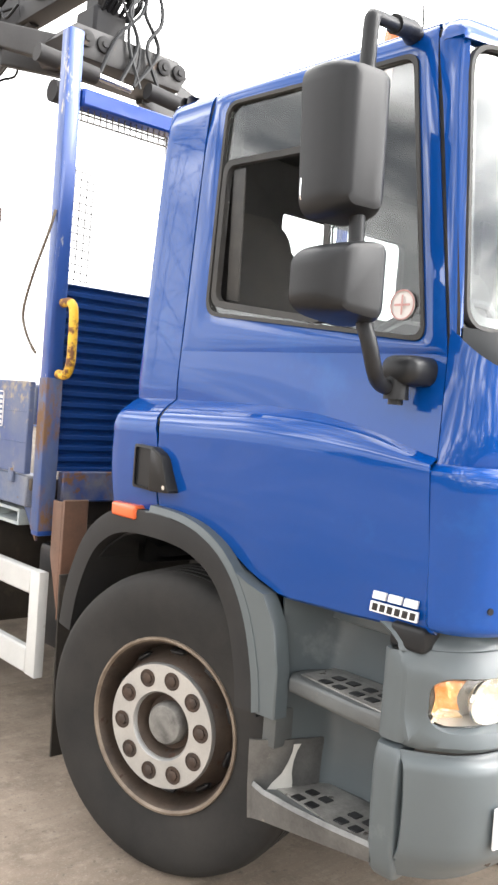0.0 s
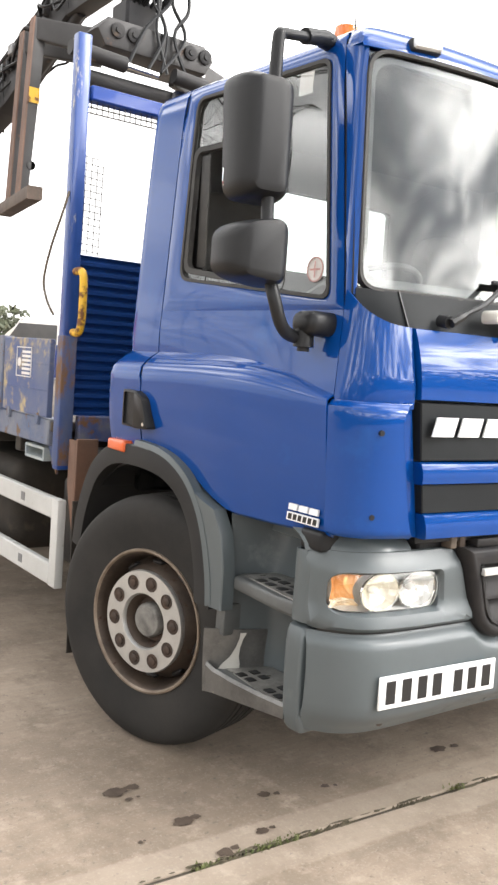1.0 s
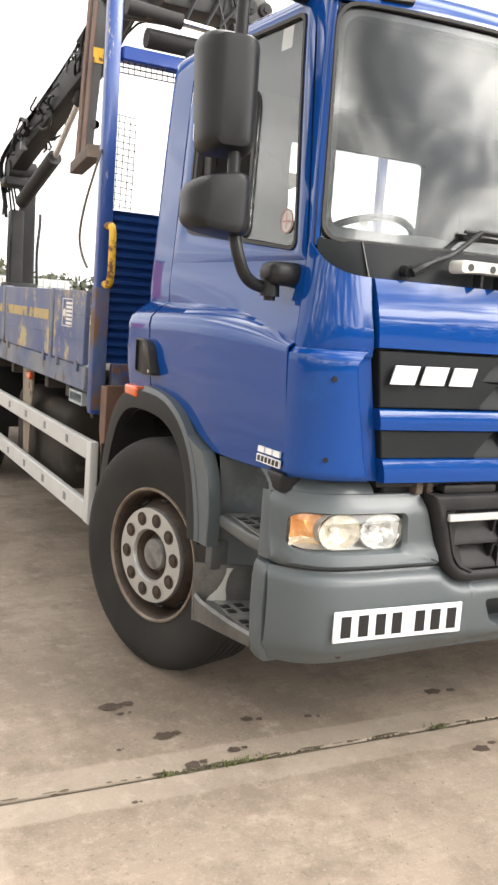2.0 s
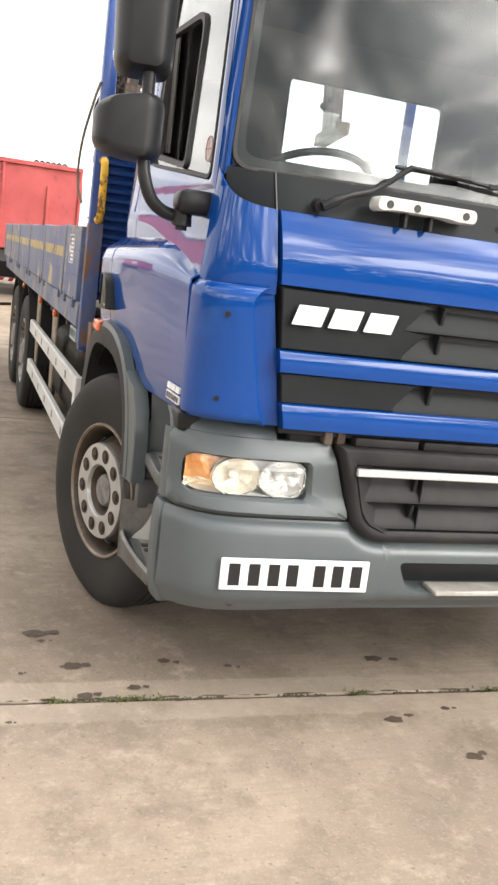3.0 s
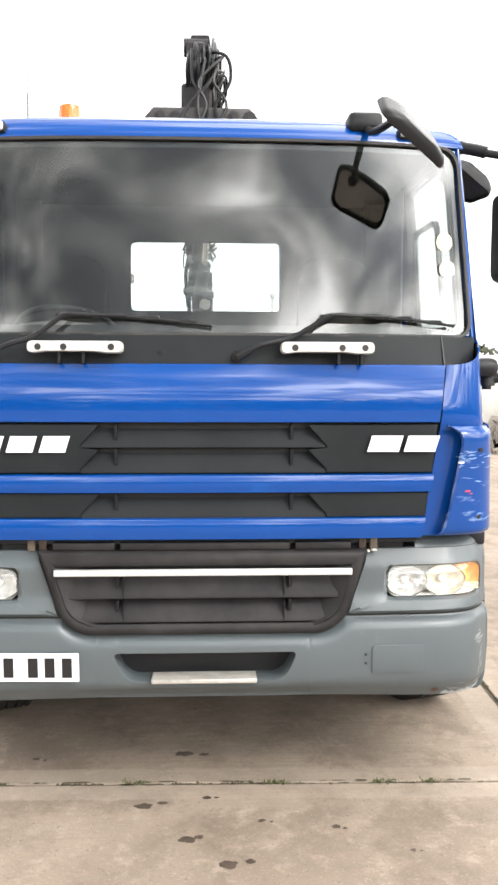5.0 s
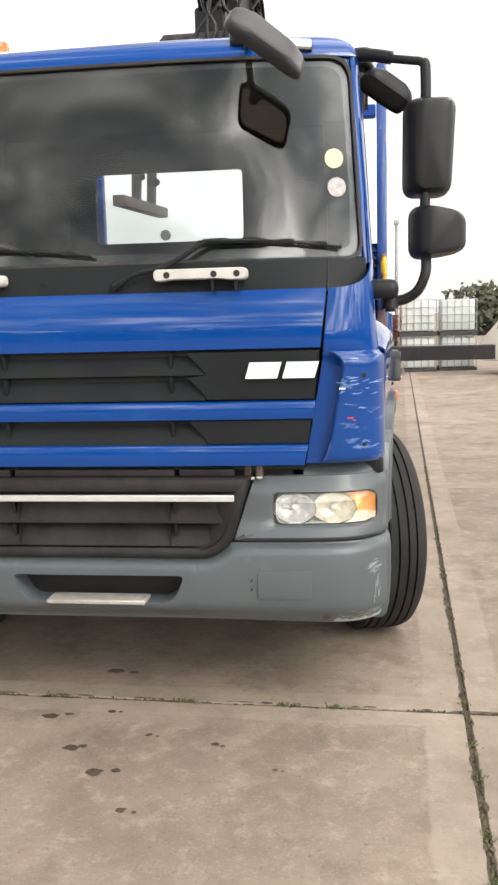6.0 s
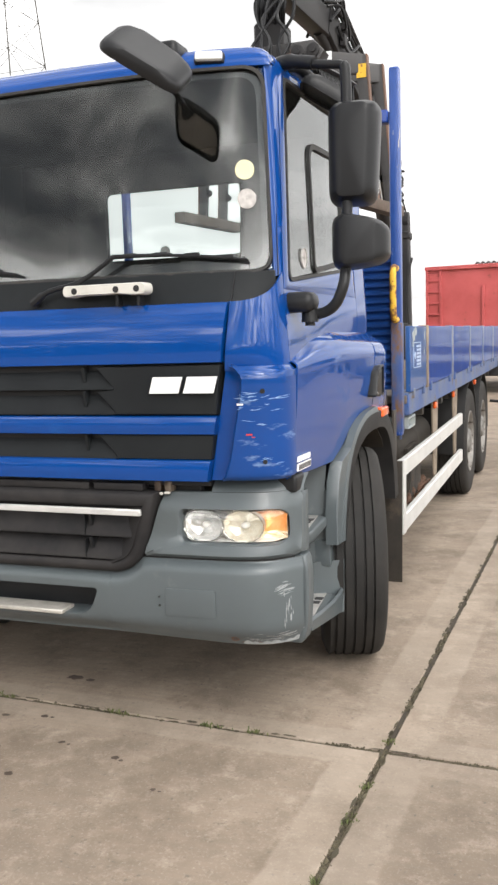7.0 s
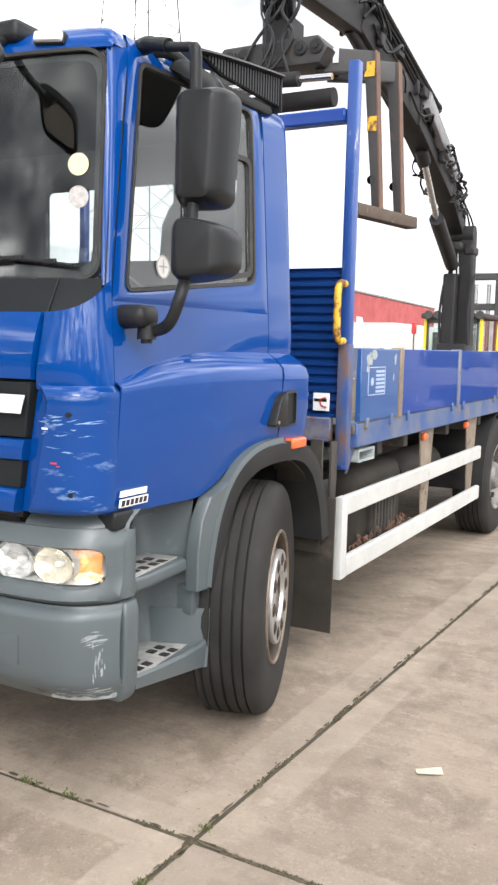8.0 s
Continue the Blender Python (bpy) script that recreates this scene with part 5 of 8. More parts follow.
# ---- steps and arches ----
def build_steps(s):
    st = PLASTIC_WORN if s < 0 else PLASTIC
    bm = B()
    # back wall and sides of the step well
    ys = spline([(0.285, 1.02, 0), (0.31, 0.95, 0), (0.45, 0.92, 0), (0.60, 0.93, 0), (0.66, 0.98, 0), (0.72, 1.13, 0)], 4)
    grid(bm, [[(s * (p.y + dx), p.x, z) for p in ys] for z, dx in ((0.43, 0.02), (0.6, 0.0), (0.72, 0.0), (0.80, 0.02), (0.84, 0.02), (0.95, -0.01), (1.075, 0.0))])
    thicken(bm, 0.01)
    well = tp("step_well", bm, PLASTIC, "grey plastic step well")
    bm = B()
    # moulded ledge high in the well
    prism(bm, [(0.30, 1.0), (0.62, 1.0), (0.60, 1.055), (0.30, 1.055)], "x", s * 0.93, s * 1.02, 0.015)
    tp("well_ledge", bm, PLASTIC, parent=well)
    for z, y0, y1, xo, th in ((0.83, 0.268, 0.68, 1.158, 0.05), (0.464, 0.272, 0.735, 1.176, 0.03)):
        bm = B()
        out = [(0.93 * s, y0), (0.93 * s, y1), (s * (xo - 0.05), y1), (s * (xo - 0.012), y1 - 0.03), (s * (xo + 0.002), y0 + 0.1), (s * xo, y0)]
        prism(bm, out, "z", z - th, z, 0.012)
        sp = tp("step", bm, st, parent=well)
        bm = B()
        prism(bm, [(s * 0.96, y0 + 0.03), (s * 0.96, y1 - 0.05), (s * (xo - 0.05), y1 - 0.04), (s * (xo - 0.012), y0 + 0.03)], "z", z - 0.002, z + 0.004, 0.001)
        tp("step_tread", bm, TREAD_STEP if s < 0 else TREAD_PALE, "worn metal step tread", parent=well)
        # black squares drawn as the shade in the punched slots
        for yy in (y0 + 0.13, y1 - 0.16):
            for dx in (0.06, 0.12):
                for dy in (-0.028, 0.028):
                    bm = B()
                    box(bm, (s * (xo - dx - 0.018), yy + dy - 0.018, z + 0.003), (s * (xo - dx + 0.018), yy + dy + 0.018, z + 0.0065), 0.003)
                    tp("tread_slot", bm, BLACK_INK_SHADE, parent=well)
    bm = B()
    box(bm, (s * 1.09, 0.30, 0.768), (s * 1.135, 0.40, 0.781), 0.004)
    tp("step_tab", bm, GALV_DULL, "bare metal tab under the step", parent=well)
    bm = B()
    # skirt along the lower step, with a corner plate turned in behind it
    sk = [(0.272, 0.49, 0.436), (0.40, 0.484, 0.421), (0.55, 0.48, 0.402), (0.68, 0.48, 0.384), (0.728, 0.49, 0.374)]
    rows = [[(s * (1.172 + 0.016 * smoothstep(0.27, 0.5, y)), y, zt), (s * (1.18 + 0.016 * smoothstep(0.27, 0.5, y)), y, zt - 0.012), (s * (1.176 + 0.012 * smoothstep(0.27, 0.5, y)), y, zb), (s * 1.12, y, zb + 0.005)] for y, zt, zb in sk]
    grid(bm, rows)
    pl_ = [(1.196, 0.746), (1.185, 0.735), (1.12, 0.69), (1.03, 0.655), (0.96, 0.635)]
    grid(bm, [[(s * x, y + dy, z) for x, y in pl_] for z, dy in ((0.374, -0.01), (0.43, -0.004), (0.47, 0.0), (0.55, 0.004), (0.612, 0.006))])
    thicken(bm, 0.008)
    sk_ = tp("step_skirt", bm, SKIRT if s < 0 else PLASTIC, "scratched metal step skirt" if s < 0 else "grey plastic step skirt")
    if s < 0:
        bm = B()
        grid(bm, [[(s * (1.12 + w * u - 0.045 * v), 0.7215 + 0.10 * (w * u - 0.045 * v) + 0.0, 0.458 + 0.145 * v) for u in (-1, -0.3, 0.4, 1)] for v, w in ((0, 0.036), (0.18, 0.03), (0.38, 0.016), (0.62, 0.008), (0.85, 0.007), (1.0, 0.012))])
        for v_ in bm.verts:
            v_.co.y = L(abs(v_.co.x), (0.96, 0.635), (1.03, 0.655), (1.12, 0.69), (1.185, 0.735)) - 0.010
        tp("bare_patch", bm, PALE_RAIL, "bare cream patch where the paint is worn off", parent=sk_)
    # panel between the steps and the arch
    bm = B()
    A = [(0.66, 0.700), (0.662, 0.85), (0.685, 0.98), (0.735, 1.064), (0.80, 1.085), (0.86, 1.112), (0.95, 1.166), (1.05, 1.206), (1.2, 1.236), (1.3, 1.240), (1.3, 1.222), (1.2, 1.218), (1.06, 1.197), (0.955, 1.150), (0.872, 1.072), (0.81, 0.965), (0.768, 0.82), (0.752, 0.700)]

    def ax_(y):
        return L(y, (0.66, 1.192), (0.75, 1.202), (1.0, 1.230), (1.3, 1.250))
    loft(bm, [[(s * (ax_(y) - d), y + k * 0.004, z) for y, z in A] for d, k in ((0.055, 0), (0.005, 0), (0.0, 1))], True, True)
    tp("arch_front_panel", bm, PLASTIC, "grey plastic panel before the wheel arch")
    bm = B()
    box(bm, (s * 1.02, 0.690, 0.59), (s * 1.150, 0.748, 0.712), 0.008, 2)
    tp("arch_lower_panel", bm, PLASTIC if s > 0 else PLASTIC_WORN, "grey plastic panel between the step and the wheel")
    # arch flare
    cen = [(0.742, 0.70), (0.757, 0.82), (0.80, 0.97), (0.865, 1.085), (0.95, 1.165), (1.06, 1.215), (1.2, 1.236), (1.36, 1.236), (1.5, 1.215), (1.61, 1.165), (1.70, 1.09), (1.77, 0.98), (1.82, 0.86), (1.85, 0.72)]
    pts = [tuple(v)[:2] for v in spline([(y, z, 0) for y, z in cen], 4)]
    bm = B()
    loops = []
    for i, (y, z) in enumerate(pts):
        a, b = pts[max(i - 1, 0)], pts[min(i + 1, len(pts) - 1)]
        d = Vector((b[0] - a[0], b[1] - a[1])).normalized()
        n = Vector((d.y, -d.x))
        w = 0.085
        xo = L(y, (0.74, 1.205), (1.0, 1.232), (1.3, 1.252), (1.85, 1.245))
        o, i_ = Vector((y, z)), Vector((y, z)) + n * w
        loops.append([(s * (xo - 0.05), o.x, o.y), (s * (xo - 0.004), o.x, o.y), (s * xo, (o + n * 0.01).x, (o + n * 0.01).y), (s * (xo - 0.004), i_.x, i_.y), (s * (xo - 0.25), i_.x, i_.y), (s * (xo - 0.25), (i_ - n * 0.02).x, (i_ - n * 0.02).y)])
    loft(bm, loops, True, True)
    fl = tp("wheel_arch", bm, ARCH, "black flexible wheel arch flare")
    bm = B()
    loops = []
    for y, z in [p for p in pts if p[0] < 1.3]:
        xo = L(y, (0.74, 1.205), (1.0, 1.232), (1.3, 1.252))
        c = Vector((1.25 - y, 0.5 - z)).normalized()
        loops.append([(s * (xo - 0.03), y, z), (s * (xo + 0.002), y, z), (s * (xo - 0.004), y - c.x * 0.028, z - c.y * 0.028 * 0.8), (s * (xo - 0.04), y - c.x * 0.03, z - c.y * 0.03 * 0.8)])
    loft(bm, loops, True, True)
    tp("arch_lip", bm, PLASTIC, "grey edge strip", parent=fl)
    # inner liner and flap
    bm = B()
    rows = []
    for a in range(9, 190, 13):
        y, z = 1.28 - 0.56 * math.cos(radians(a)), 0.60 + 0.57 * math.sin(radians(a))
        rows.append([(s * 0.72, y, z), (s * 1.20, y, z)])
    grid(bm, rows)
    thicken(bm, 0.008)
    tp("arch_liner", bm, FLAP if s > 0 else BLACK)
    bm = B()
    prism(bm, [(0.80, 0.195), (1.255, 0.195), (1.262, 0.9), (0.80, 0.9)] if s > 0 else [(-1.225, 0.16), (-0.80, 0.16), (-0.80, 0.9), (-1.235, 0.9)], "y", 1.872, 1.885, 0.003)
    tp("mud_flap", bm, FLAP, "black rubber mud flap")
    bm = B()
    box(bm, (s * 1.205, 1.355, 1.198), (s * 1.262, 1.505, 1.248), 0.012, 3)
    tp("side_marker", bm, ORANGE_MARK, "orange side marker lamp")


build_steps(-1)
build_steps(1)


# ---- wheels ----
def build_wheel(front):
    """A wheel about the origin, its outer face towards +x."""
    w = new("wheel")
    R, W = 0.522, 0.285
    bm = B()
    prof = [(0.285, -0.02), (0.30, 0.0), (0.34, 0.006), (0.40, 0.014), (0.45, 0.012), (0.487, 0.004), (0.508, -0.012), (R - 0.006, -0.03)]
    zs = [-0.03, -0.052, -0.054, -0.060, -0.062, -0.092, -0.094, -0.102, -0.104, -0.139, -0.141, -0.149, -0.151, -0.185, -0.187, -0.195, -0.197, -0.225, -0.227, -0.233, -0.255]
    for i, zq in enumerate(zs[1:]):
        groove = zq in (-0.054, -0.060, -0.094, -0.102, -0.141, -0.149, -0.187, -0.195, -0.227, -0.233)
        prof.append((R - (0.013 if groove else 0.0), zq))
    prof += [(0.508, -0.27), (0.45, -0.29), (0.34, -0.285), (0.285, -0.26)]
    lathe(bm, prof, 72)
    part("tyre", bm, TYRE, w, "worn ribbed black tyre", 30)
    bm = B()
    if front:
        rp = [(0.283, -0.27), (0.283, -0.02), (0.296, -0.008), (0.299, 0.002), (0.292, 0.006), (0.283, -0.002), (0.272, -0.03), (0.268, -0.07), (0.258, -0.10), (0.235, -0.06), (0.218, -0.02), (0.205, -0.004), (0.11, -0.004), (0.10, -0.02), (0.09, -0.06)]
    else:
        rp = [(0.283, -0.27), (0.283, -0.02), (0.296, -0.008), (0.299, 0.002), (0.292, 0.006), (0.283, -0.002), (0.27, -0.04), (0.262, -0.13), (0.24, -0.155), (0.18, -0.16), (0.15, -0.16), (0.14, -0.15)]
    lathe(bm, rp, 56)
    part("rim", bm, RIM if front else SILVER_DIRTY, w, "rust-stained steel wheel rim" if front else "dull silver wheel rim")
    # black blocks drawn as the shade inside the vent holes
    for k in range(10):
        bm = B()
        box(bm, (-0.085, 0.232, -0.03), (-0.05, 0.252, 0.03), 0.008, m=Matrix.Rotation(math.tau * (k + 0.5) / 10, 4, "X"))
        part("vent_hole", bm, BLACK_INK_SHADE, w)
    if front:
        bm = B()
        lathe(bm, [(0.286, 0.001), (0.293, 0.0085), (0.300, 0.0075), (0.302, 0.0)], 56)
        part("rim_lip", bm, RIM_LIP, w, "pale scuffed rim lip")
    hx = 0.012 if front else -0.145
    bm = B()
    if front:
        # cover ring with ten holes
        n = 120
        loops = []
        for r, x in ((0.208, -0.02), (0.214, 0.0), (0.210, hx), (0.118, hx), (0.112, 0.002), (0.108, -0.035)):
            loops.append([(x, r * math.cos(math.tau * k / n), r * math.sin(math.tau * k / n)) for k in range(n)])
        loft(bm, loops, True, False)
        part("wheel_ring", bm, SILVER, w, "silver wheel nut ring")
    for k in range(10):
        a = math.tau * k / 10 + 0.1
        cy, cz = 0.166 * math.cos(a), 0.166 * math.sin(a)
        if front:
            bm = B()
            m = Matrix.Translation((hx, cy, cz))
            lathe(bm, [(0.031, 0.0015), (0.0285, 0.0028), (0.027, 0.0006), (0.001, 0.0006)], 20, m)
            lathe(bm, [(0.019, 0.001), (0.019, 0.005), (0.013, 0.008), (0.001, 0.008)], 6, m)
            part("wheel_nut", bm, NUT, w)
        else:
            bm = B()
            rod(bm, (-0.165, cy * 1.2, cz * 1.2), (-0.125, cy * 1.2, cz * 1.2), 0.016, 8)
            part("wheel_nut", bm, NUT, w)
    bm = B()
    if front:
        lathe(bm, [(0.109, -0.03), (0.10, -0.05), (0.072, -0.05)], 32)
        part("hub_recess", bm, NUT, w)
        bm = B()
        lathe(bm, [(0.073, -0.05), (0.072, -0.018), (0.064, -0.008), (0.03, -0.004), (0.001, -0.003)], 32)
    else:
        lathe(bm, [(0.16, -0.165), (0.14, -0.12), (0.125, -0.03), (0.11, 0.0), (0.06, 0.01), (0.001, 0.01)], 32)
    part("hub_cap", bm, HUB, w, "stained grey hub cap")
    return w


def place_wheel(w, m):
    w.parent = truck
    w.matrix_parent_inverse = Matrix()
    w.matrix_basis = O @ m
    return w


STEER = 17
wf = build_wheel(True)
wf_m = Matrix.Translation((1.045, 1.235, 0.534)) @ Matrix.Rotation(radians(STEER), 4, "Z") @ Matrix.Translation((0.195, 0, 0))
wr_m = Matrix.Translation((-1.02, 1.235, 0.517)) @ Matrix.Rotation(radians(180 + STEER), 4, "Z") @ Matrix.Translation((0.195, 0, 0))
place_wheel(wf, wf_m)
wr = copy_thing(wf, O @ wr_m)
w2 = build_wheel(False)
place_wheel(w2, Matrix.Translation((1.235, 5.78, 0.538)))
copy_thing(w2, O @ Matrix.Translation((1.235, 7.13, 0.538)))
for yy in (5.78, 7.13):
    copy_thing(w2, O @ Matrix.Translation((-1.235, yy, 0.516)) @ Matrix.Rotation(math.pi, 4, "Z"))


# ---- mirrors, wipers, rails, roof fittings ----
def shell(bm, cx, cz, w, h, y0, y1, r, s, swell=0.0, taper=0.0):
    """A mirror housing: rounded in front (towards -y), cut flat behind."""
    def ring(kx, kz, y, rr):
        lp = rounded([(-w / 2 * kx, -h / 2 * kz), (w / 2 * kx, -h / 2 * kz), (w / 2 * kx, h / 2 * kz), (-w / 2 * kx, h / 2 * kz)], rr, 6, 5)
        out = []
        for px, pz in lp:
            o = min(1, max(0, s * px / w + 0.5))
            if taper > 0:
                pz = pz * (1 - taper * o * o) - taper * 0.12 * h * o * o
            else:
                px = px * (1 + taper * (0.5 - pz / h)) - s * 0.012 * (0.5 - pz / h)
            out.append((cx + px, y, cz + pz))
        return out
    d = y1 - y0
    loft(bm, [ring(0.44, 0.78, y0, r * 0.4), ring(0.60, 0.88, y0 + d * 0.035, r * 0.6), ring(0.86, 0.95, y0 + d * 0.26, r * 0.9), ring(0.965, 0.985, y0 + d * 0.5, r), ring(1, 1, y0 + d * 0.8, r), ring(0.99, 0.995, y1, r), ring(0.94, 0.97, y1, r * 0.9), ring(0.93, 0.965, y1 - 0.012, r * 0.9)], True, True)


def build_mirror(s):
    toe = Matrix.Translation((s * 1.36, 0.4, 0)) @ Matrix.Rotation(radians(s * 8), 4, "Z") @ Matrix.Translation((-s * 1.36, -0.4, 0))
    bm = B()
    pts = spline([(s * 1.06, 0.43, 2.69), (s * 1.14, 0.415, 2.675), (s * 1.27, 0.375, 2.645), (s * 1.318, 0.365, 2.632), (s * 1.332, 0.362, 2.59), (s * 1.332, 0.362, 2.3), (s * 1.330, 0.35, 2.0), (s * 1.332, 0.315, 1.88), (s * 1.328, 0.288, 1.81), (s * 1.30, 0.288, 1.745), (s * 1.255, 0.305, 1.713), (s * 1.195, 0.312, 1.70)], 5)
    tube(bm, pts, [0.017] * 16 + [0.021] * (len(pts) - 16), 12)
    arm = tp("mirror_arm", bm, BLACK, "black tubular mirror arm")
    bm = B()
    box(bm, (s * 1.08, 0.225, 1.712), (s * 1.222, 0.345, 1.790), 0.032, 4)
    rod(bm, (s * 1.19, 0.300, 1.674), (s * 1.19, 0.300, 1.735), 0.034, 18, 0.030)
    rod(bm, (s * 1.19, 0.300, 1.660), (s * 1.19, 0.300, 1.676), 0.020, 12)
    tp("lower_bracket", bm, BLACK, parent=arm)
    bm = B()
    tube(bm, spline([(s * 1.02, 0.47, 2.695), (s * 1.08, 0.44, 2.695), (s * 1.15, 0.415, 2.68), (s * 1.2, 0.40, 2.665)], 4), [0.022] + [0.03] * 5 + [0.026] * 7, 12)
    tp("upper_bracket", bm, BLACK, parent=arm)
    for cz, h, w, tpr, mx, my in ((2.312, 0.386, 0.207, -0.09, 1.356, -0.018), (1.975 if s > 0 else 1.958, 0.216, 0.224, 0.34, 1.376, -0.072)):
        bm = B()
        shell(bm, s * mx, cz, w, h, 0.325 + my, 0.482 + my, 0.055, s, 0.0, tpr)
        bmesh.ops.transform(bm, matrix=toe, verts=bm.verts[:])
        hs = tp("mirror_housing", bm, BLACK, "black ribless plastic mirror housing", parent=arm)
        bm = B()
        k_ = 0.60 if tpr > 0 else 0.93
        ho, hi_ = h * 0.47 * k_, h * 0.47 * (0.97 if tpr > 0 else 0.93)
        hl, hr = (hi_, ho) if s > 0 else (ho, hi_)
        lp = rounded([(-w * 0.42, -hl), (w * 0.42, -hr), (w * 0.42, hr - 0.012), (-w * 0.42, hl - 0.012)], 0.04, 5, 3)
        loft(bm, [[(s * mx + x, y + my, cz + z) for x, z in lp] for y in (0.471, 0.476)], True, True)
        bmesh.ops.transform(bm, matrix=toe, verts=bm.verts[:])
        tp("mirror_glass", bm, MIRROR, parent=arm)


build_mirror(-1)
build_mirror(1)


def build_front_mirror():
    bm = B()
    box(bm, (0.575, 0.185, 2.688), (0.715, 0.33, 2.766), 0.024, 3)
    tube(bm, spline([(0.65, 0.215, 2.705), (0.655, 0.13, 2.668), (0.672, 0.03, 2.652), (0.70, -0.075, 2.652), (0.712, -0.112, 2.648)], 5), 0.015, 10)
    base = tp("front_mirror_arm", bm, BLACK, "black close-view mirror arm over the windscreen")
    u = Vector((0.781, 0.305, -0.545)).normalized()
    v = Vector((-0.03, 0.80, 0.60))
    v = (v - u * v.dot(u)).normalized()
    n_ = u.cross(v)
    m = Matrix((u, -n_, v)).transposed().to_4x4()
    m.translation = (0.757, -0.142, 2.597)
    bm = B()
    shell(bm, 0, 0, 0.315, 0.215, -0.028, 0.02, 0.055, 1, 0.0, 0.16)
    bmesh.ops.transform(bm, matrix=m, verts=bm.verts[:])
    tp("mirror_housing", bm, BLACK, "black close-view mirror head", parent=base)
    bm = B()
    lp = rounded([(-0.14, -0.088), (0.14, -0.07), (0.14, 0.06), (-0.14, 0.088)], 0.045, 5, 3)
    loft(bm, [[(x, y, z) for x, z in lp] for y in (0.0095, 0.0125)], True, True)
    bmesh.ops.transform(bm, matrix=m, verts=bm.verts[:])
    tp("mirror_glass", bm, MIRROR, parent=base)
    bm = B()
    lathe(bm, [(0.001, 0.0), (0.022, 0.002), (0.026, 0.014), (0.018, 0.03), (0.001, 0.032)], 16, m @ Matrix.Translation((-0.06, 0.045, 0.06)) @ Matrix.Rotation(radians(-90), 4, "Z"))
    tp("ball_joint", bm, BLACK, parent=base)


build_front_mirror()


def build_kerb_mirror():
    bm = B()
    tube(bm, spline([(1.03, 0.52, 2.70), (1.08, 0.55, 2.705), (1.11, 0.60, 2.69), (1.14, 0.65, 2.648)], 4), 0.022, 10)
    arm = tp("kerb_mirror_arm", bm, BLACK, "black kerb-view mirror arm")
    bm = B()
    shell(bm, 0, 0, 0.235, 0.20, -0.03, 0.03, 0.05, 1)
    # a flat head leaning down and outwards, its glass to the ground
    m = Matrix.Translation((1.19, 0.66, 2.608)) @ Matrix.Rotation(radians(20), 4, "Z") @ Matrix.Rotation(radians(31), 4, "Y") @ Matrix.Rotation(radians(-90), 4, "X")
    bmesh.ops.transform(bm, matrix=m, verts=bm.verts[:])
    tp("mirror_housing", bm, BLACK, "black kerb-view mirror housing", parent=arm)
    # ribbed air deflector along the roof's edge
    bm = B()
    rows = []
    for t in np.linspace(0, 1, 15):
        y = 0.70 + 0.74 * t
        top = 2.765 + 0.105 * t ** 0.8
        rows.append([(0.90, y, top + 0.0), (1.0, y, top + 0.015), (1.08, y, top + 0.008), (1.125, y, top - 0.008), (1.132, y, top - 0.018), (1.112, y, top - 0.024)])
    grid(bm, rows)
    thicken(bm, 0.008)
    df = tp("roof_deflector", bm, BLACK, "black ribbed side deflector on the roof edge")
    bm = B()
    prism(bm, [(0.74, 2.762), (0.93, 2.722), (1.438, 2.722), (1.438, 2.855), (1.1, 2.812)], "x", 1.085, 1.102, 0.003)
    tp("deflector_web", bm, GRILLE, parent=df)
    for k in range(26):
        y = 0.82 + 0.6 * k / 25
        z1 = L(y, (0.74, 2.765), (1.1, 2.812), (1.438, 2.855)) - 0.004
        z0 = L(y, (0.74, 2.762), (0.93, 2.722), (1.5, 2.722)) + 0.004
        bm = B()
        prism(bm, [(y - 0.006, z0), (y + 0.006, z0), (y + 0.006, z1), (y - 0.006, z1)], "x", 1.10, 1.109, 0.0)
        tp("rib", bm, BLACK, parent=df)
    bm = B()
    box(bm, (1.03, 1.435, 2.70), (1.115, 1.447, 2.86), 0.003)
    tp("deflector_end", bm, BLACK, parent=df)
    bm = B()
    prism(bm, [(0.70, 2.655), (1.36, 2.672), (1.40, 2.69), (1.38, 2.715), (0.72, 2.70)], "x", 1.04, 1.096, 0.012)
    tp("gutter_trim", bm, ARCH, "dull black gutter trim")


build_kerb_mirror()


def build_wiper(x0, elbow, tip):
    bm = B()
    rod(bm, (x0, 0.02, 1.785), (x0, 0.06, 1.79), 0.02)
    e = (elbow[0], ws_y(elbow[0], elbow[1]) - 0.055, elbow[1])
    tube(bm, spline([(x0, 0.012, 1.782), (x0 + 0.08, 0.008, 1.825), ((x0 + e[0]) / 2 + 0.03, 0.03, 1.86), e], 5), [0.016] * 4 + [0.010] * 12, 8)
    bx = e[0] + 0.08
    tube(bm, [e, (bx + 0.15, ws_y(bx, e[2]) - 0.03, e[2] - 0.005)], 0.007, 8)
    arm = tp("wiper_arm", bm, BLACK, "black windscreen wiper arm")
    bm = B()
    pts = [(x, ws_y(x, z) - 0.018, z) for x, z in ((e[0] - 0.04 + (tip[0] - e[0] + 0.04) * t, e[2] - 0.002 + (tip[1] - e[2]) * t + 0.012 * math.sin(math.pi * t)) for t in np.linspace(0, 1, 14))]
    tube(bm, pts, 0.007, 6)
    for t in (2, 5, 8, 11):
        a = Vector(pts[t])
        box(bm, a - Vector((0.03, 0.008, 0.006)), a + Vector((0.03, 0.006, 0.012)), 0.003)
    tp("wiper_blade", bm, BLACK, parent=arm)


build_wiper(-0.825, (-0.53, 1.945), (0.03, 1.905))
build_wiper(0.127, (0.49, 1.947), (1.0, 1.915))

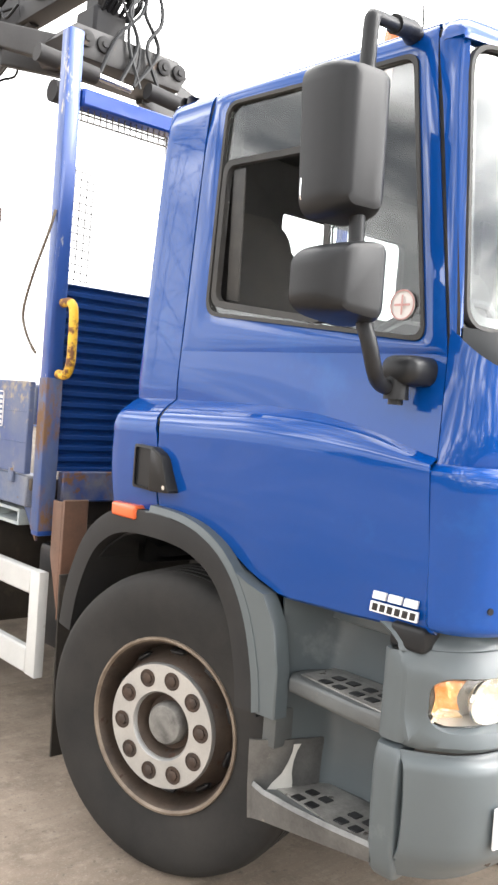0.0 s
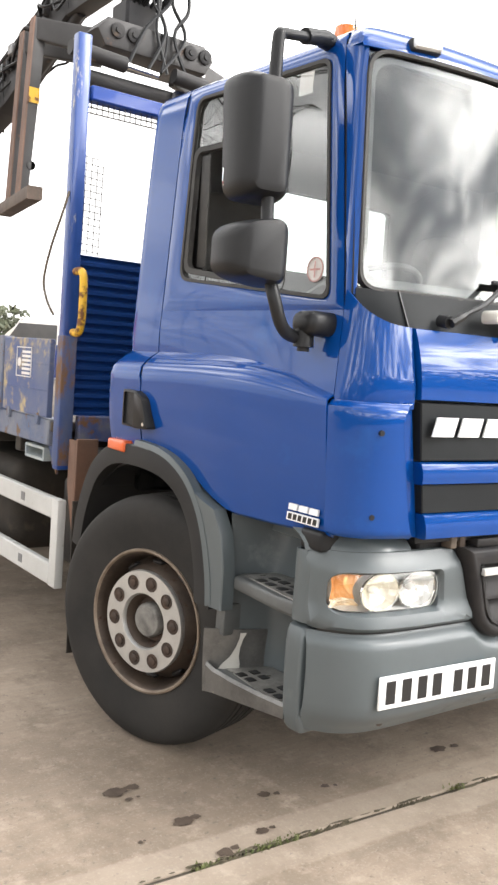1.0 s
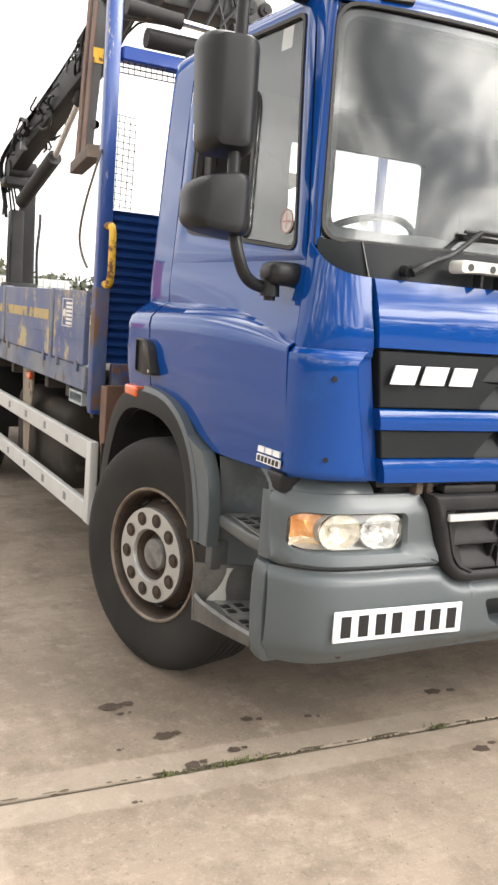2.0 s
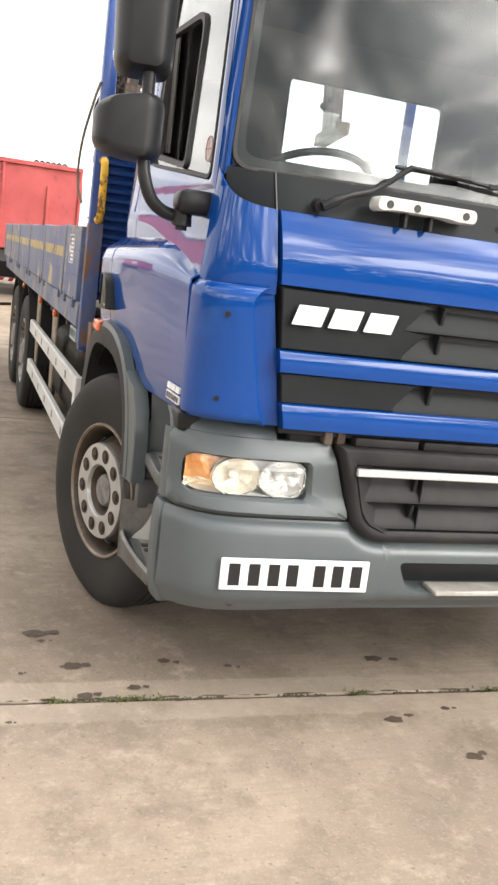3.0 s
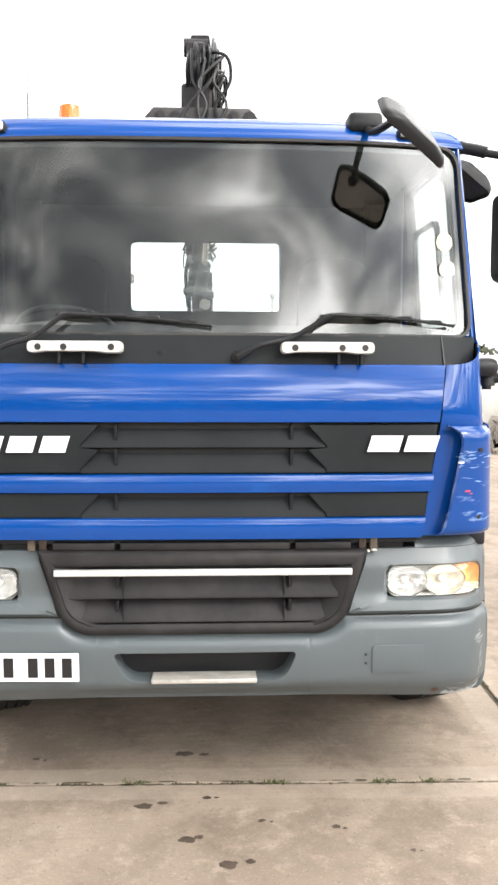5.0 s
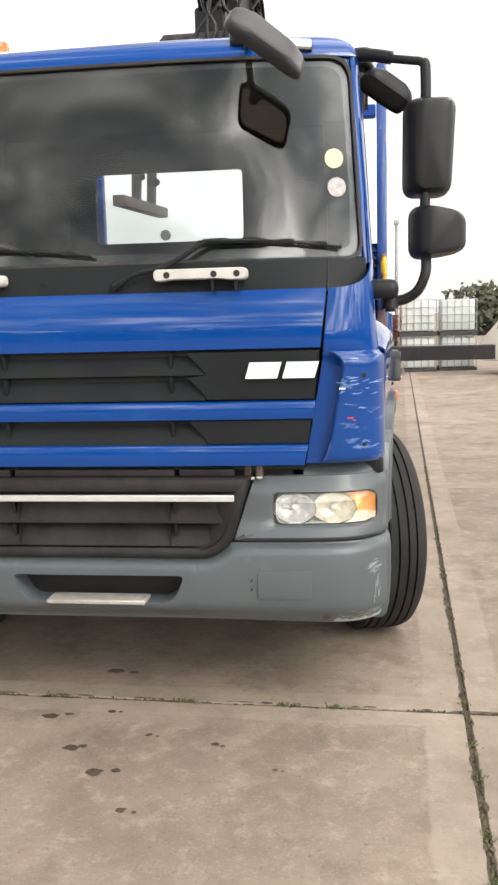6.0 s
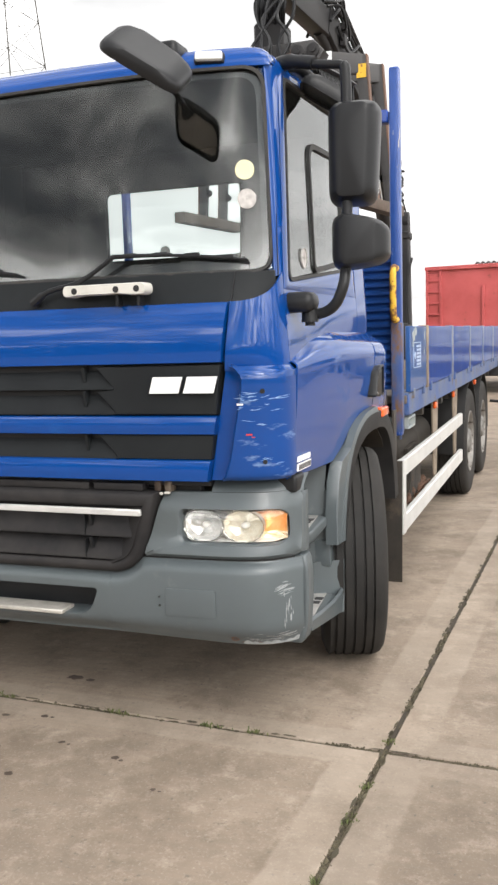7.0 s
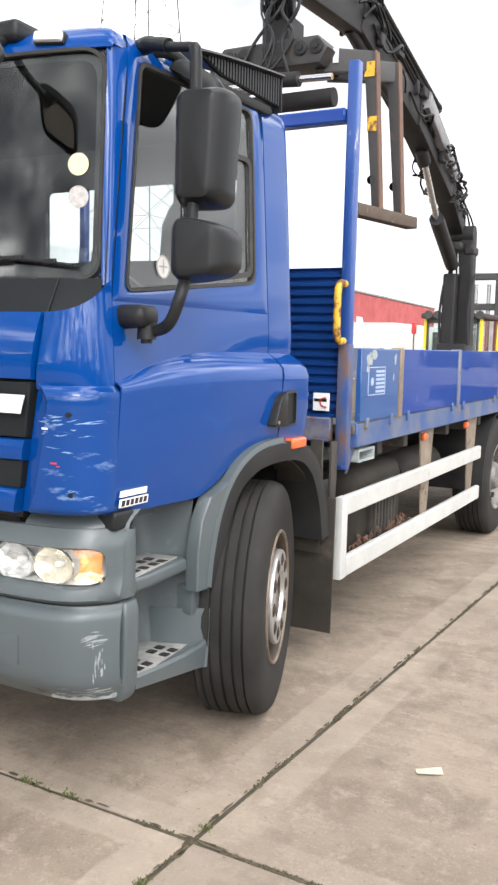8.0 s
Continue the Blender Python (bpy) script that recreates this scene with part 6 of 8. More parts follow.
for xa, xb, holes in ((-0.661, -0.306, (-0.62, -0.525, -0.348)), (0.293, 0.649, (0.345, 0.525, 0.612))):
    bm = B()
    lp = rounded([(xa, 1.795), (xb, 1.795), (xb, 1.84), (xa, 1.84)], 0.02, 6, 6)
    mid = (xa + xb) / 2
    lp = [(x, z + (0.006 if mid - 0.12 < x < mid + 0.10 and z < 1.81 else 0)) for x, z in lp]
    loft(bm, [[(x, y, z) for x, z in lp] for y in (0.03, -0.028)] + [[(mid + (x - mid) * 0.985, -0.034, 1.8175 + (z - 1.8175) * 0.85) for x, z in lp]], True, True)
    rl = tp("grab_rail", bm, PALE_RAIL, "pale plastic step-up grab rail on the scuttle")
    # black discs drawn as the shade inside the rail's holes
    for hx_ in holes:
        bm = B()
        rod(bm, (hx_, -0.02, 1.8175), (hx_, -0.0355, 1.8175), 0.0125, 16)
        tp("rail_hole", bm, BLACK_INK_SHADE, parent=rl)
    k = -0.50 if xa < 0 else 0.56
    for dx in (-0.045, 0.045):
        bm = B()
        box(bm, (k + dx - 0.006, -0.01, 1.755), (k + dx + 0.006, 0.03, 1.80), 0.002)
        tp("rail_foot", bm, BLACK, parent=rl)
bm = B()
lathe(bm, [(0.018, 0), (0.018, 0.004), (0.012, 0.006), (0.001, 0.006)], 18, Matrix.Translation((-0.165, 0.052, 1.795)) @ Matrix.Rotation(radians(-90), 4, "Z"))
tp("washer_cap", bm, GRILLE)

for s in (-1, 1):
    bm = B()
    m = Matrix.Translation((s * 0.835, ws_y(0.835, 2.655) + 0.006, 2.681)) @ Matrix.Rotation(radians(-12), 4, "X") @ Matrix.Rotation(radians(s * 12), 4, "Z")
    box(bm, (-0.058, -0.018, -0.021), (0.058, 0.03, 0.021), 0.006, 2, m=m)
    rmk = tp("roof_marker", bm, BLACK, "roof marker lamp in a dark bezel")
    bm = B()
    box(bm, (-0.053, -0.034, -0.017), (0.053, -0.006, 0.018), 0.008, 2, m=m)
    tp("marker_lens", bm, LAMP_WHITE, "clear white marker lens", parent=rmk)
bm = B()
mb = Matrix.Translation((-0.628, 0.87, 2.805)) @ Matrix.Rotation(radians(-90), 4, "Y")
lathe(bm, [(0.058, -0.03), (0.058, 0.03), (0.048, 0.035)], 24, mb, True)
bc = tp("beacon_base", bm, BLACK)
bm = B()
lathe(bm, [(0.05, 0.036), (0.052, 0.13), (0.047, 0.162), (0.02, 0.174), (0.001, 0.175)], 24, mb)
tp("beacon_lens", bm, AMBER, "amber warning beacon lens", parent=bc)
bm = B()
tube(bm, [(-0.777, 0.64, 2.74), (-0.778, 0.65, 2.94), (-0.779, 0.652, 2.96), (-0.781, 0.667, 3.23)], [0.004, 0.003, 0.0017, 0.0013], 6)
tp("antenna", bm, BLACK, "thin black whip antenna")


def badge(name, m, flat, label):
    """Three broad plain shapes in place of the maker's mark."""
    bm = B()
    for poly in flat:
        prism(bm, poly, "y", -0.006, 0.0, 0.0, m)
    return tp(name, bm, WHITE, label)


def letters_block(w, h, n, gap=0.12):
    """A row of slanted plain blocks."""
    u, k = w / n, 0.3 * h
    return [[(i * u, 0), ((i + 1 - gap) * u, 0), ((i + 1 - gap) * u + k, h), (i * u + k, h)] for i in range(n)]


badge("front_badge", Matrix.Translation((-0.876, 0.006, 1.418)), letters_block(0.372, 0.062, 3, 0.2), "white slanted maker's badge on the dark grille plate")
badge("model_badge", Matrix.Translation((0.630, 0.003, 1.42)), letters_block(0.285, 0.062, 2, 0.14), "white slanted model badge on the dark grille plate")
for s in (-1, 1):
    bm = B()
    def on_door(y, z, d):
        k = (z - z_low(y)) / (z_crease(y) - z_low(y))
        return (s * (x_low(y) + (x_crease(y) - x_low(y)) * max(0, k) + d), y, z)

    def door_mark(bm, y0, y1, z0, z1, d):
        lean = 0.004
        lo = [[on_door(y, z, e) for y, z in ((y0, z0), (y1, z0), (y1 + s * lean, z1), (y0 + s * lean, z1))] for e in (-0.004, d)]
        loft(bm, lo, True, True)
    for i in range(3):
        a = 0.200 + 0.051 * i
        door_mark(bm, a, a + 0.042, 1.136, 1.157, 0.003)
    door_mark(bm, 0.198, 0.352, 1.100, 1.128, 0.003)
    tp("door_badge", bm, WHITE, "small white badge of plain bars")
    bm = B()
    for i in range(6):
        a = 0.204 + 0.0245 * i
        door_mark(bm, a, a + 0.017, 1.104, 1.124, 0.0045)
    tp("badge_bars", bm, BLACK_INK_SHADE)

# ---- cab inside ----
bm = B()
rows = []
for x in np.linspace(-1.03, 1.03, 25):
    hump = 0.045 * math.exp(-((x + 0.62) / 0.24) ** 2)
    rows.append([(x, ws_y(x, 1.86) + 0.05, 1.85), (x, ws_y(x, 1.86) + 0.16, 1.885 + hump), (x, 0.42, 1.90 + hump), (x, 0.50, 1.87 + hump * 0.6), (x, 0.53, 1.75), (x, 0.50, 1.45), (x, 0.42, 1.2)])
grid(bm, rows)
thicken(bm, 0.01)
tp("dashboard", bm, DASH, "grey dashboard with an instrument hood")
bm = B()
sm = Matrix.Translation((-0.62, 0.66, 1.90)) @ Matrix.Rotation(radians(-28), 4, "X")
tube(bm, [sm @ Vector((0.225 * math.cos(math.tau * k / 32), 0.225 * math.sin(math.tau * k / 32), 0)) for k in range(33)], 0.014, 8)
for a in (200, 340, 90):
    rod(bm, sm @ Vector((0, 0, -0.02)), sm @ Vector((0.22 * math.cos(radians(a)), 0.22 * math.sin(radians(a)), 0)), 0.012, 8)
rod(bm, sm @ Vector((0, 0, 0.01)), sm @ Vector((0, 0, -0.35)), 0.045, 12)
tp("steering_wheel", bm, BLACK, "black steering wheel")
for x in (-0.73, 0.70):
    bm = B()
    box(bm, (x - 0.24, 0.88, 1.50), (x + 0.24, 1.36, 1.66), 0.05, 3)
    st = tp("seat_cushion", bm, SEAT, "dark fabric driver's seat" if x < 0 else "dark fabric passenger seat")
    bm = B()
    m = Matrix.Translation((x, 1.40, 1.62)) @ Matrix.Rotation(radians(-6), 4, "X")
    lp = rounded([(-0.2, 0), (0.2, 0), (0.195, 0.74), (-0.195, 0.74)], [0.03, 0.03, 0.13, 0.13], 6, 2)
    prism(bm, lp, "y", -0.06, 0.06, 0.03, m)
    tp("seat_back", bm, SEAT, parent=st)
    bm = B()
    box(bm, (x - 0.2, 0.93, 1.18), (x + 0.2, 1.30, 1.52), 0.03)
    tp("seat_base", bm, LINING, parent=st)

# ---- headboard and body ----
for s in (-1, 1):
    bm = B()
    box(bm, (s * 1.168, 2.072, 1.02), (s * (1.228 if s > 0 else 1.24), 2.135, 3.10), 0.010, 2)
    hp_ = tp("headboard_post", bm, POST_PAINT, "faded blue steel headboard post with rust spots")
    bm = B()
    xo = 1.228 if s > 0 else 1.24
    box(bm, (s * 1.166, 2.069, 1.04), (s * (xo + 0.003), 2.138, 1.68), 0.008, 2)
    prism(bm, [(2.14, 1.26), (2.34, 1.26), (2.31, 1.19), (2.142, 0.99)], "x", s * 1.20, s * 1.212)
    tp("post_plate", bm, POST_RUST, "rust-eaten blue plate", parent=hp_)
    bm = B()
    xx = s * 1.205
    tube(bm, spline([(xx, 2.045, 1.985), (xx, 1.985, 1.985), (xx, 1.955, 1.95), (xx, 1.95, 1.85), (xx, 1.955, 1.74), (xx, 1.985, 1.695), (xx, 2.045, 1.695)], 5), 0.019, 12)
    tp("grab_handle", bm, YELLOW, "worn yellow grab handle with rust", parent=hp_)
bm = B()
box(bm, (-1.165, 2.06, 2.80), (1.165, 2.14, 2.87), 0.008)
tp("headboard_top_rail", bm, PAINT_OLD, "chipped blue headboard top rail")
for x, y in ((-0.525, 2.105), (0.478, 2.105)):
    bm = B()
    box(bm, (x - 0.023, y - 0.025, 1.25), (x + 0.023, y + 0.025, 2.81), 0.006)
    tp("headboard_upright", bm, PAINT_OLD, "faded blue headboard upright")
bm = B()
rows = []
N = 17
for k in range(N * 4 + 1):
    t = k / 4
    z = 1.29 + (2.075 - 1.29) * k / (N * 4)
    y = 2.10 + (0.0, 0.0, 0.018, 0.018)[k % 4] * 1.0
    rows.append([(x, y, z) for x in (-1.17, 0, 1.17)])
grid(bm, rows)
thicken(bm, 0.004)
tp("headboard_sheet", bm, SHEET_BLUE, "dark blue corrugated headboard sheet", smooth=20)
bm = B()
for x in np.arange(-1.15, 0.06, 0.03):
    box(bm, (x - 0.002, 2.09, 2.745), (x + 0.002, 2.094, 2.80))
for z in (2.745, 2.772):
    box(bm, (-1.165, 2.089, z - 0.003), (0.06, 2.095, z + 0.003))
tp("mesh_edge_strip", bm, STEEL_DK, "dark wire strip under the top rail", smooth=0)
bm = B()
for x in np.arange(-1.155, -1.04, 0.03):
    rod(bm, (x, 2.112, 2.08), (x + 0.006, 2.112, 2.56 - 0.5 * (x + 1.155)), 0.0022, 5)
for k in range(15):
    z = 2.10 + 0.032 * k
    rod(bm, (-1.165, 2.115, z), (-1.055 - 0.004 * (k % 3), 2.115, z - 0.008), 0.0022, 5)
tp("torn_mesh", bm, STEEL_DK, "torn strip of dark wire mesh beside the post", smooth=0)
bm = B()
tube(bm, spline([(-1.243, 2.085, 2.36), (-1.27, 2.085, 2.26), (-1.30, 2.136, 2.09), (-1.305, 2.19, 1.94), (-1.30, 2.15, 1.84), (-1.285, 2.10, 1.775), (-1.29, 2.13, 1.80)], 5), 0.0065, 6)
tp("hanging_rope", bm, BRACKET, "frayed dusty rope hanging from the post")
bm = B()
box(bm, (-1.13, 2.085, 1.16), (1.13, 2.13, 1.29), 0.006)
tp("headboard_foot", bm, RUSTY_BLUE)

bm = B()
box(bm, (-1.24, 2.16, 1.20), (1.24, 9.35, 1.25), 0.006)
tp("load_deck", bm, DECK, "dark timber load deck")
for s in (-1, 1):
    bm = B()
    box(bm, (s * 1.16, 2.17, 1.13), (s * 1.252, 9.35, 1.262), 0.006)
    tp("side_rave", bm, RAVE_BLUE if s > 0 else RAVE, "worn blue side rave with rust" if s > 0 else "dirty grey side rave")
    y = 2.175
    widths = [0.62] + [1.24] * 5
    for i, w in enumerate(widths):
        bm = B()
        box(bm, (s * 1.232, y, 1.268), (s * 1.262, y + w, 1.658), 0.004)
        mt = (PAINT_OLD if i else PAINT_FADED) if s > 0 else PAINT_WORN
        ds = tp("dropside", bm, mt, "blue steel dropside panel" if s > 0 else "worn blue dropside panel with bare ochre patches")
        for zz_ in (1.40, 1.53):
            bm = B()
            box(bm, (s * 1.26, y + 0.01, zz_ - 0.002), (s * 1.264, y + w - 0.01, zz_ + 0.002), 0.001)
            tp("pressed_rib", bm, mt, parent=ds)
        if s < 0 and i > 0:
            bm = B()
            box(bm, (s * 1.2625, y + 0.02, 1.475), (s * 1.2645, y + w - 0.02, 1.535))
            tp("faded_band", bm, FADED_BAND, "worn ochre band", parent=ds)
        bm = B()
        box(bm, (s * 1.2, y + w + 0.012, 1.255), (s * 1.268, y + w + 0.078, 1.665), 0.006)
        tp("dropside_pillar", bm, BRACKET_TAN if s > 0 and i == 0 else RAVE, "scraped grey dropside pillar")
        for yy in (y + 0.12, y + w - 0.1):
            bm = B()
            box(bm, (s * 1.250, yy - 0.02, 1.225), (s * 1.268, yy + 0.02, 1.285), 0.004)
            tp("hinge", bm, RAVE_BLUE if s > 0 else RAVE, parent=ds)
        y += w + 0.09
    if s > 0:
        rr_ = random.Random(3)
        for yc, zc, w_, h_ in ((2.30, 1.60, 0.055, 0.045), (2.36, 1.625, 0.05, 0.03), (2.27, 1.55, 0.02, 0.03), (2.72, 1.60, 0.02, 0.04), (2.70, 1.50, 0.012, 0.03)):
            bm = B()
            ring = [(yc + w_ * rr_.uniform(0.6, 1.1) * math.cos(q), zc + h_ * rr_.uniform(0.55, 1.05) * math.sin(q)) for q in np.linspace(0, math.tau, 14)[:-1]]
            loft(bm, [[(x, y_, min(z_, 1.655)) for y_, z_ in ring] for x in (1.2615, 1.2632)], True, True)
            tp("bare_patch", bm, PALE_BARE, "pale worn patch", parent=ds)
    # warning notice of plain bars
    bm = B()
    y0, y1, zn = (2.28, 2.55, -0.05) if s > 0 else (2.40, 2.605, 0.0)
    fr_ = [((y0, 1.455 + zn), (y1, 1.46 + zn)), ((y0, 1.605 + zn), (y1, 1.61 + zn)), ((y0, 1.455 + zn), (y0 + 0.005, 1.61 + zn)), ((y1 - 0.005, 1.455 + zn), (y1, 1.61 + zn))]
    for (a, b), (c, d) in fr_:
        box(bm, (s * 1.262, a, b), (s * 1.2655, c, d))
    for i in range(6):
        z = 1.585 - 0.022 * i + zn
        ya, yb = (2.40, 2.535) if s > 0 else (2.415, 2.525)
        box(bm, (s * 1.262, ya, z - 0.007), (s * 1.2655, yb, z + 0.006))
    yc = 2.34 if s > 0 else 2.565
    rod(bm, (s * 1.262, yc, 1.53 + zn), (s * 1.2653, yc, 1.53 + zn), 0.022, 20)
    tp("warning_notice", bm, INK_PALE if s > 0 else PERMIT_PALE, "faded pale warning notice of plain bars")
bm = B()
box(bm, (1.03, 2.078, 1.325), (1.125, 2.083, 1.42), 0.002)
sg = tp("body_sign", bm, WHITE, "small white sign with dark marks")
bm = B()
box(bm, (1.04, 2.0735, 1.375), (1.11, 2.0775, 1.39))
tp("sign_bar", bm, BLACK_INK_SHADE, parent=sg)
bm = B()
tube(bm, spline([(1.105, 2.075, 1.395), (1.075, 2.075, 1.385), (1.08, 2.075, 1.355), (1.11, 2.075, 1.345)], 4), 0.004, 6)
tp("sign_swoosh", bm, RED_INK, parent=sg)

# side guards, brackets, under-body
for s in (-1, 1):
    bm = B()
    prism(bm, [(2.02, 0.44), (2.10, 0.44), (2.10, 0.88), (2.02, 0.88)], "x", s * 1.20, s * 1.245, 0.006)
    g = tp("guard_post", bm, GUARD, "white side guard upright")
    for z0, z1 in ((0.775, 0.88), (0.44, 0.55)):
        bm = B()
        box(bm, (s * 1.203, 2.10, z0), (s * 1.243, 5.06, z1), 0.008)
        tp("guard_rail", bm, GUARD, "white side guard rail", parent=g)
    if s < 0:
        for yy in (2.45, 2.95, 3.45, 3.95, 4.45):
            for zc in (0.495, 0.828):
                bm = B()
                box(bm, (s * 1.2425, yy, zc - 0.022), (s * 1.2455, yy + 0.05, zc + 0.022))
                tp("reflector_square", bm, GALV_DULL, "small grey reflector", parent=g)
    for yy, wd in ((3.66, 0.16), (4.9, 0.17)):
        bm = B()
        prism(bm, [(yy - wd, 1.13), (yy + wd * 0.9, 1.13), (yy + 0.03, 0.42), (yy - 0.07, 0.42)], "x", s * 1.185, s * 1.198, 0.003)
        tp("guard_bracket", bm, BRACKET_TAN, "dusty tan guard bracket", parent=g)
    for yy in (3.5, 4.6, 6.4):
        bm = B()
        box(bm, (s * 1.20, yy, 1.055), (s * 1.225, yy + 0.08, 1.105), 0.006)
        tp("body_marker", bm, ORANGE_MARK, "small orange side marker")
    bm = B()
    box(bm, (s * 1.09, 1.93, 0.70), (s * (1.205 if s < 0 else 1.16), 1.945, 1.19), 0.004)
    prism(bm, [(1.945, 0.74), (2.02, 0.95), (2.02, 1.18), (1.945, 1.18)], "x", s * 1.19, s * 1.205, 0.003)
    tp("flap_bracket", bm, GRAB_EDGE if s < 0 else STEEL_DK, "rusty brown mudflap bracket" if s < 0 else "dirty dark mudflap bracket")
    # rear mudguards
    for yy in (5.78, 7.13):
        bm = B()
        rows = []
        for a in range(-8, 189, 14):
            rows.append([(s * 0.66, yy - 0.60 * math.cos(radians(a)), 0.56 + 0.585 * math.sin(radians(a))), (s * 1.24, yy - 0.60 * math.cos(radians(a)), 0.56 + 0.585 * math.sin(radians(a)))])
        grid(bm, rows)
        thicken(bm, 0.012)
        tp("rear_mudguard", bm, ARCH, "dusty grey-black rear mudguard")
    bm = B()
    box(bm, (s * 0.38, 0.5, 0.72), (s * 0.46, 9.3, 0.98), 0.01)
    tp("chassis_rail", bm, STEEL_DK)
    bm = B()
    oc = rounded([(2.25, 1.04), (2.50, 1.04), (2.50, 1.112), (2.25, 1.112)], 0.008, 4, 2)
    ic = rounded([(2.264, 1.054), (2.486, 1.054), (2.486, 1.098), (2.264, 1.098)], 0.005, 4, 2)
    loft(bm, [[(s * x, y, z) for y, z in lp] for lp, x in ((ic, 1.0), (ic, 1.235), (oc, 1.235), (oc, 0.9))], True, True)
    tp("body_lock_tube", bm, PALE_BARE, "dirty pale square tube under the rave")
for y in np.arange(2.3, 9.3, 0.5):
    bm = B()
    box(bm, (-1.16, y - 0.04, 1.03), (1.16, y + 0.04, 1.20), 0.005)
    tp("cross_bearer", bm, STEEL_DK)
for s, y0, y1 in ((1, 2.5, 3.4), (-1, 2.9, 4.3)):
    bm = B()
    box(bm, (s * 0.55, y0, 0.42), (s * 1.12, y1, 0.95), 0.09, 4)
    tp("fuel_tank", bm, FLAP, "dirty dark fuel tank")
# ribbed housing and a rusty chain behind the left guard
bm = B()
box(bm, (1.06, 2.72, 0.50), (1.15, 3.14, 0.86), 0.012, 2)
rh = tp("ribbed_housing", bm, FLAP, "grey ribbed plastic housing")
for k in range(7):
    bm = B()
    box(bm, (1.145, 2.745 + 0.058 * k, 0.52), (1.168, 2.770 + 0.058 * k, 0.84), 0.006, 2)
    tp("housing_rib", bm, STEEL_DK, parent=rh)
rc_ = random.Random(14)
bm = B()
for k in range(60):
    m = Matrix.Translation((1.17 + rc_.uniform(-0.03, 0.02), 2.42 + 0.0165 * k, 0.50 + 0.05 * math.sin(k * 0.21) ** 2 + rc_.uniform(0, 0.03))) @ Euler((rc_.uniform(0, 6), rc_.uniform(0, 6), rc_.uniform(0, 6))).to_matrix().to_4x4()
    tube(bm, [m @ Vector((0.017 * math.cos(math.tau * q / 8), 0.011 * math.sin(math.tau * q / 8), 0)) for q in range(9)], 0.0042, 5)
tp("chain", bm, GRAB_EDGE, "rusty lashing chain lying in the side guard")
for s in (1, -1):
    bm = B()
    rod(bm, (s * 0.85, 3.75, 0.75), (s * 0.85, 4.75, 0.75), 0.15, 24)
    tp("air_tank", bm, STEEL_DK)
    bm = B()
    box(bm, (s * 0.6, 2.0, 0.5), (s * 1.08, 2.35, 0.95), 0.03, 2)
    tp("battery_box", bm, BLACK)
for yy, zz_, r_ in ((1.235, 0.45, 0.06), (5.78, 0.527, 0.09), (7.13, 0.527, 0.09)):
    bm = B()
    rod(bm, (-1.08, yy, zz_), (1.08, yy, zz_), r_, 16)
    tp("axle", bm, STEEL_DK)
bm = B()
box(bm, (-0.36, 0.6, 0.45), (0.36, 2.0, 1.0), 0.05)
tp("engine_block", bm, STEEL_DK)

# ---- loading crane at the rear ----
bm = B()
box(bm, (-2.6, 9.12, 1.0), (2.9, 9.34, 1.2), 0.012)
stab = tp("stabiliser_beam", bm, CRANE, "black crane stabiliser beam across the tail")
bm = B()
for k in range(14):
    x = -2.55 + k * 0.12
    prism(bm, [(x, 0.955), (x + 0.06, 0.955), (x + 0.09, 0.995), (x + 0.03, 0.995)], "y", 9.112, 9.119)
tp("hazard_strip", bm, RED_INK, "faded red hazard stripe", parent=stab)
bm = B()
box(bm, (-0.27, 8.82, 1.25), (0.11, 9.22, 1.74), 0.03, 2)
loft(bm, [[(0.01 + px * k, 9.12 + py, z) for px, py in rounded([(-0.09, -0.10), (0.09, -0.10), (0.09, 0.10), (-0.09, 0.10)], 0.03, 4, 2)] for z, k in ((1.7, 1.1), (2.3, 1.0), (3.12, 0.92))], True, True)
loft(bm, [[(-0.155 + px * k, 8.98 + py * k, z) for px, py in rounded([(-0.085, -0.11), (0.085, -0.11), (0.085, 0.11), (-0.085, 0.11)], 0.03, 4, 2)] for z, k in ((1.7, 1.02), (2.0, 0.97), (2.6, 0.95), (2.62, 0.8))], True, True)
for q in (-0.24, 0.115):
    tube(bm, spline([(q, 8.9, 1.72), (q - 0.02, 8.88, 2.1), (q + 0.01, 8.9, 2.45), (q + 0.03, 8.98, 2.6)], 4), 0.018, 6)
tp("crane_mast", bm, CRANE, "weathered black crane mast")
bm = B()
box(bm, (-0.32, 8.92, 2.90), (-0.02, 9.2, 3.02), 0.03)
box(bm, (-0.02, 9.0, 2.86), (0.11, 9.26, 2.97), 0.02)
rod(bm, (-0.25, 9.1, 3.12), (0.09, 9.1, 3.12), 0.11, 18)
tp("crane_knuckle", bm, CRANE)


def beam(bm, p, q, w, h, w2=None, h2=None):
    p, q = Vector(p), Vector(q)
    d = (q - p).normalized()
    side = d.cross(Vector((0, 0, 1))).normalized() if abs(d.z) < 0.99 else Vector((1, 0, 0))
    up = side.cross(d)
    lo = []
    for c, a, b in ((p, w, h), (q, w2 or w, h2 or h)):
        lo.append([c + side * (u * a / 2) + up * (v * b / 2) for u, v in rounded([(-1, -1), (1, -1), (1, 1), (-1, 1)], 0.18, 2, 1)])
    loft(bm, lo, True, True)


XB = -0.17


def bx(y):
    return L(y, (3.6, -0.05), (5.0, 0.01), (6.5, 0.05), (7.3, 0.02), (8.2, -0.06), (9.2, -0.15))


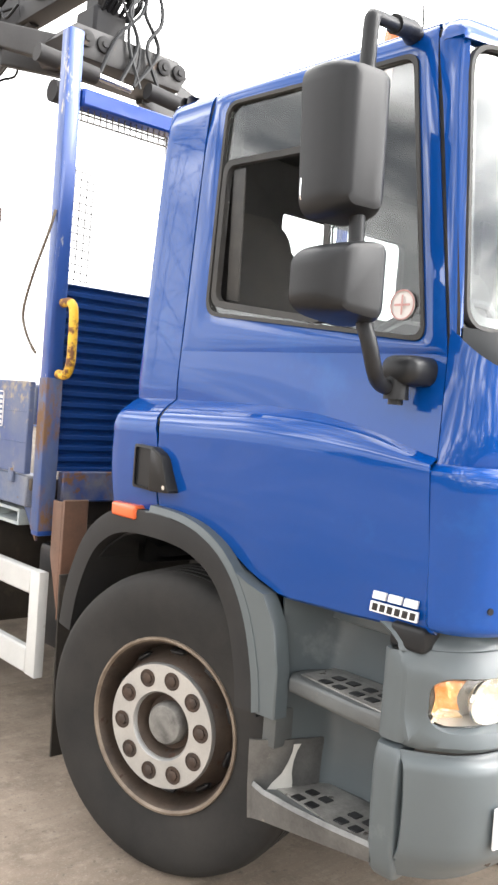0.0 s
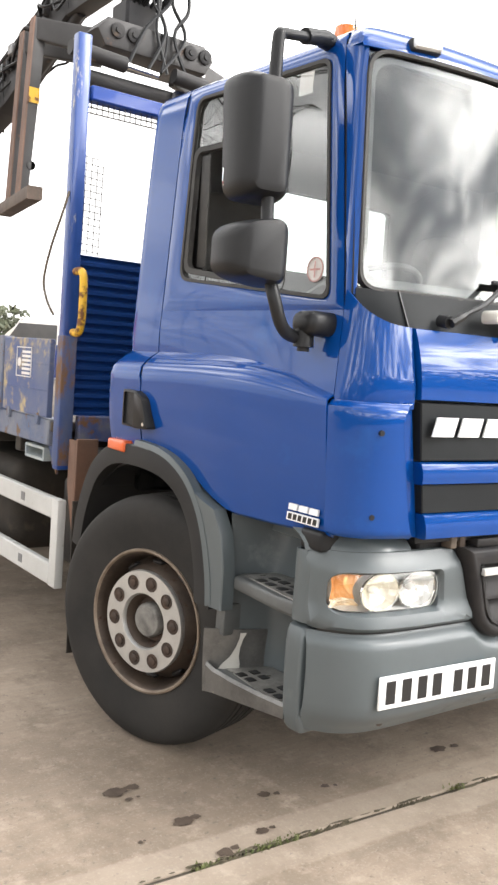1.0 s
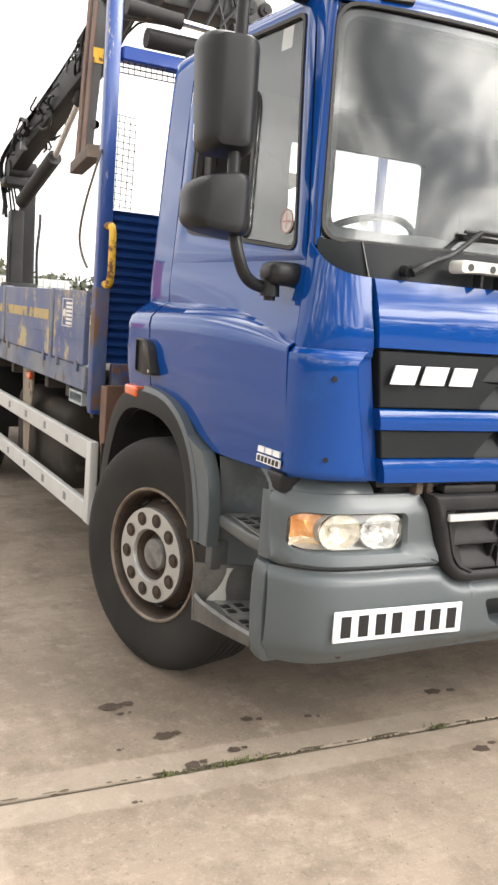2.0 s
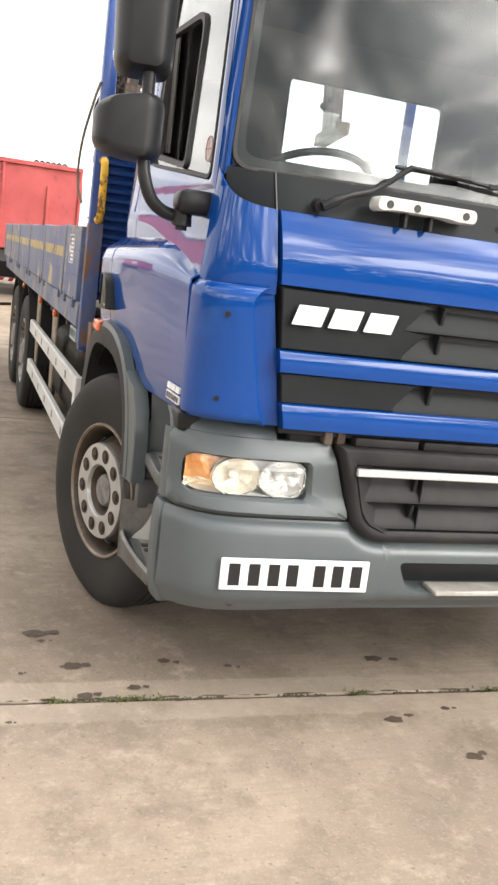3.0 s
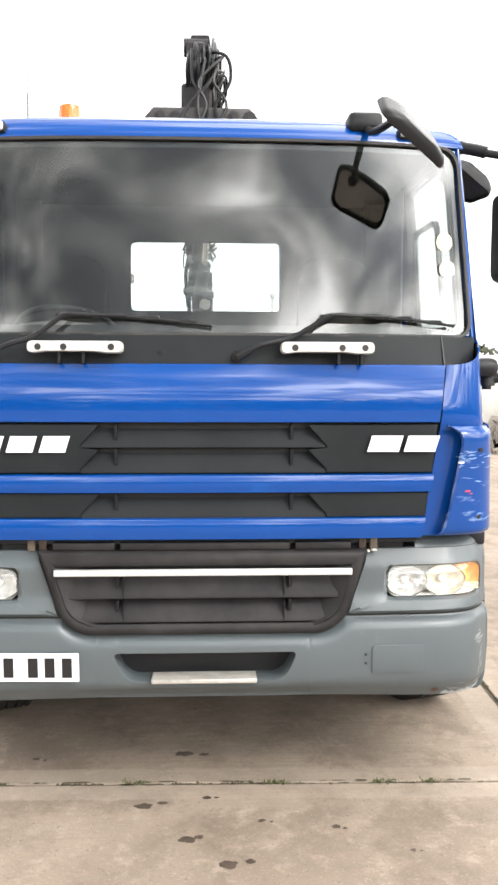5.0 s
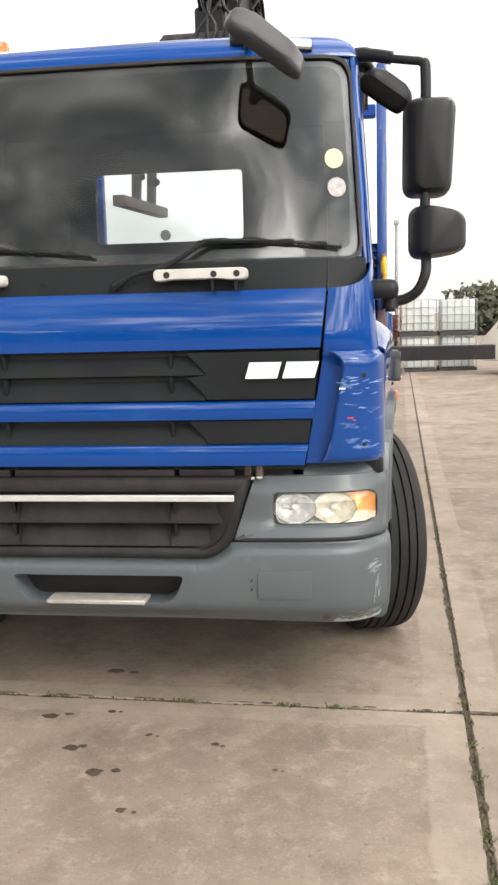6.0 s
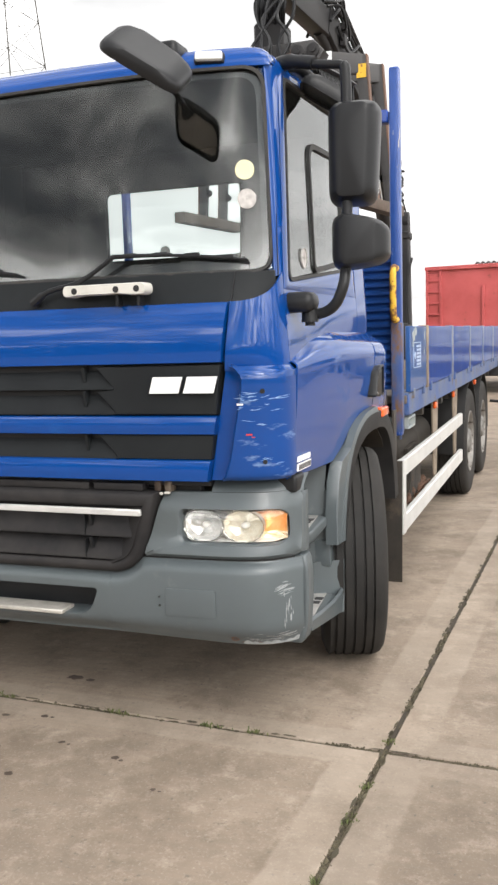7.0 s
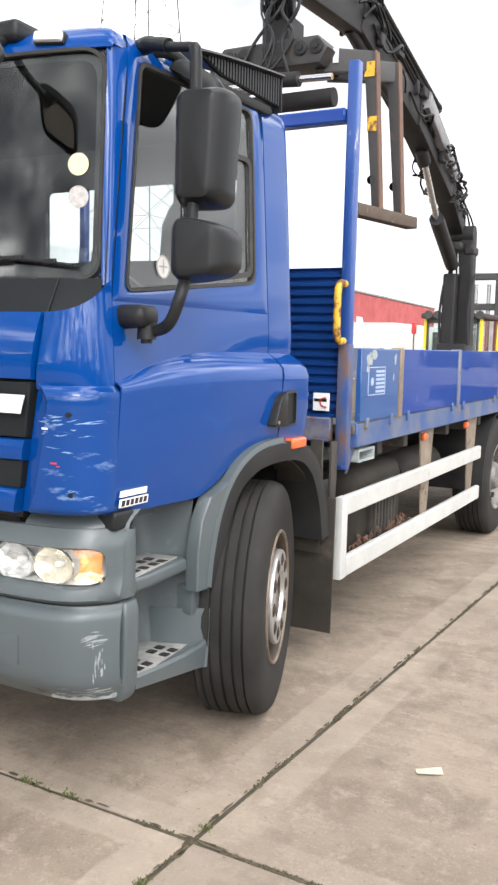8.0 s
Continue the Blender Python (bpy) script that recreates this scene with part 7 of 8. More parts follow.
boom = None
for p, q, sz in (((8.25, 3.50), (6.45, 4.00), (0.22, 0.26, 0.22, 0.30)), ((9.15, 3.16), (8.15, 3.54), (0.19, 0.20, 0.22, 0.24)), ((6.6, 3.95), (5.0, 4.44), (0.20, 0.30, 0.17, 0.28)), ((5.2, 4.42), (3.8, 4.34), (0.16, 0.26, 0.15, 0.18))):
    bm = B()
    beam(bm, (bx(p[0]), *p), (bx(q[0]), *q), *sz)
    if boom is None:
        boom = tp("crane_boom", bm, CRANE, "weathered black folding crane boom")
    else:
        tp("boom_section", bm, CRANE, parent=boom)
# dull grey valve cover on the main boom
bm = B()
beam(bm, (bx(7.4) + 0.05, 7.5, 3.79), (bx(6.6) + 0.05, 6.55, 4.12), 0.25, 0.18)
beam(bm, (bx(8.2) + 0.05, 8.1, 3.66), (bx(7.7) + 0.05, 7.7, 3.76), 0.22, 0.15, 0.24, 0.17)
tp("valve_cover", bm, GALV_DULL, "dull grey valve cover", parent=boom)
for p, q, r, nm, mt in (((8.85, 2.72), (7.75, 3.14), 0.085, "lift_cylinder", CRANE), ((7.75, 3.14), (7.0, 3.66), 0.035, "cylinder_rod", CHROME), ((7.06, 3.62), (6.92, 3.72), 0.07, "cylinder_lug", CRANE), ((8.3, 3.72), (6.4, 4.22), 0.055, "extension_cylinder", CRANE), ((7.0, 4.02), (5.0, 4.62), 0.04, "extension_cylinder", CRANE), ((6.0, 3.98), (4.9, 4.30), 0.045, "extension_cylinder", CRANE)):
    bm = B()
    rod(bm, (bx(p[0]), p[0], p[1]), (bx(q[0]), q[0], q[1]), r, 14)
    tp(nm, bm, mt, parent=boom)
rnd = random.Random(4)
for k in range(15):
    bm = B()
    x = rnd.uniform(-0.13, 0.13)
    pts = [(x, 9.22, 2.7 + rnd.uniform(-0.2, 0.2)), (x + rnd.uniform(-0.08, 0.08), 9.30, 3.2), (x, 8.85, 3.44 + rnd.uniform(0, 0.08)), (x + rnd.uniform(-0.05, 0.05), 8.1, 3.66 + rnd.uniform(0, 0.08)), (x, 7.1, 3.92 + rnd.uniform(0, 0.1)), (x, 6.1, 4.26 + rnd.uniform(0, 0.08)), (x * 0.8, 5.0, 4.60 + rnd.uniform(0, 0.06)), (x * 0.9, 4.3, 4.50 + rnd.uniform(0, 0.1)), (x * 0.8 + 0.02, 3.85, 4.38), (x * 0.8 + rnd.uniform(0, 0.05), 3.62, 4.2 + rnd.uniform(-0.1, 0.1)), (x * 0.8, 3.72, 3.99)]
    tube(bm, spline([(px + bx(py), py, pz) for px, py, pz in pts], 5), 0.013, 6)
    tp("hydraulic_hose", bm, BLACK, parent=boom)
for y, z in ((8.9, 3.40), (8.0, 3.70), (7.1, 3.98), (6.3, 4.20), (5.4, 4.46), (4.4, 4.50), (8.5, 3.56)):
    bm = B()
    box(bm, (bx(y) - 0.135, y - 0.03, z - 0.09), (bx(y) + 0.135, y + 0.03, z + 0.05), 0.015)
    tp("hose_clamp", bm, CRANE, parent=boom)
rc = random.Random(17)


def boom_z(y):
    return L(y, (3.8, 4.34), (5.1, 4.42), (6.5, 3.98), (8.2, 3.52), (9.15, 3.16))


for k in range(22):
    y = rc.uniform(4.4, 8.9)
    sx = rc.choice((-1, 1))
    bm = B()
    x0 = bx(y) + sx * rc.uniform(0.09, 0.13)
    top = boom_z(y) + rc.uniform(-0.08, 0.2)
    dy = rc.uniform(0.25, 0.7)
    tube(bm, spline([(x0, y, top), (x0 + sx * rc.uniform(0.03, 0.10), y - dy * 0.3, top + rc.uniform(-0.05, 0.12)), (x0 + sx * rc.uniform(0.02, 0.1), y - dy * 0.7, boom_z(y - dy * 0.7) + rc.uniform(-0.12, 0.2)), (bx(y - dy) + sx * 0.1, y - dy, boom_z(y - dy) + rc.uniform(-0.05, 0.12))], 5), rc.uniform(0.009, 0.015), 6)
    tp("hydraulic_hose", bm, BLACK, parent=boom)
for k in range(16):
    y = rc.uniform(4.6, 9.0)
    sx = rc.choice((-1, 1))
    bm = B()
    a = Vector((bx(y) + sx * 0.12, y, boom_z(y) + rc.uniform(-0.1, 0.22)))
    q = Vector((rc.uniform(0.02, 0.05), rc.uniform(0.03, 0.09), rc.uniform(0.025, 0.06)))
    box(bm, a - q, a + q, 0.008)
    tp("valve_block", bm, CRANE if k % 4 else GALV_DULL, parent=boom)
for k in range(20):
    # tangled hoses round the slewing valves
    y = rc.uniform(7.3, 8.7)
    sx = rc.choice((-1, 1, 1))
    c0 = Vector((bx(y) + sx * rc.uniform(0.12, 0.2), y, boom_z(y) + rc.uniform(-0.12, 0.2)))
    r0, ph = rc.uniform(0.06, 0.17), rc.uniform(0, 6)
    bm = B()
    tube(bm, spline([c0 + Vector((sx * rc.uniform(-0.04, 0.05), r0 * 1.3 * math.cos(ph + q), r0 * 0.8 * math.sin(ph + q))) for q in np.linspace(0, rc.uniform(2.5, 4.6), 5)], 5), rc.uniform(0.010, 0.017), 6)
    tp("hydraulic_hose", bm, BLACK, parent=boom)
for dx, dz in ((0.06, 0.0), (0.12, -0.03), (0.0, 0.02)):
    bm = B()
    rod(bm, (bx(7.2) + dx, 7.15, 4.22 + dz), (bx(5.0) + dx, 5.0, 4.72 + dz), 0.022, 8)
    tp("hose_guide_bar", bm, CRANE, parent=boom)
bm = B()
tube(bm, spline([(bx(7.2) + 0.06, 7.13, 4.22), (bx(7.2) + 0.07, 7.29, 4.19), (bx(7.2) + 0.07, 7.33, 4.25), (bx(7.2) + 0.06, 7.23, 4.27)], 4), 0.02, 8)
tp("guide_hook", bm, CRANE, parent=boom)
for s in (-1, 1):
    bm = B()
    tube(bm, [(s * 1.2, 8.5, 0.72), (s * 1.42, 8.5, 0.70), (s * 1.46, 8.5, 0.74)], 0.018, 8)
    rod(bm, (s * 1.45, 8.5, 0.735), (s * 1.48, 8.5, 0.755), 0.03, 10)
    tp("stabiliser_lever", bm, CRANE)

# ---- brick grab hung from the boom ----
grab = thing("brick_grab", 0, 3.65, 2.55, "weathered steel brick grab hanging from the crane boom", "crane grab")
GO = Matrix.Translation((0, -3.65, -2.55))


def gp(name, bm, m, label=""):
    bmesh.ops.transform(bm, matrix=GO, verts=bm.verts[:])
    return part(name, bm, m, grab, label)


bm = B()
box(bm, (-0.15, 3.72, 4.0), (0.0, 3.9, 4.36), 0.02)
box(bm, (-0.19, 3.70, 3.76), (0.05, 3.94, 4.03), 0.02)
rod(bm, (-0.17, 3.82, 4.34), (0.02, 3.82, 4.34), 0.07, 14)
gp("rotator", bm, CRANE, "black hydraulic rotator")
bm = B()
prism(bm, [(-0.42, 3.60), (0.36, 3.60), (0.42, 3.70), (0.34, 3.79), (-0.40, 3.79), (-0.48, 3.70)], "y", 3.52, 3.92, 0.02)
gp("grab_body", bm, GRAB)
for s in (-1, 1):
    YA, YB = (3.77, 4.07) if s > 0 else (3.96, 4.28)
    F0, F1 = (3.47, 4.26) if s > 0 else (3.59, 4.52)
    zt_, lean_ = (3.70, 0.085) if s > 0 else (3.80, 0.065)

    def gx(y):
        # the grab hangs a little turned
        return 0.67 + 0.20 * (y - 3.5) if s > 0 else -0.82 + 0.155 * (y - 3.6)
    for x in (0.22, 0.34):
        bm = B()
        lathe(bm, [(0.05, 0), (0.05, 0.012), (0.04, 0.016), (0.022, 0.016), (0.02, 0.026), (0.001, 0.026)], 18, Matrix.Translation((s * x, 3.515, 3.71)) @ Matrix.Rotation(radians(-90), 4, "Z"))
        gp("pivot_boss", bm, CRANE)
    for y in (YA, YB):
        xt, xb = gx(y) - s * lean_, gx(y)
        bm = B()
        beam(bm, (s * 0.28, 3.66 if y == YA else 3.86, 3.66), (xt + s * 0.03, y, zt_ - 0.07), 0.05, 0.18, 0.05, 0.14)
        gp("cross_arm", bm, GRAB)
        bm = B()
        prism(bm, [(xt - 0.043, zt_), (xt + 0.043, zt_), (xb + 0.028, 2.62), (xb - 0.028, 2.62)], "y", y - 0.03, y + 0.03, 0.004)
        gp("jaw_leg", bm, GRAB)
        bm = B()
        prism(bm, [(xt + s * 0.043, zt_), (xt + s * 0.053, zt_), (xb + s * 0.040, 2.62), (xb + s * 0.029, 2.62)], "y", y - 0.036, y + 0.036)
        gp("leg_edge", bm, GRAB_EDGE, "rusty leg edge")
        bm = B()
        lathe(bm, [(0.03, -0.036), (0.03, 0.036), (0.018, 0.044), (0.001, 0.044)], 14, Matrix.Translation((xb - s * 0.04, y, 2.83)) @ Matrix.Rotation(radians(90), 4, "Z"))
        gp("leg_pin", bm, CRANE)
    bm = B()
    beam(bm, (gx(F0), F0, 2.595), (gx(F1), F1, 2.595), 0.10, 0.085, 0.10, 0.085)
    gp("jaw_foot", bm, GRAB_FOOT, "rust-brown jaw foot bar")

    def on_leg(z):
        return gx(YA) - s * lean_ * (z - 2.62) / (zt_ - 2.62)
    for z in ((3.58, 3.21) if s > 0 else (3.29,)):
        bm = B()
        box(bm, (on_leg(z) - 0.036, YA - 0.038, z - 0.05), (on_leg(z) + 0.036, YA - 0.034, z + 0.05))
        gp("warning_patch", bm, YELLOW, "yellow warning patch")
    if s > 0:
        bm = B()
        box(bm, (0.40, 3.662, 3.63), (0.44, 3.668, 3.73))
        gp("white_label", bm, WHITE, "small white label")
    bm = B()
    a0, a1, a2 = (0.02, 0.28, 0.52) if s > 0 else (0.72, 0.34, 0.10)
    rod(bm, (s * a0, 3.38, 3.48), (s * a1, 3.38, 3.46), 0.05, 14)
    gp("grab_cylinder", bm, CRANE)
    bm = B()
    rod(bm, (s * a1, 3.38, 3.46), (s * a2, 3.38, 3.45), 0.024, 10)
    gp("cylinder_rod", bm, CHROME)
bm = B()
rod(bm, (-0.5, 3.6, 3.38), (0.45, 3.6, 3.38), 0.065, 14)
gp("grab_cylinder", bm, CRANE)
for k in range(6):
    bm = B()
    a, f_ = rnd.uniform(-0.2, 0.12), rnd.uniform(0.03, 0.14)
    tube(bm, spline([(a * 0.5 - 0.05, 3.72, 4.3 - rnd.uniform(0, 0.25)), (a * 0.6 + f_ * rnd.choice((-0.6, 1)), 3.58, 4.25 - rnd.uniform(0, 0.15)), (a + f_ * rnd.choice((-0.4, 1)), 3.52, 3.98), (a + rnd.uniform(-0.05, 0.1), 3.5, 3.78), (a + rnd.uniform(-0.2, 0.2), 3.45, 3.5)], 5), rnd.uniform(0.009, 0.014), 6)
    gp("hydraulic_hose", bm, BLACK)

# ---- stickers on the glass ----
for x, z, mt, lab in ((0.972, 2.255, None, "pale yellow round permit on the windscreen"), (0.982, 2.145, PERMIT_GREY, "greyish round permit on the windscreen")):
    bm = B()
    y = ws_y(x, z) + 0.0065
    lathe(bm, [(0.037, 0.0), (0.037, 0.001), (0.001, 0.001)], 28, Matrix.Translation((x, y, z)) @ Matrix.Rotation(radians(-90 + 16), 4, "Z"))
    tp("round_permit", bm, mt or PERMIT, lab)
for s, y, z in ((-1, 0.372, 1.935), (1, 0.522, 1.94)):
    bm = B()
    x = x_up(z) - 0.004
    lathe(bm, [(0.042, 0.0), (0.042, 0.001), (0.001, 0.001)], 28, Matrix.Translation((s * x, y, z)))
    st = tp("round_sticker", bm, PERMIT_PALE, "round pale window sticker with a red cross")
    bm = B()
    x += 0.003
    box(bm, (s * x, y - 0.027, z - 0.003), (s * (x + 0.0006), y + 0.027, z + 0.003))
    box(bm, (s * (x + 0.0007), y - 0.003, z - 0.027), (s * (x + 0.0013), y + 0.003, z + 0.027))
    tube(bm, [(s * x, y + 0.04 * math.cos(math.tau * k / 28), z + 0.04 * math.sin(math.tau * k / 28)) for k in range(29)], 0.0022, 5)
    tp("sticker_cross", bm, FADED_RED if s < 0 else PERMIT_GREY, parent=st)
bm = B()
box(bm, (-1.056, 0.515, 2.545), (-1.058, 0.59, 2.62), 0.0)
tp("glass_tag", bm, PERMIT_PALE, "pale square tag on the door glass")
bm = B()
lathe(bm, [(0.03, 0.0), (0.03, 0.002), (0.001, 0.002)], 24, Matrix.Translation((0.0, 1.54, 2.115)) @ Matrix.Rotation(radians(-90), 4, "Z"))
tp("rear_window_sticker", bm, PERMIT_PALE, "small round sticker on the rear window")


# ---- yard slabs, joints, stains ----
def build_slabs():
    W, D, g = 3.72, 4.9, 0.024
    me = None
    for i in range(-4, 4):
        for j in range(-3, 7):
            if me is None:
                bm = B()
                box(bm, (g / 2, g / 2, -0.09), (W - g / 2, D - g / 2, 0), 0.004, 1)
                me = bpy.data.meshes.new("slab")
                bm.to_mesh(me)
                bm.free()
                me.materials.append(CONCRETE)
                shaded_me = me.copy()
                shaded_me.materials[0] = CONCRETE_SHADED
            # the lorry's row is toned darker, with the shade beneath it put into the colour
            ob = new("slab", shaded_me if i == -1 and j >= 0 else me)
            ob.parent = ground
            ob.matrix_basis = yard_m @ Matrix.Translation((i * W, j * D, rnd.uniform(-0.002, 0.002)))
    bm = B()
    for i in range(-4, 5):
        box(bm, (i * W - 0.03, -3 * D, -0.06), (i * W + 0.03, 7 * D, -0.009), m=yard_m)
    for j in range(-3, 8):
        box(bm, (-4 * W, j * D - 0.03, -0.06), (4 * W, j * D + 0.03, -0.0095), m=yard_m)
    jt = part("joint_filler", bm, JOINT, ground, "dirt-filled slab joints", 0)
    # moss and grit lumps in the nearest joints
    bm = B()
    rm = random.Random(31)
    for k in range(6000):
        if k % 2:
            u, v = rm.uniform(-3.6, 1.2), rm.gauss(0, 0.011)
        else:
            u, v = rm.gauss(0, 0.009), rm.uniform(-1.6, 6.0)
        if noise.noise((u * 3.0, v * 3.0, 1.7)) < -0.1:
            continue
        r_ = rm.uniform(0.004, 0.012)
        p_ = yard_m @ Vector((u, v, -0.008))
        ring = [bm.verts.new((p_.x + r_ * rm.uniform(0.7, 1.3) * math.cos(a_), p_.y + r_ * rm.uniform(0.7, 1.3) * math.sin(a_), p_.z)) for a_ in (0, 1.26, 2.5, 3.77, 5.03)]
        tip = bm.verts.new((p_.x, p_.y, p_.z + r_ * rm.uniform(0.5, 1.2)))
        for q_ in range(5):
            bm.faces.new((ring[q_], ring[(q_ + 1) % 5], tip))
    # crumbled slab edges
    for k in range(340):
        along = k % 2
        u, v = rm.uniform(-3.6, 3.5) if along else rm.uniform(-1.6, 6.0), rm.choice((-1, 1)) * rm.uniform(0.009, 0.015)
        ln, wd_ = rm.uniform(0.01, 0.05), rm.uniform(0.003, 0.011)
        ring = []
        for q_ in range(9):
            a_ = math.tau * q_ / 9
            e, f = u + ln * rm.uniform(0.6, 1.1) * math.cos(a_), v + wd_ * rm.uniform(0.5, 1.2) * math.sin(a_)
            p_ = yard_m @ Vector((e, f, 0.003) if along else (f, e, 0.003))
            ring.append(bm.verts.new(p_))
        bm.faces.new(ring)
    ms = tagged(part("moss", bm, MOSS, None, "", 0), "moss and grit packed in the concrete joints", "moss", kind="stuff")
    ms.matrix_basis = ground.matrix_basis
    # weeds along the joints
    bm = B()
    rw = random.Random(9)
    spots = [(-1.18, 0.272, 0.12), (-1.45, 0.283, 0.05), (0.30, 0.21, 0.06), (0.75, 0.19, 0.05), (1.469, -0.35, 0.035), (1.453, -0.72, 0.04), (1.494, 0.25, 0.03), (0.95, 0.183, 0.05), (2.2, 0.13, 0.05), (1.443, -0.95, 0.035), (1.478, -0.12, 0.03), (-0.3, 0.24, 0.04)]
    for sx, sy, rad in spots:
        for k in range(int(1000 * rad)):
            a_, b_ = rw.gauss(0, rad * 0.6), rw.gauss(0, 0.011)
            x, y = (sx + b_ + 0.042 * a_, sy + a_) if abs(sx - 1.47) < 0.04 else (sx + a_, sy + b_ - 0.042 * a_)
            h, a = rw.uniform(0.003, 0.012), rw.uniform(0, math.tau)
            dx, dy = math.cos(a) * rw.uniform(0.006, 0.02), math.sin(a) * rw.uniform(0.006, 0.02)
            wx, wy = -math.sin(a) * 0.003, math.cos(a) * 0.003
            v = [bm.verts.new(p) for p in ((x - wx, y - wy, -0.006), (x + wx, y + wy, -0.006), (x + dx * 0.7 + wx * 1.4, y + dy * 0.7 + wy * 1.4, h * 0.8), (x + dx, y + dy, h))]
            bm.faces.new(v)
    wd = tagged(part("weeds", bm, WEED, None, "", 0), "small green weeds in the concrete joints", "weeds", kind="stuff")
    wd.matrix_basis = ground.matrix_basis
    # oil drips
    for x, y, r, q in ((-1.485, 0.842, 0.07, 1.8), (-1.37, 0.547, 0.06, 1.6), (-1.0, 0.562, 0.045, 1.5), (-0.24, 0.033, 0.05, 1.9), (0.01, 0.09, 0.03, 1.6), (-0.06, -0.233, 0.05, 1.9), (0.086, -0.408, 0.06, 1.3), (0.50, -0.17, 0.03, 1.3),
                       (0.22, -0.109, 0.026, 1.3), (0.253, -0.648, 0.035, 1.2), (-1.344, 0.312, 0.05, 1.6), (-0.096, 0.515, 0.06, 1.7), (-1.46, 0.77, 0.025, 1.3), (-1.56, 0.50, 0.018, 1.2), (-1.16, 0.36, 0.04, 1.5), (-0.75, 0.5, 0.03, 1.4), (-1.62, 0.16, 0.02, 1.2), (0.75, -0.35, 0.02, 1.4)):
        for part_k in range(2):
            bm = B()
            cx, cy = (x, y) if part_k == 0 else (x + rw.uniform(0.5, 1.2) * r * 1.6, y + rw.uniform(-0.5, 0.5) * r)
            rr = r * 0.72 if part_k == 0 else r * 0.4
            vs = []
            ph = rw.uniform(0, 9)
            for k in range(28):
                a = math.tau * k / 28
                f = rr * (0.72 + 0.3 * noise.noise((math.cos(a) * 1.6 + ph, math.sin(a) * 1.6, ph)) + 0.12 * noise.noise((math.cos(a) * 5 + ph, math.sin(a) * 5, ph)))
                vs.append(bm.verts.new((cx + f * math.cos(a) * (0.5 + 0.5 * q) * 0.95, cy + f * math.sin(a) * 0.85, 0.0035)))
            bm.faces.new(vs)
            part("oil_stain", bm, OIL, ground, "", 0)
    bm = B()
    m = Matrix.Translation((2.045, 1.011, 0.006)) @ Matrix.Rotation(radians(24), 4, "Z")
    grid(bm, [[m @ Vector((x, y, 0.004 + 0.006 * math.sin(x * 30) * math.sin(y * 40 + 1))) for x in np.linspace(-0.05, 0.05, 7)] for y in np.linspace(-0.024, 0.024, 5)])
    thicken(bm, 0.001)
    tagged(part("paper_scrap", bm, CREAM, None), "crumpled pale paper scrap lying on the concrete", "litter").matrix_basis = ground.matrix_basis


build_slabs()

# ---- yard things behind ----
RED = mat("faded_red_steel", (0.42, 0.075, 0.075), (0.33, 0.05, 0.05), rough=0.6, grain=60, blot=1.5, vary=0.2, bump=0.1, dirt=(0.22, 0.06, 0.05), dirt_at=0.6, dirt_scale=3)
LIFT_YEL = mat("forklift_yellow", (0.80, 0.66, 0.02), (0.72, 0.57, 0.02), rough=0.45, grain=80, blot=2, vary=0.12, bump=0.05)
LIFT_BLK = mat("forklift_black", (0.035, 0.035, 0.037), (0.06, 0.058, 0.056), rough=0.6, grain=80, blot=3, vary=0.3, bump=0.1)
LIFT_GLASS = glass("tinted_cab_glass", (0.62, 0.74, 0.72), 1.45)
BRICK = mat("stacked_brick_red", (0.36, 0.16, 0.10), (0.26, 0.12, 0.08), rough=0.85, grain=40, blot=5, vary=0.3, bump=0.2, island=True)
TIMBER = mat("pallet_timber", (0.33, 0.25, 0.17), (0.22, 0.17, 0.12), rough=0.85, grain=40, blot=5, vary=0.3, bump=0.2)
TANK = mat("tank_white_plastic", (0.62, 0.68, 0.64), (0.55, 0.6, 0.57), rough=0.5, grain=30, blot=2, vary=0.1, bump=0.02)
GALV = mat("galvanised_steel", (0.36, 0.37, 0.37), (0.28, 0.29, 0.29), rough=0.5, metal=0.6, grain=60, blot=6, vary=0.2, bump=0.05)
PYLON = mat("weathered_pylon_steel", (0.09, 0.09, 0.085), (0.06, 0.06, 0.058), rough=0.7, metal=0.2, grain=20, blot=2, vary=0.3, bump=0)
VAN_W = mat("van_white_paint", (0.56, 0.545, 0.50), (0.66, 0.66, 0.65), rough=0.35, grain=80, blot=2, vary=0.1, bump=0.02, coat=0.4)
LEAF = mat("tree_leaves", (0.05, 0.06, 0.032), (0.08, 0.08, 0.045), rough=0.75, grain=10, blot=0.6, vary=0.3, bump=0, island=True)
RUBBLE = mat("rubble", (0.24, 0.21, 0.18), (0.16, 0.14, 0.12), rough=0.95, grain=20, blot=3, vary=0.35, bump=0.3, island=True)


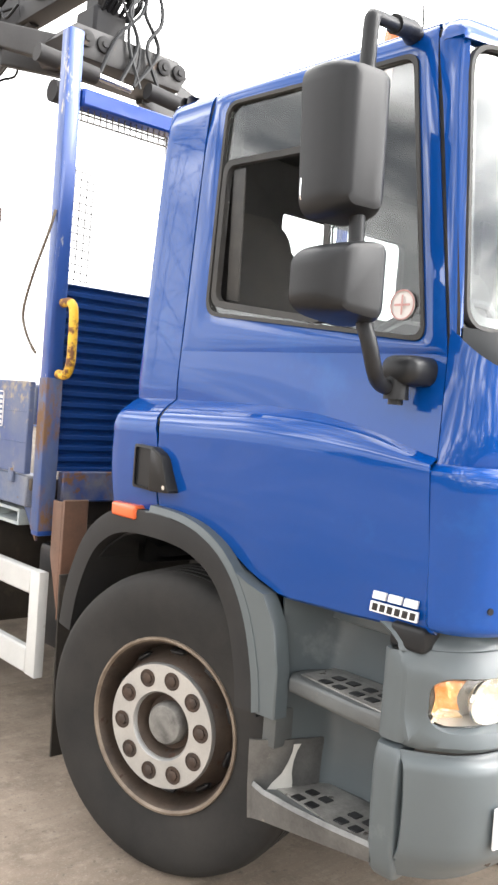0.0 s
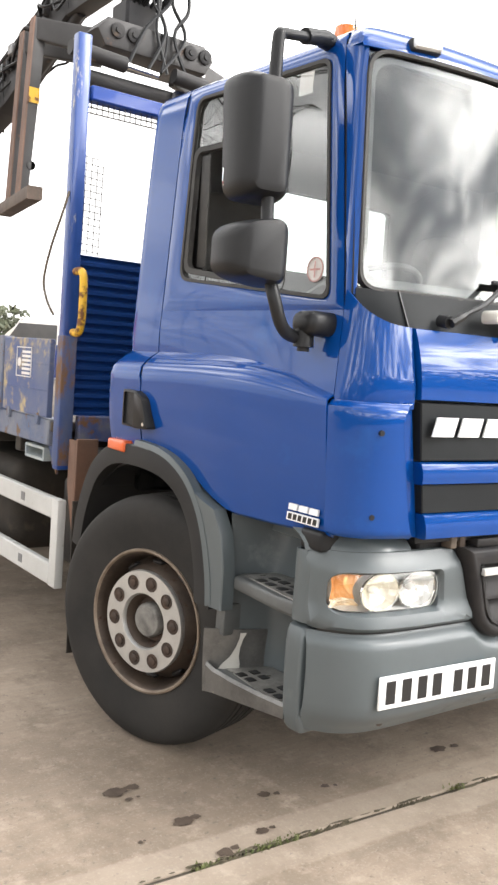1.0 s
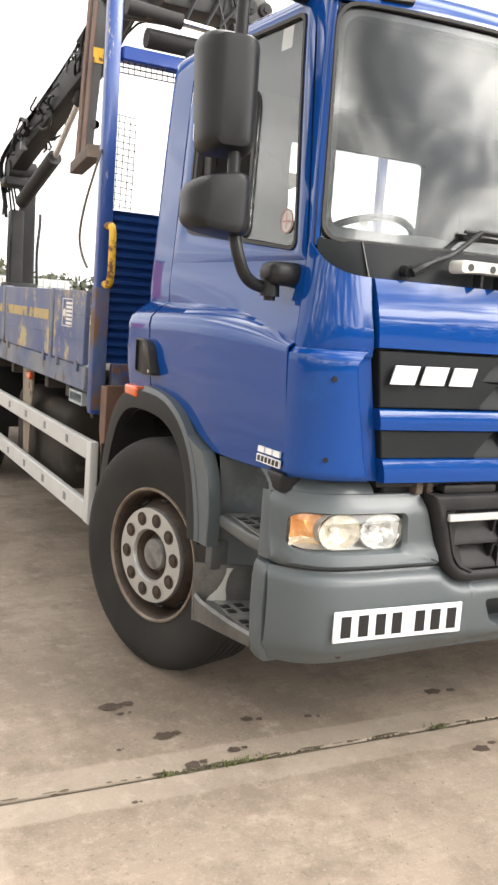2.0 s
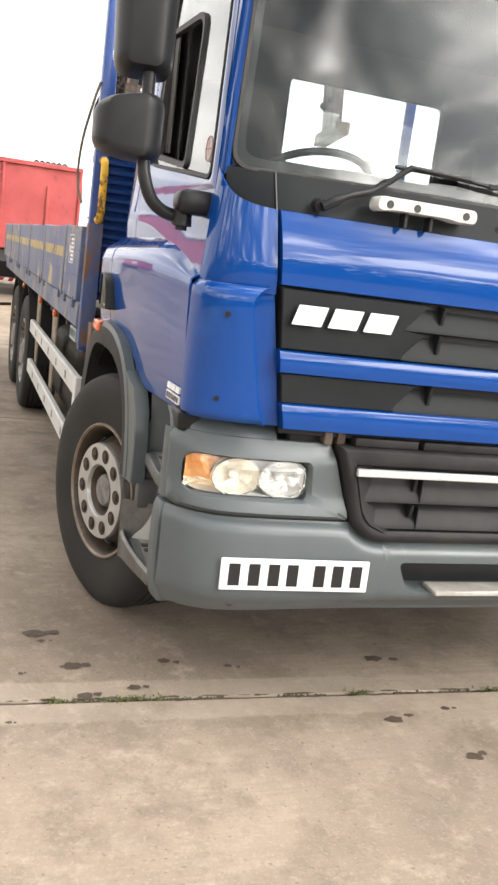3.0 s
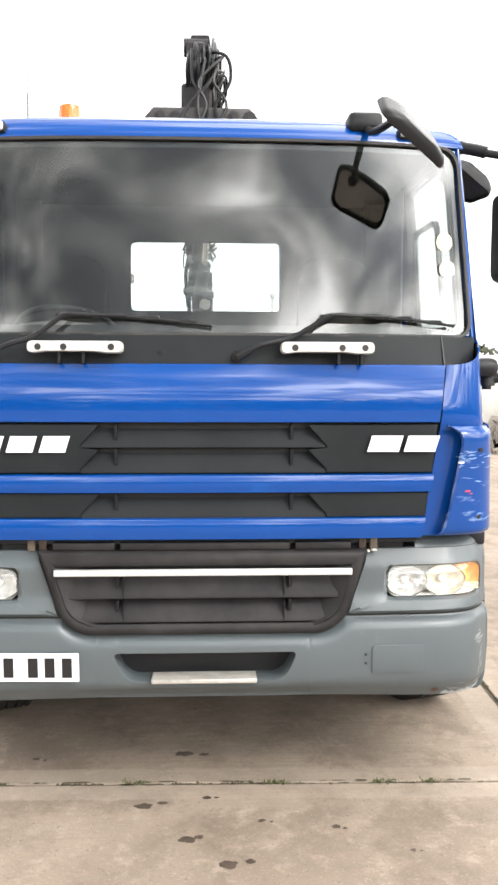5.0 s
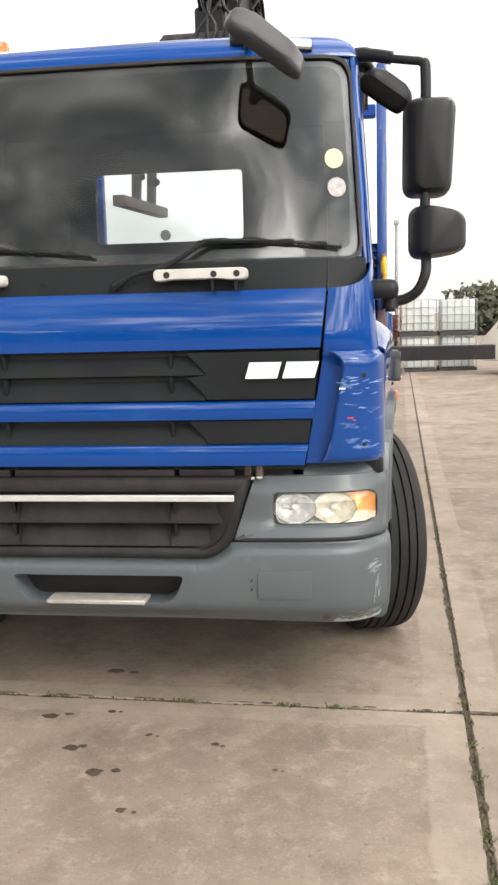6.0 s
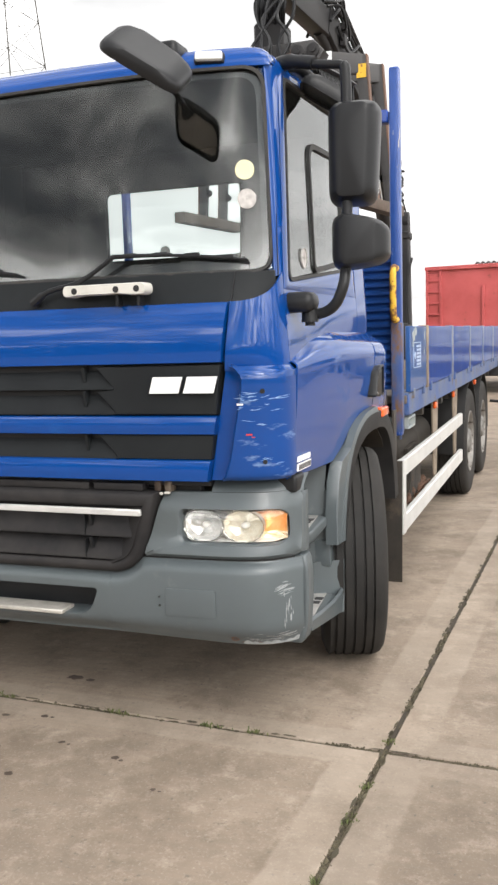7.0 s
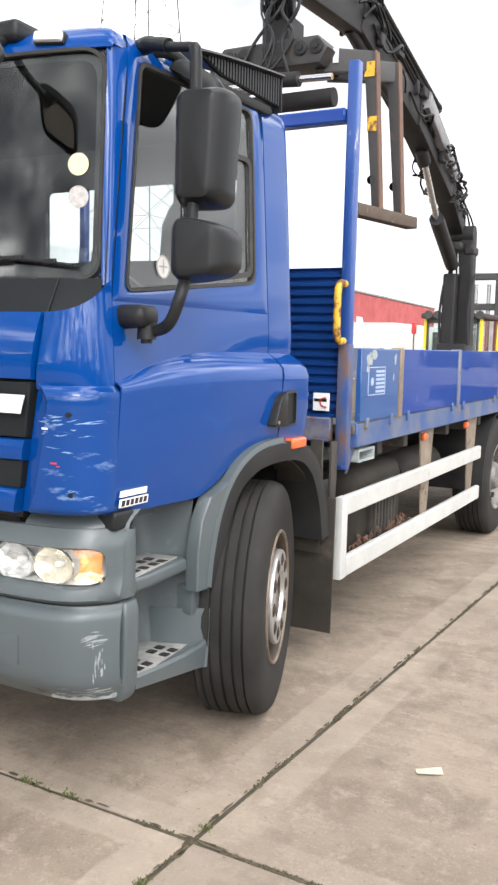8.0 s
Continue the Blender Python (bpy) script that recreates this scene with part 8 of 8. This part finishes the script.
def red_container():
    c = thing("hook_bin", 0, 22, 0, "faded red ribbed steel hook-lift bin on a lorry chassis", "container")

    def cp(name, bm, m, label=""):
        bmesh.ops.transform(bm, matrix=Matrix.Translation((0, -22, 0)), verts=bm.verts[:])
        return part(name, bm, m, c, label)
    x0, x1, y0, y1, z0, z1 = -1.27, 1.27, 19.4, 25.2, 1.15, 3.2
    bm = B()
    box(bm, (x0 + 0.05, y0 + 0.05, z0), (x1 - 0.05, y1 - 0.05, z1 - 0.02), 0.01)
    cp("bin_body", bm, RED)
    for z in np.linspace(z0 + 0.05, z1 - 0.05, 8):
        bm = B()
        box(bm, (x0, y0, z - 0.025), (x0 + 0.42, y0 + 0.08, z + 0.025), 0.006)
        cp("ladder_rib", bm, RED)
    for x in (x0, x0 + 0.40, 0.35, x1 - 0.06):
        bm = B()
        box(bm, (x, y0 - 0.01, z0), (x + 0.07, y0 + 0.08, z1 if x != 0.35 else z1 - 0.5), 0.006)
        cp("end_post", bm, RED)
    bm = B()
    for a, b in (((x0 - 0.02, y0 - 0.03), (x1 + 0.02, y0 + 0.08)), ((x0 - 0.02, y1 - 0.08), (x1 + 0.02, y1))):
        box(bm, (*a, z1 - 0.08), (*b, z1 + 0.02), 0.01)
    for x in (x0 - 0.02, x1 - 0.08):
        box(bm, (x, y0 + 0.08, z1 - 0.08), (x + 0.1, y1 - 0.08, z1 + 0.02), 0.01)
    cp("top_rim", bm, RED)
    for y in np.linspace(y0 + 0.5, y1 - 0.4, 9):
        for x in (x0, x1 - 0.06):
            bm = B()
            box(bm, (x, y, z0), (x + 0.06, y + 0.08, z1 - 0.08), 0.006)
            cp("side_rib", bm, RED)
    bm = B()
    tube(bm, spline([(1.28, 20.2, 3.1), (1.36, 20.6, 2.7), (1.36, 21.4, 2.45), (1.28, 22, 2.9)], 4), 0.02, 6)
    cp("rope", bm, TIMBER)
    bm = B()
    for k in range(6):
        x = -0.1 + 0.16 * k
        tube(bm, spline([(x, 20.5, 3.2), (x + 0.1, 20.5, 3.34), (x + 0.22, 20.5, 3.25)], 3), 0.03, 6)
    cp("scrap", bm, LIFT_BLK)
    bm = B()
    box(bm, (-1.05, 19.6, 0.72), (1.05, 25.6, 1.14), 0.03)
    cp("chassis", bm, LIFT_BLK)
    for y in (20.4, 21.7, 24.6):
        for s in (-1, 1):
            bm = B()
            lathe(bm, [(0.2, 0.02), (0.3, 0.0), (0.48, 0.0), (0.5, -0.03), (0.5, -0.28), (0.3, -0.3)], 28, Matrix.Translation((s * 1.2, y, 0.5)) @ Matrix.Rotation(0 if s > 0 else math.pi, 4, "Z"))
            cp("wheel", bm, TYRE)
    c.matrix_basis = pose(0.01, 22.09, 0, 0, 0, -4.4) @ Matrix.Diagonal((0.86, 1, 1, 1))


red_container()


def forklift():
    f = thing("forklift", -2.13, 17, 0, "yellow forklift truck with a black mast in the yard", "forklift")

    def fp(name, bm, m, label="", parent=None):
        bmesh.ops.transform(bm, matrix=Matrix.Translation((2.6, -17, 0)), verts=bm.verts[:])
        return part(name, bm, m, parent or f, label)
    bm = B()
    prism(bm, [(16.2, 0.35), (18.6, 0.35), (18.6, 1.15), (18.2, 1.3), (16.9, 1.3), (16.4, 1.05), (16.2, 1.0)], "x", -3.35, -1.85, 0.05)
    fp("chassis", bm, LIFT_YEL, "yellow steel chassis")
    bm = B()
    box(bm, (-3.3, 16.15, 1.25), (-1.9, 16.6, 1.62), 0.05, 2)
    fp("bonnet", bm, LIFT_YEL)
    bm = B()
    box(bm, (-2.8, 16.12, 1.28), (-2.1, 16.16, 1.56), 0.02)
    fp("vent_panel", bm, LIFT_BLK)
    for x in (-3.2, -2.0):
        for y in (16.5, 18.0):
            bm = B()
            box(bm, (x - 0.035, y - 0.035, 1.3), (x + 0.035, y + 0.035, 2.35), 0.015)
            fp("cab_post", bm, LIFT_YEL)
    bm = B()
    box(bm, (-3.3, 16.4, 2.32), (-1.9, 18.1, 2.44), 0.04, 2)
    fp("cab_roof", bm, LIFT_BLK)
    for a, b in (((-3.15, 16.47, 1.4), (-2.05, 16.475, 2.3)), ((-1.99, 16.6, 1.4), (-1.985, 17.9, 2.3))):
        bm = B()
        box(bm, a, b)
        fp("cab_window", bm, LIFT_GLASS, "tinted green cab window")
    # dark rubber round the panes, seat and column behind them
    for a, b in (((-3.165, 16.44, 2.22), (-2.035, 16.47, 2.32)), ((-3.165, 16.44, 1.36), (-2.035, 16.47, 1.42)), ((-3.165, 16.44, 1.36), (-3.11, 16.47, 2.32)), ((-2.09, 16.44, 1.36), (-2.035, 16.47, 2.32)), ((-2.66, 16.44, 1.4), (-2.61, 16.47, 2.3))):
        bm = B()
        box(bm, a, b, 0.01)
        fp("window_seal", bm, LIFT_BLK)
    bm = B()
    box(bm, (-2.95, 16.9, 1.3), (-2.3, 17.5, 1.55), 0.05, 2)
    box(bm, (-2.9, 16.8, 1.5), (-2.35, 16.95, 2.15), 0.05, 2)
    fp("seat", bm, LIFT_BLK, "black driver's seat")
    bm = B()
    rod(bm, (-3.40, 16.3, 1.3), (-3.40, 16.3, 2.05), 0.015, 8)
    fp("lamp_post", bm, LIFT_BLK)
    bm = B()
    box(bm, (-3.45, 16.26, 1.98), (-3.35, 16.34, 2.24), 0.02)
    fp("tail_lamp", bm, RED_INK, "red tail lamp")
    for x in (-3.27, -2.15):
        bm = B()
        box(bm, (x - 0.08, 18.6, 0.3), (x + 0.08, 18.85, 3.35), 0.015)
        fp("mast_channel", bm, LIFT_BLK, "black mast channel")
    for z in (0.9, 2.6, 3.3):
        bm = B()
        box(bm, (-3.3, 18.65, z), (-2.1, 18.8, z + 0.16), 0.02)
        fp("mast_cross_bar", bm, LIFT_BLK)
    bm = B()
    for x in (-2.7, -2.4):
        rod(bm, (x, 18.72, 0.5), (x, 18.72, 3.2), 0.05, 12)
    fp("lift_ram", bm, GALV)
    bm = B()
    for x in (-3.1, -2.9, -2.2, -2.0):
        rod(bm, (x, 16.35, 2.40), (x, 16.30, 2.40), 0.09, 16)
    fp("work_lamp", bm, LIFT_BLK)
    for x in (-3.25, -1.95):
        for y, r in ((16.7, 0.42), (18.3, 0.5)):
            bm = B()
            lathe(bm, [(0.05, 0.05), (0.22, 0.04), (r * 0.6, 0.02), (r - 0.04, 0.02), (r, -0.02), (r, -0.26), (r * 0.6, -0.3)], 28, Matrix.Translation((x + (0.15 if x > -2.5 else -0.15), y, r)) @ Matrix.Rotation(0 if x > -2.5 else math.pi, 4, "Z"))
            fp("wheel", bm, TYRE)
    bm = B()
    box(bm, (-3.2, 16.16, 0.5), (-2.3, 16.2, 0.95), 0.02)
    fp("counterweight_plate", bm, LIFT_YEL)


forklift()


def pallet_stack(x, y, nx, h, wide):
    p = thing("brick_pallet", x, y, 0, "stacked red bricks on a timber pallet in the yard", "bricks", "brick pallets")
    bm = B()
    for k in range(5):
        box(bm, (-wide / 2 + k * wide / 5, -0.5, 0.10), (-wide / 2 + k * wide / 5 + wide / 5 * 0.7, 0.5, 0.13))
    for k in (-1, 0, 1):
        box(bm, (-wide / 2, k * 0.42 - 0.05, 0), (wide / 2, k * 0.42 + 0.05, 0.10))
    part("pallet", bm, TIMBER, p, "", 0)
    bm = B()
    n = int(wide / 0.22)
    for r in range(int(h / 0.075)):
        for k in range(n):
            o = 0.11 if r % 2 else 0
            box(bm, (-wide / 2 + k * 0.22 + o * 0.3, -0.48 + rnd.uniform(-0.01, 0.01), 0.13 + r * 0.075), (-wide / 2 + k * 0.22 + 0.21 + o * 0.3, 0.48, 0.13 + r * 0.075 + 0.068))
    tagged(part("brick_stack", bm, BRICK, p, "", 0), kind="stuff")


for px, py, h in ((-2.05, 20.3, 1.25), (-2.0, 21.8, 1.2), (1.78, 23.2, 1.5)):
    pallet_stack(px, py, 4, h, 1.0 if px < 0 else 0.7)


def ibc(x, y, z):
    t = thing("tank_cage", x, y, z, "white plastic liquid tank in a galvanised cage", "tank", "liquid tanks")
    bm = B()
    box(bm, (-0.46, -0.56, 0.14), (0.46, 0.56, 1.0), 0.06, 3)
    part("tank", bm, TANK, t)
    bm = B()
    for k in range(6):
        xx = -0.5 + k * 0.2
        for y_ in (-0.6, 0.6):
            rod(bm, (xx, y_, 0.1), (xx, y_, 1.02), 0.011, 6)
    for k in range(5):
        z_ = 0.16 + k * 0.21
        for y_ in (-0.61, 0.61):
            rod(bm, (-0.5, y_, z_), (0.5, y_, z_), 0.011, 6)
        for x_ in (-0.5, 0.5):
            rod(bm, (x_, -0.61, z_), (x_, 0.61, z_), 0.011, 6)
    part("cage", bm, GALV, t)
    bm = B()
    box(bm, (-0.52, -0.62, 0), (0.52, 0.62, 0.12), 0.01)
    part("base", bm, LIFT_BLK, t)


ibc(2.62, 22.3, 0.0)
ibc(2.62, 22.3, 1.02)
ibc(3.75, 22.5, 0.0)
ibc(3.75, 22.5, 1.02)

fr_t = thing("steel_frame", 0.97, 27.5, 0, "slim dark steel frame standing behind the bin", "frame")
for x in (-0.29, 0.29):
    bm = B()
    box(bm, (x - 0.025, -0.025, 0), (x + 0.025, 0.025, 2.55 if x > 0 else 2.1), 0.004)
    part("upright", bm, LIFT_BLK, fr_t)
for z in (0.5, 1.3, 2.05):
    bm = B()
    box(bm, (-0.264, -0.02, z), (0.264, 0.02, z + (0.14 if z > 2 else 0.04)), 0.004)
    part("cross_bar", bm, LIFT_BLK, fr_t)

lp_ = thing("light_pole", 2.2, 26, 0, "slim pale steel light pole standing in the yard", "pole")
bm = B()
tube(bm, [(0, 0, 0), (0, 0, 4.55)], [0.07, 0.05], 12)
part("pole", bm, GALV, lp_)
bm = B()
box(bm, (-0.09, -0.09, 4.5), (0.09, 0.09, 4.66), 0.03)
part("lamp_head", bm, GALV, lp_)


def red_trailer():
    t = thing("red_trailer", -12.2, 39, 0, "long red box trailer with cream lettering blocks", "trailer")
    m = Matrix.Rotation(radians(94.2), 4, "Z")
    bm = B()
    box(bm, (-8.6, -1.25, 1.1), (8.2, 1.25, 3.95), 0.05, m=m)
    part("box_body", bm, RED, t)
    bm = B()
    box(bm, (-8.65, -1.3, 3.93), (8.25, 1.3, 4.02), 0.02, m=m)
    part("roof_edge", bm, GALV, t)
    for x in (-8.2, -6.9):
        bm = B()
        prism(bm, rounded([(x, 1.7), (x + 0.95, 1.7), (x + 0.95, 2.95), (x, 2.95)], [0.02, 0.3, 0.3, 0.02], 5, 2), "y", -1.262, -1.248, 0.0, m)
        part("lettering_block", bm, PERMIT_PALE, t)
    for x in (-6.4, -5.2, 4.6):
        bm = B()
        lathe(bm, [(0.2, 0.0), (0.5, 0.0), (0.5, -0.3)], 20, m @ Matrix.Translation((x, -1.1, 0.5)) @ Matrix.Rotation(radians(-90), 4, "Z"))
        part("wheel", bm, TYRE, t)
    bm = B()
    box(bm, (-8.2, -0.9, 0.7), (8.0, 0.9, 1.1), 0.02, m=m)
    part("chassis", bm, LIFT_BLK, t)


red_trailer()


def white_van(x, y, turn, name, label):
    v = thing(name, x, y, 0, label, "van")
    v.matrix_basis = pose(x, y, 0, 0, 0, turn)
    bm = B()
    prism(bm, [(-2.4, 0.4), (2.3, 0.4), (2.4, 0.9), (2.0, 1.15), (1.35, 1.9), (1.1, 2.35), (-2.35, 2.4), (-2.4, 2.2)], "y", -0.95, 0.95, 0.08)
    part("body", bm, VAN_W, v)
    bm = B()
    prism(bm, [(1.92, 1.22), (1.33, 1.9), (1.15, 2.2), (0.2, 2.2), (0.2, 1.25)], "y", -0.96, 0.96, 0.02)
    part("window", bm, LIFT_BLK, v)
    for wx in (-1.5, 1.5):
        for s in (-1, 1):
            bm = B()
            lathe(bm, [(0.05, 0.02), (0.2, 0.02), (0.24, 0.0), (0.33, 0.0), (0.33, -0.2)], 24, Matrix.Translation((wx, s * 0.96, 0.33)) @ Matrix.Rotation(radians(90 * s), 4, "Z"))
            part("wheel", bm, TYRE, v)


white_van(-5.95, 24.6, 83, "white_van", "white panel van parked in the yard behind")
white_van(6.6, 19.6, 150, "white_van", "white van parked beside scrap heaps")


def heap(x, y, rx, ry, h, seed, label):
    r = random.Random(seed)
    bm = B()
    for k in range(170):
        a, d = r.uniform(0, math.tau), math.sqrt(r.random())
        cx, cy = rx * d * math.cos(a), ry * d * math.sin(a)
        cz = h * (1 - d) * r.uniform(0.7, 1.0)
        q = r.uniform(0.08, 0.28)
        m = Matrix.Translation((cx, cy, max(cz, 0.03))) @ Euler((r.uniform(0, 6), r.uniform(0, 6), r.uniform(0, 6))).to_matrix().to_4x4()
        box(bm, (-q, -q * r.uniform(0.3, 1), -q * 0.4), (q, q, q * 0.4), 0, 1, m)
    ob = part("rubble_heap", bm, RUBBLE, None, "", 0)
    ob.matrix_basis = Matrix.Translation((x, y, 0))
    tagged(ob, label, "rubble", kind="stuff")


heap(7.6, 17.5, 2.2, 1.4, 0.9, 3, "grey rubble and scrap heap in the yard")
heap(1.55, 20.9, 0.45, 0.35, 0.35, 8, "pale broken rubble beside the bin")
heap(2.6, 29, 3.5, 1.2, 0.35, 5, "low rubble line at the yard's edge")


# ---- trees and distance ----
def tree_line(name, spec, seed, label):
    r = random.Random(seed)
    bm = B()
    for cx, cy, cz, rx, rz, n in spec:
        for k in range(n):
            a, b, d = r.uniform(0, math.tau), r.uniform(-1, 1), r.random() ** 0.4
            lump = 1 + 0.35 * noise.noise((math.cos(a) * 2 + cx, math.sin(a) * 2 + cy, b * 2))
            q = math.sqrt(1 - b * b)
            p = Vector((cx + rx * d * lump * q * math.cos(a), cy + rx * d * lump * q * math.sin(a), max(0.1, cz + rz * d * lump * b)))
            s_ = r.uniform(0.18, 0.42)
            u = Vector((r.uniform(-1, 1), r.uniform(-1, 1), r.uniform(-1, 1))).normalized()
            v = u.orthogonal().normalized()
            bm.faces.new([bm.verts.new(p + u * s_), bm.verts.new(p + v * s_ * 0.7), bm.verts.new(p - u * s_), bm.verts.new(p - v * s_ * 0.7)])
    ob = part(name, bm, LEAF, None, "", 0)
    tagged(ob, label, "trees", kind="stuff")


tree_line("far_trees", [(19 + rnd.uniform(-0.5, 0.5), 60, 1.9, 3.4, 2.3, 1500), (24.5, 61, 1.2, 2.6, 1.5, 900), (14, 62, 1.4, 3.0, 1.7, 900), (9.5, 60, 1.8, 3.0, 1.9, 1000), (29, 62, 1.4, 3.4, 1.6, 900), (34, 60, 1.6, 3, 2.0, 900)], 11, "dull green trees along the far edge of the yard")
# unseen tree belt, added so glossy panels reflect a dark low horizon
spec = []
for k in range(40):
    a = radians(152 + 232 * k / 39)
    R_ = 36 + rnd.uniform(-3, 4)
    spec.append((R_ * math.cos(a), R_ * math.sin(a), 2.2, 3.6 + rnd.uniform(-0.6, 1), 3.2 + rnd.uniform(-1.1, 1.8), 620))
tree_line("far_hedge", spec, 12, "unseen low tree belt added round the yard to darken reflections")


def pylon():
    p = thing("lattice_pylon", -55.3, 80, 0, "tall grey lattice electricity pylon far behind the yard", "pylon")
    bm = B()
    H = 58

    def w(z):
        return L(z, (0, 5.4), (30, 3.5), (42, 2.6), (H, 0.5))
    lv = [0, 8, 15, 21, 26.5, 31.5, 36, 40, 44, 48, 52, H]
    for a, b in zip(lv, lv[1:]):
        for sx, sy in ((-1, -1), (1, -1), (1, 1), (-1, 1)):
            rod(bm, (sx * w(a), sy * w(a), a), (sx * w(b), sy * w(b), b), 0.085, 5)
        for (s1, s2) in (((-1, -1), (1, -1)), ((1, -1), (1, 1)), ((1, 1), (-1, 1)), ((-1, 1), (-1, -1))):
            rod(bm, (s1[0] * w(a), s1[1] * w(a), a), (s2[0] * w(b), s2[1] * w(b), b), 0.036, 4)
            rod(bm, (s2[0] * w(a), s2[1] * w(a), a), (s1[0] * w(b), s1[1] * w(b), b), 0.036, 4)
            rod(bm, (s1[0] * w(b), s1[1] * w(b), b), (s2[0] * w(b), s2[1] * w(b), b), 0.032, 4)
    part("tower", bm, PYLON, p, "", 0)
    bm = B()
    for z, ln in ((40, 9), (46, 11), (52, 8)):
        for s in (-1, 1):
            for sy in (-1, 1):
                rod(bm, (0, sy * w(z), z), (s * ln, 0, z + 0.6), 0.12, 5)
    part("cross_arm", bm, PYLON, p, "", 0)


pylon()
